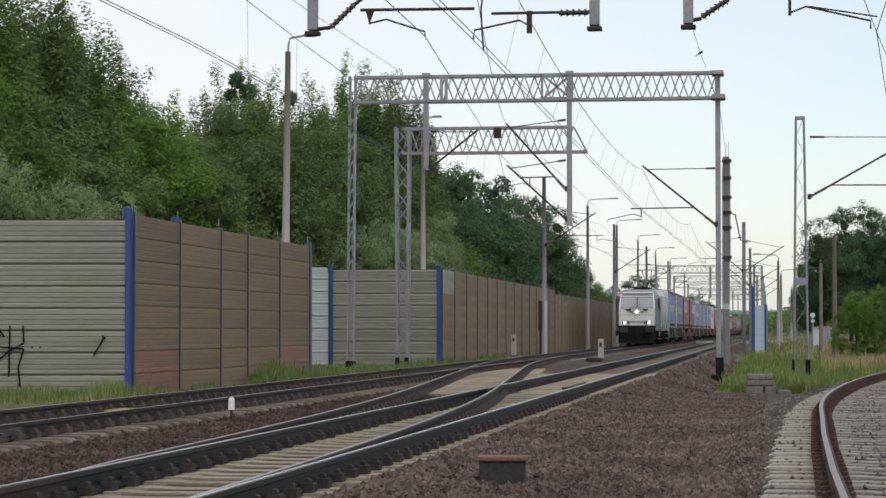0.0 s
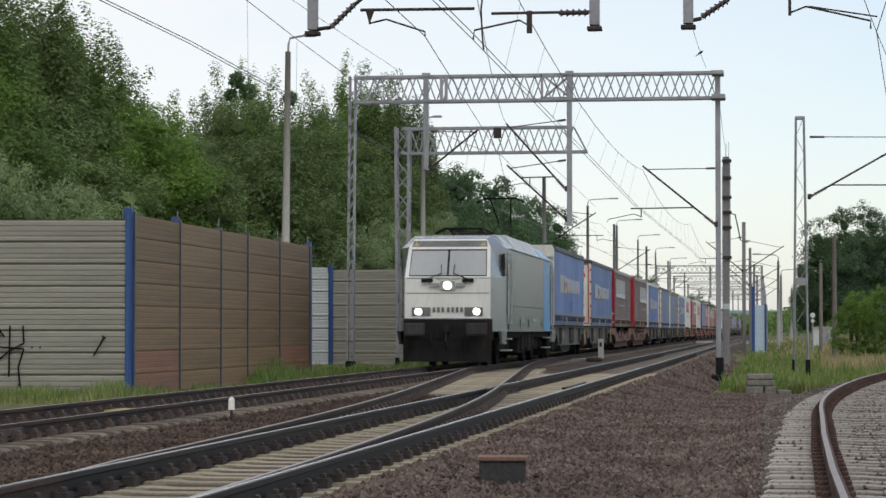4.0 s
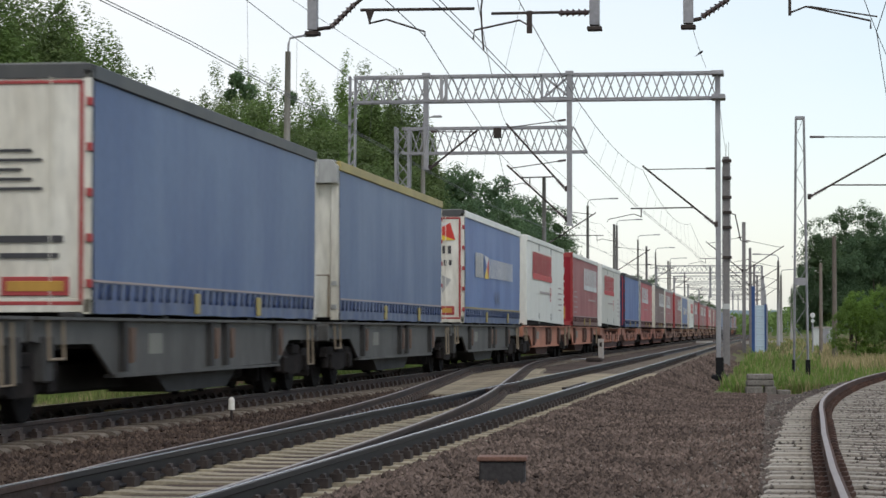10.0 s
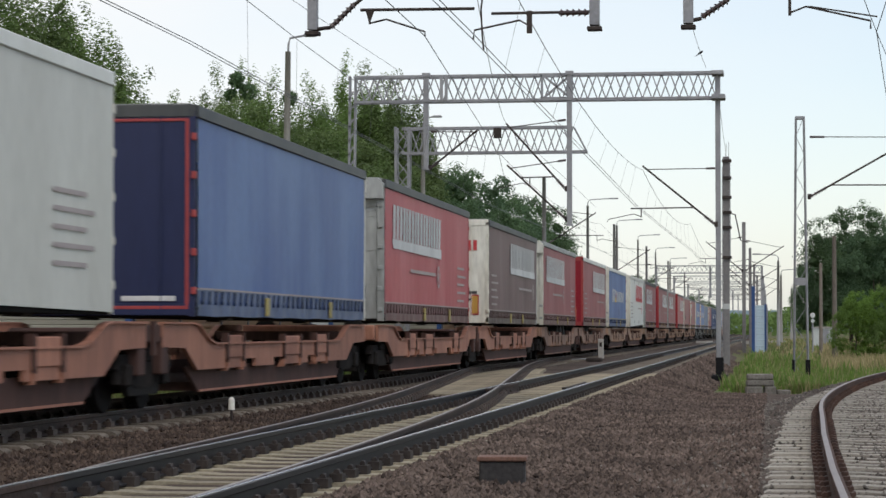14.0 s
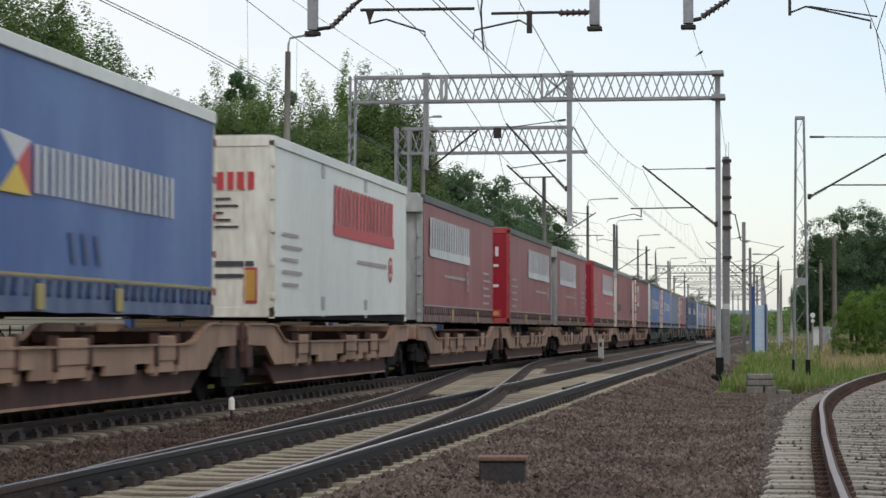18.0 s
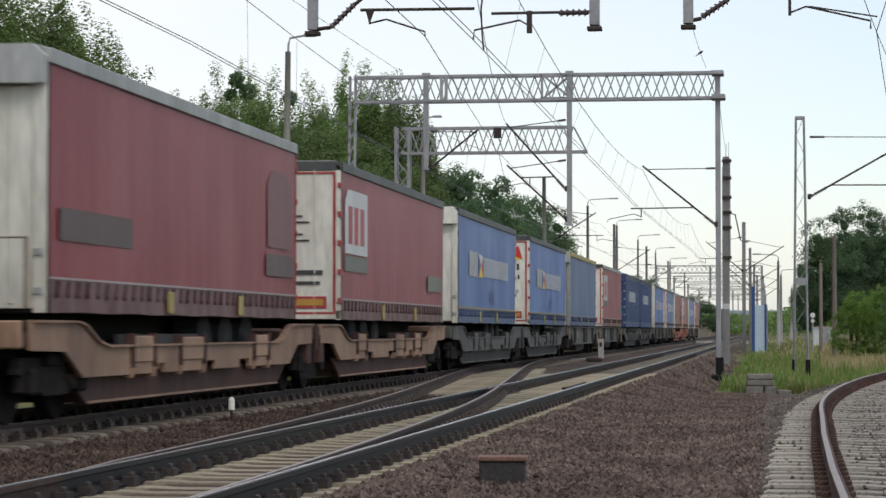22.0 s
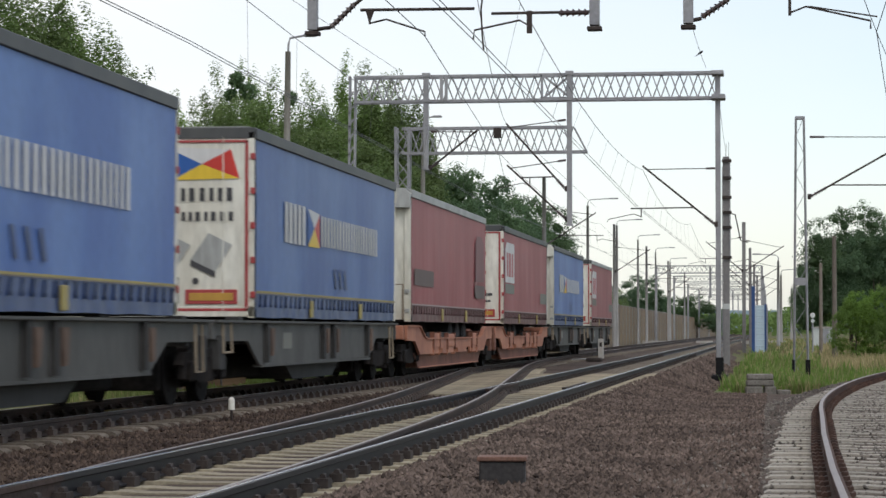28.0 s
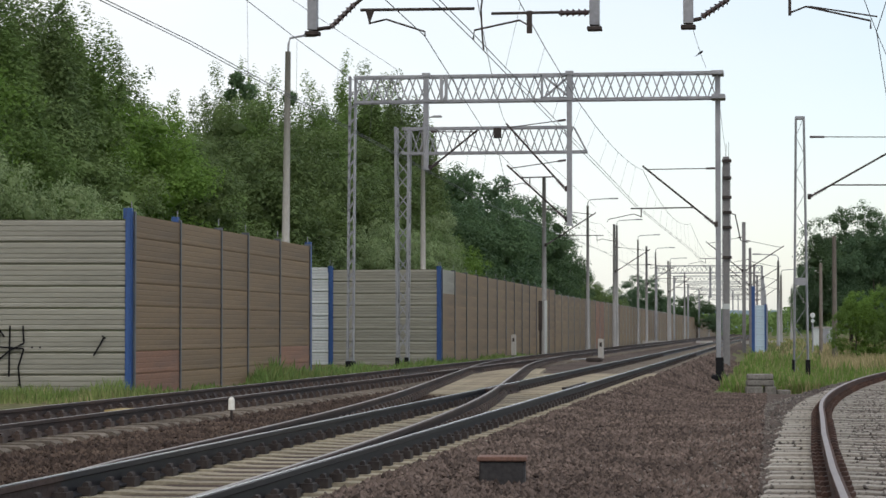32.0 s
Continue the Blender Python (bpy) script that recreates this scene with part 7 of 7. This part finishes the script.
# -- the locomotive
def locomotive(u):
    t = running(thing("locomotive", "silver-grey electric locomotive with a blue stripe and lit headlights", "locomotive"), u)
    L = 17.75

    def ring(y, lean, hw, ht, wide):
        return [(-hw, y, .98), (-hw * 1.01, y + lean * .05, 2.5), (-ht, y + lean * .62, 3.36), (-wide, y + lean, 3.62)]

    def section(y):
        return [(-1.49, y, .98), (-1.49, y, 2.5), (-1.49, y, 3.36), (-1.12, y, 3.70)]

    st = [ring(0, .75, 1.22, 1.16, 1.02), [(p[0], p[1], p[2]) for p in section(1.3)], section(L - 1.3), ring(L, -.75, 1.22, 1.16, 1.02)]
    full = [r + [(-p[0], p[1], p[2]) for p in reversed(r)] for r in st]
    mb = MB()
    n = 8
    for r in full:
        mb.v += r
    for i in range(3):
        mb.f += [(i * n + j, i * n + (j + 1) % n, (i + 1) * n + (j + 1) % n, (i + 1) * n + j) for j in range(n)]
    mb.f += [(0, 1, 6, 7), (1, 2, 5, 6), (2, 3, 4, 5)]
    o = 3 * n
    mb.f += [(o, o + 1, o + 6, o + 7), (o + 1, o + 2, o + 5, o + 6), (o + 2, o + 3, o + 4, o + 5)]
    part("body", mb, P_SILVER, t)
    part("roof_edge", MB().box(-1.515, -1.47, 2.4, L - 2.4, 3.35, 3.375).box(1.47, 1.515, 2.4, L - 2.4, 3.35, 3.375), P_GREYD, t)
    for a, b in ((4.6, 7.9), (8.1, 12.2)):
        part("roof_hatch", MB().prism([(-1.42, 3.42), (1.42, 3.42), (1.1, 3.86), (-1.1, 3.86)], a, b, "y"), P_ROOF, t)
    part("roof_hatch", MB().prism([(-1.42, 3.42), (1.42, 3.42), (1.12, 3.74), (-1.12, 3.74)], 2.0, 4.5, "y"), P_SILVER, t)
    part("roof_hatch", MB().prism([(-1.42, 3.42), (1.42, 3.42), (1.12, 3.74), (-1.12, 3.74)], 12.3, L - 2.0, "y"), P_SILVER, t)
    # front: white face, windscreen, bands, lights
    for y, s in ((0.0, 1), (L, -1)):
        def face(name, pts, m, d=.012, label=""):
            return part(name, MB().add([(x, y + s * (dy - d), z) for x, dy, z in pts], [tuple(range(len(pts)))]), m, t, label)

        def dy(z):
            return .0375 * (z - .98) / 1.52 if z < 2.5 else .0375 + (z - 2.5) / .86 * (.465 - .0375) if z < 3.36 else .465 + (z - 3.36) / .26 * .285

        def q(x0, x1, z0, z1, f0=1.0, f1=1.0):
            return [(x0 * f0, dy(z0), z0), (x1 * f0, dy(z0), z0), (x1 * f1, dy(z1), z1), (x0 * f1, dy(z1), z1)]
        face("front_panel", q(-1.21, 1.21, 1.36, 2.5, 1, 1), P_WHITE, .004)
        face("front_panel", q(-1.21, 1.21, 2.5, 3.36, 1, .955), P_WHITE, .004)
        face("front_panel", q(-1.155, 1.155, 3.36, 3.6, 1, .89), P_WHITE, .004)
        face("windscreen", q(-1.08, -.03, 2.56, 3.26, 1.0, .97), P_GLASS, .014, "raked dark windscreen")
        face("windscreen", q(.03, 1.08, 2.56, 3.26, 1.0, .97), P_GLASS, .014)
        face("windscreen_surround", q(-1.10, 1.10, 2.53, 3.30, 1.0, .97), P_DARK, .008)
        face("destination_band", q(-1.1, 1.1, 3.37, 3.55, .98, .95), P_BOXG, .012)
        for x in (-.95, .95):
            face("warning_triangle", [(x - .09, dy(3.4), 3.4), (x + .09, dy(3.4), 3.4), (x, dy(3.52), 3.52)], P_YELLOW, .02)
        face("panel_gap", q(-1.18, 1.18, 2.05, 2.065), P_DARK, .012)
        face("panel_gap", q(-1.18, 1.18, 2.47, 2.485), P_DARK, .012)
        for k in range(7):
            nb = MB()
            x = -.42 + k * .125 + (.03 if k > 2 else 0)
            nb.add([(x, y - s * .012, 1.52), (x + .075, y - s * .012, 1.52), (x + .075, y - s * .012, 1.66), (x, y - s * .012, 1.66)], [(0, 1, 2, 3)])
            part("number_bar", nb, P_BOXG, t)
        for x in (-1, 1):
            lens = P_LAMP if s > 0 else P_GLASS
            hb = part("headlight", MB().box(min(x * .48, x * 1.0), max(x * .48, x * 1.0), min(y - s * .02, y + s * .02), max(y - s * .02, y + s * .02), 1.42, 1.66, .008), P_BOXG, t)
            part("lens", MB().tube((x * .82, y - s * .05, 1.54), (x * .82, y + s * .01, 1.54), .095, 18), lens, hb, "glowing round headlight")
        hb = part("top_light", MB().box(-.2, .2, min(y - s * .03, y + s * .02), max(y - s * .03, y + s * .02), 2.14, 2.4, .01).box(-.5, -.24, y - .05, y + .05, 2.24, 2.34).box(.24, .5, y - .05, y + .05, 2.24, 2.34), P_GREYE, t)
        part("lens", MB().tube((0, y - s * .06, 2.27), (0, y, 2.27), .11, 18), P_LAMP if s > 0 else P_GLASS, hb, "glowing round top light")
        for x in (-.16, .16):
            part("wiper", MB().run([(x * 3.4, y - s * .06, 2.46), (x, y + s * .03, 2.62), (x * 1.2, y + s * .12, 2.86)], .014), P_DARK, t)
            part("wiper_base", MB().box(min(x * 2.6, x * 4.6), max(x * 2.6, x * 4.6), y - s * .02 - .03, y - s * .02 + .03, 2.36, 2.46, .01), P_DARK, t)
        part("hand_rail", MB().run([(-.3, y - s * .03, 2.44), (-.3, y - s * .07, 2.44), (.3, y - s * .07, 2.44), (.3, y - s * .03, 2.44)], .012), P_GREYE, t)
        # buffer beam, buffers, plough
        part("buffer_beam", MB().box(-1.25, 1.25, min(y, y + s * .5), max(y, y + s * .5), .72, 1.355, .03), P_DARK, t)
        for x in (-.875, .875):
            bf = part("buffer", MB().tube((x, y + s * .05, 1.05), (x, y - s * .42, 1.05), .12, 14), P_DARK, t)
            part("buffer_plate", MB().box(x - .3, x + .3, min(y - s * .42, y - s * .48), max(y - s * .42, y - s * .48), .87, 1.23, .04), P_GREYD, bf)
        part("coupling", MB().box(-.08, .08, min(y, y - s * .35), max(y, y - s * .35), .95, 1.15, .02).run([(0, y - s * .3, 1.0), (0, y - s * .42, .7), (.02, y - s * .25, .5)], .035), P_DARK, t)
        part("plough", MB().prism([(-1.25, y - s * .05), (1.25, y - s * .05), (1.15, y + s * .35), (-1.15, y + s * .35)], .14, .74, "z"), P_DARK, t)
        part("hose", MB().run([(.45, y - s * .06, .95), (.47, y - s * .2, .7), (.4, y - s * .12, .5)], .025).run([(-.45, y - s * .06, .95), (-.47, y - s * .2, .7), (-.4, y - s * .12, .5)], .025), P_DARK, t)
        for x in (-1, 1):
            part("side_skirt", MB().prism([(y + s * .25, 1.0), (y + s * 1.75, 1.0), (y + s * 1.7, .62), (y + s * .7, .62)], x * 1.40, x * 1.475), P_SILVER, t)
            part("step", MB().box(min(x * 1.2, x * 1.5), max(x * 1.2, x * 1.5), min(y + s * 2.5, y + s * 3.0), max(y + s * 2.5, y + s * 3.0), .42, .46).box(min(x * 1.25, x * 1.5), max(x * 1.25, x * 1.5), min(y + s * 2.5, y + s * 3.0), max(y + s * 2.5, y + s * 3.0), .75, .79), P_GREYE, t)
    for x in (-1, 1):
        for a, b in ((1.75, 2.45), (L - 2.5, L - 1.8)):
            d = part("cab_door", MB().box(min(x * 1.48, x * 1.497), max(x * 1.48, x * 1.497), a, b, 1.3, 3.2, .003), P_SILVER, t)
            part("door_gap", MB().box(min(x * 1.485, x * 1.5), max(x * 1.485, x * 1.5), a - .02, a, 1.25, 3.25).box(min(x * 1.485, x * 1.5), max(x * 1.485, x * 1.5), b, b + .02, 1.25, 3.25), P_DARK, d)
            part("hand_rail", MB().tube((x * 1.53, a - .12, 1.2), (x * 1.53, a - .12, 2.9), .018, 6).tube((x * 1.53, b + .12, 1.2), (x * 1.53, b + .12, 3.15), .018, 6), P_GREYE, d)
            part("foothold", MB().box(min(x * 1.47, x * 1.502), max(x * 1.47, x * 1.502), a + .12, b - .25, 1.05, 1.3), P_DARK, d)
        for a, b in ((1.0, 1.24), (L - 1.0, L - 1.24)):
            wa, wb = (x * (1.22 + .27 * min(q, L - q) / 1.3 + .012) for q in (a, b))
            part("side_window", MB().add([(wa, a, 2.55), (wb, b, 2.55), (wb, b, 3.2), (wa * .992, a, 3.17)], [(0, 1, 2, 3)]), P_DARK, t, "narrow dark cab side window")
        part("blue_stripe", MB().add([(x * 1.494, 12.95, .985), (x * 1.494, 15.1, .985), (x * 1.494, 15.1, 3.33), (x * 1.494, 12.95, 3.33)], [(0, 1, 2, 3)]), P_SKY, t, "broad sky-blue stripe")
        part("blue_stripe", MB().add([(x * 1.425, 12.95, 3.425), (x * 1.425, 15.1, 3.425), (x * 1.13, 15.1, 3.745), (x * 1.13, 12.95, 3.745)], [(0, 1, 2, 3)]), P_SKY, t)
        for y in (5.2, 7.7, 12.0):
            part("jack_plate", MB().box(min(x * 1.48, x * 1.5), max(x * 1.48, x * 1.5), y, y + .16, 1.12, 1.36), P_DARK, t)
        for a, b, zl, zh in ((6.2, 6.5, 1.25, 1.42), (9.2, 10.4, 1.28, 1.38)):
            part("small_mark", MB().box(min(x * 1.485, x * 1.496), max(x * 1.485, x * 1.496), a, b, zl, zh), P_GREYE, t, "plain grey bar")
    part("underframe", MB().box(-1.35, 1.35, 1.0, L - 1.0, .8, 1.0).box(-1.3, 1.3, 6.6, 8.4, .32, .85, .04).box(-1.25, 1.25, 9.0, 10.6, .35, .85, .04), P_DARK, t)
    for x in (-1, 1):
        for a, b, z0, z1 in ((6.9, 7.6, .42, .9), (7.9, 8.5, .5, .92), (8.8, 9.9, .38, .95), (10.2, 10.7, .52, .9)):
            part("battery_box", MB().box(min(x * 1.05, x * 1.38), max(x * 1.05, x * 1.38), a, b, z0, z1, .02), P_DARK, t)
        part("side_seam", MB().box(min(x * 1.485, x * 1.4965), max(x * 1.485, x * 1.4965), 2.6, 12.9, 1.72, 1.735), P_GREYD, t)
    for y in (3.75, L - 3.75):
        bogie(t, y, True)
    # front pantograph folded, rear one raised to the wire
    pf = part("pantograph", MB().run([(-.5, 5.9, 3.85), (-.45, 3.9, 3.98), (-.3, 5.6, 4.04)], .035).run([(.5, 5.9, 3.85), (.45, 3.9, 3.98), (.3, 5.6, 4.04)], .035).box(-.6, .6, 5.2, 6.0, 3.72, 3.86), P_DARK, t, "folded dark pantograph")
    pr = part("pantograph", MB().run([(-.4, 12.7, 3.9), (-.2, 14.6, 4.65), (-.35, 13.3, 5.4)], .028).run([(.4, 12.7, 3.9), (.2, 14.6, 4.65), (.35, 13.3, 5.4)], .028).tube((0, 12.6, 3.9), (0, 14.6, 4.5), .03).box(-.6, .6, 12.3, 13.3, 3.76, 3.92), P_DARK, t, "raised dark pantograph")
    for holder, ys, z, w in ((pf, (3.5, 3.9), 4.02, .85), (pr, (13.2, 13.5), 5.44, .8)):
        for y in ys:
            part("contact_strip", MB().run([(-w, y, z - .14), (-w * .65, y, z), (w * .65, y, z), (w, y, z - .14)], .026), P_DARK, holder)
    for y in (4.7, 5.4, 12.5, 13.2):
        part("roof_insulator", MB().tube((.4, y, 3.7), (.4, y, 3.92), .07, 10).tube((-.4, y, 3.7), (-.4, y, 3.92), .07, 10), M_INSUL, t)
    part("roof_cables", MB().run([(.2, 5.6, 4.0), (.2, 8, 4.05), (.15, 12.2, 4.02)], .03).box(-.5, .5, 6.0, 6.8, 3.86, 4.0, .03), P_DARK, t)


locomotive(162.35)


def motions():
    for ob, u in RUNNING:
        walk(ob, [(t, pose(XA, u - SPEED * d, 0)) for t, d in ROWS])


motions()
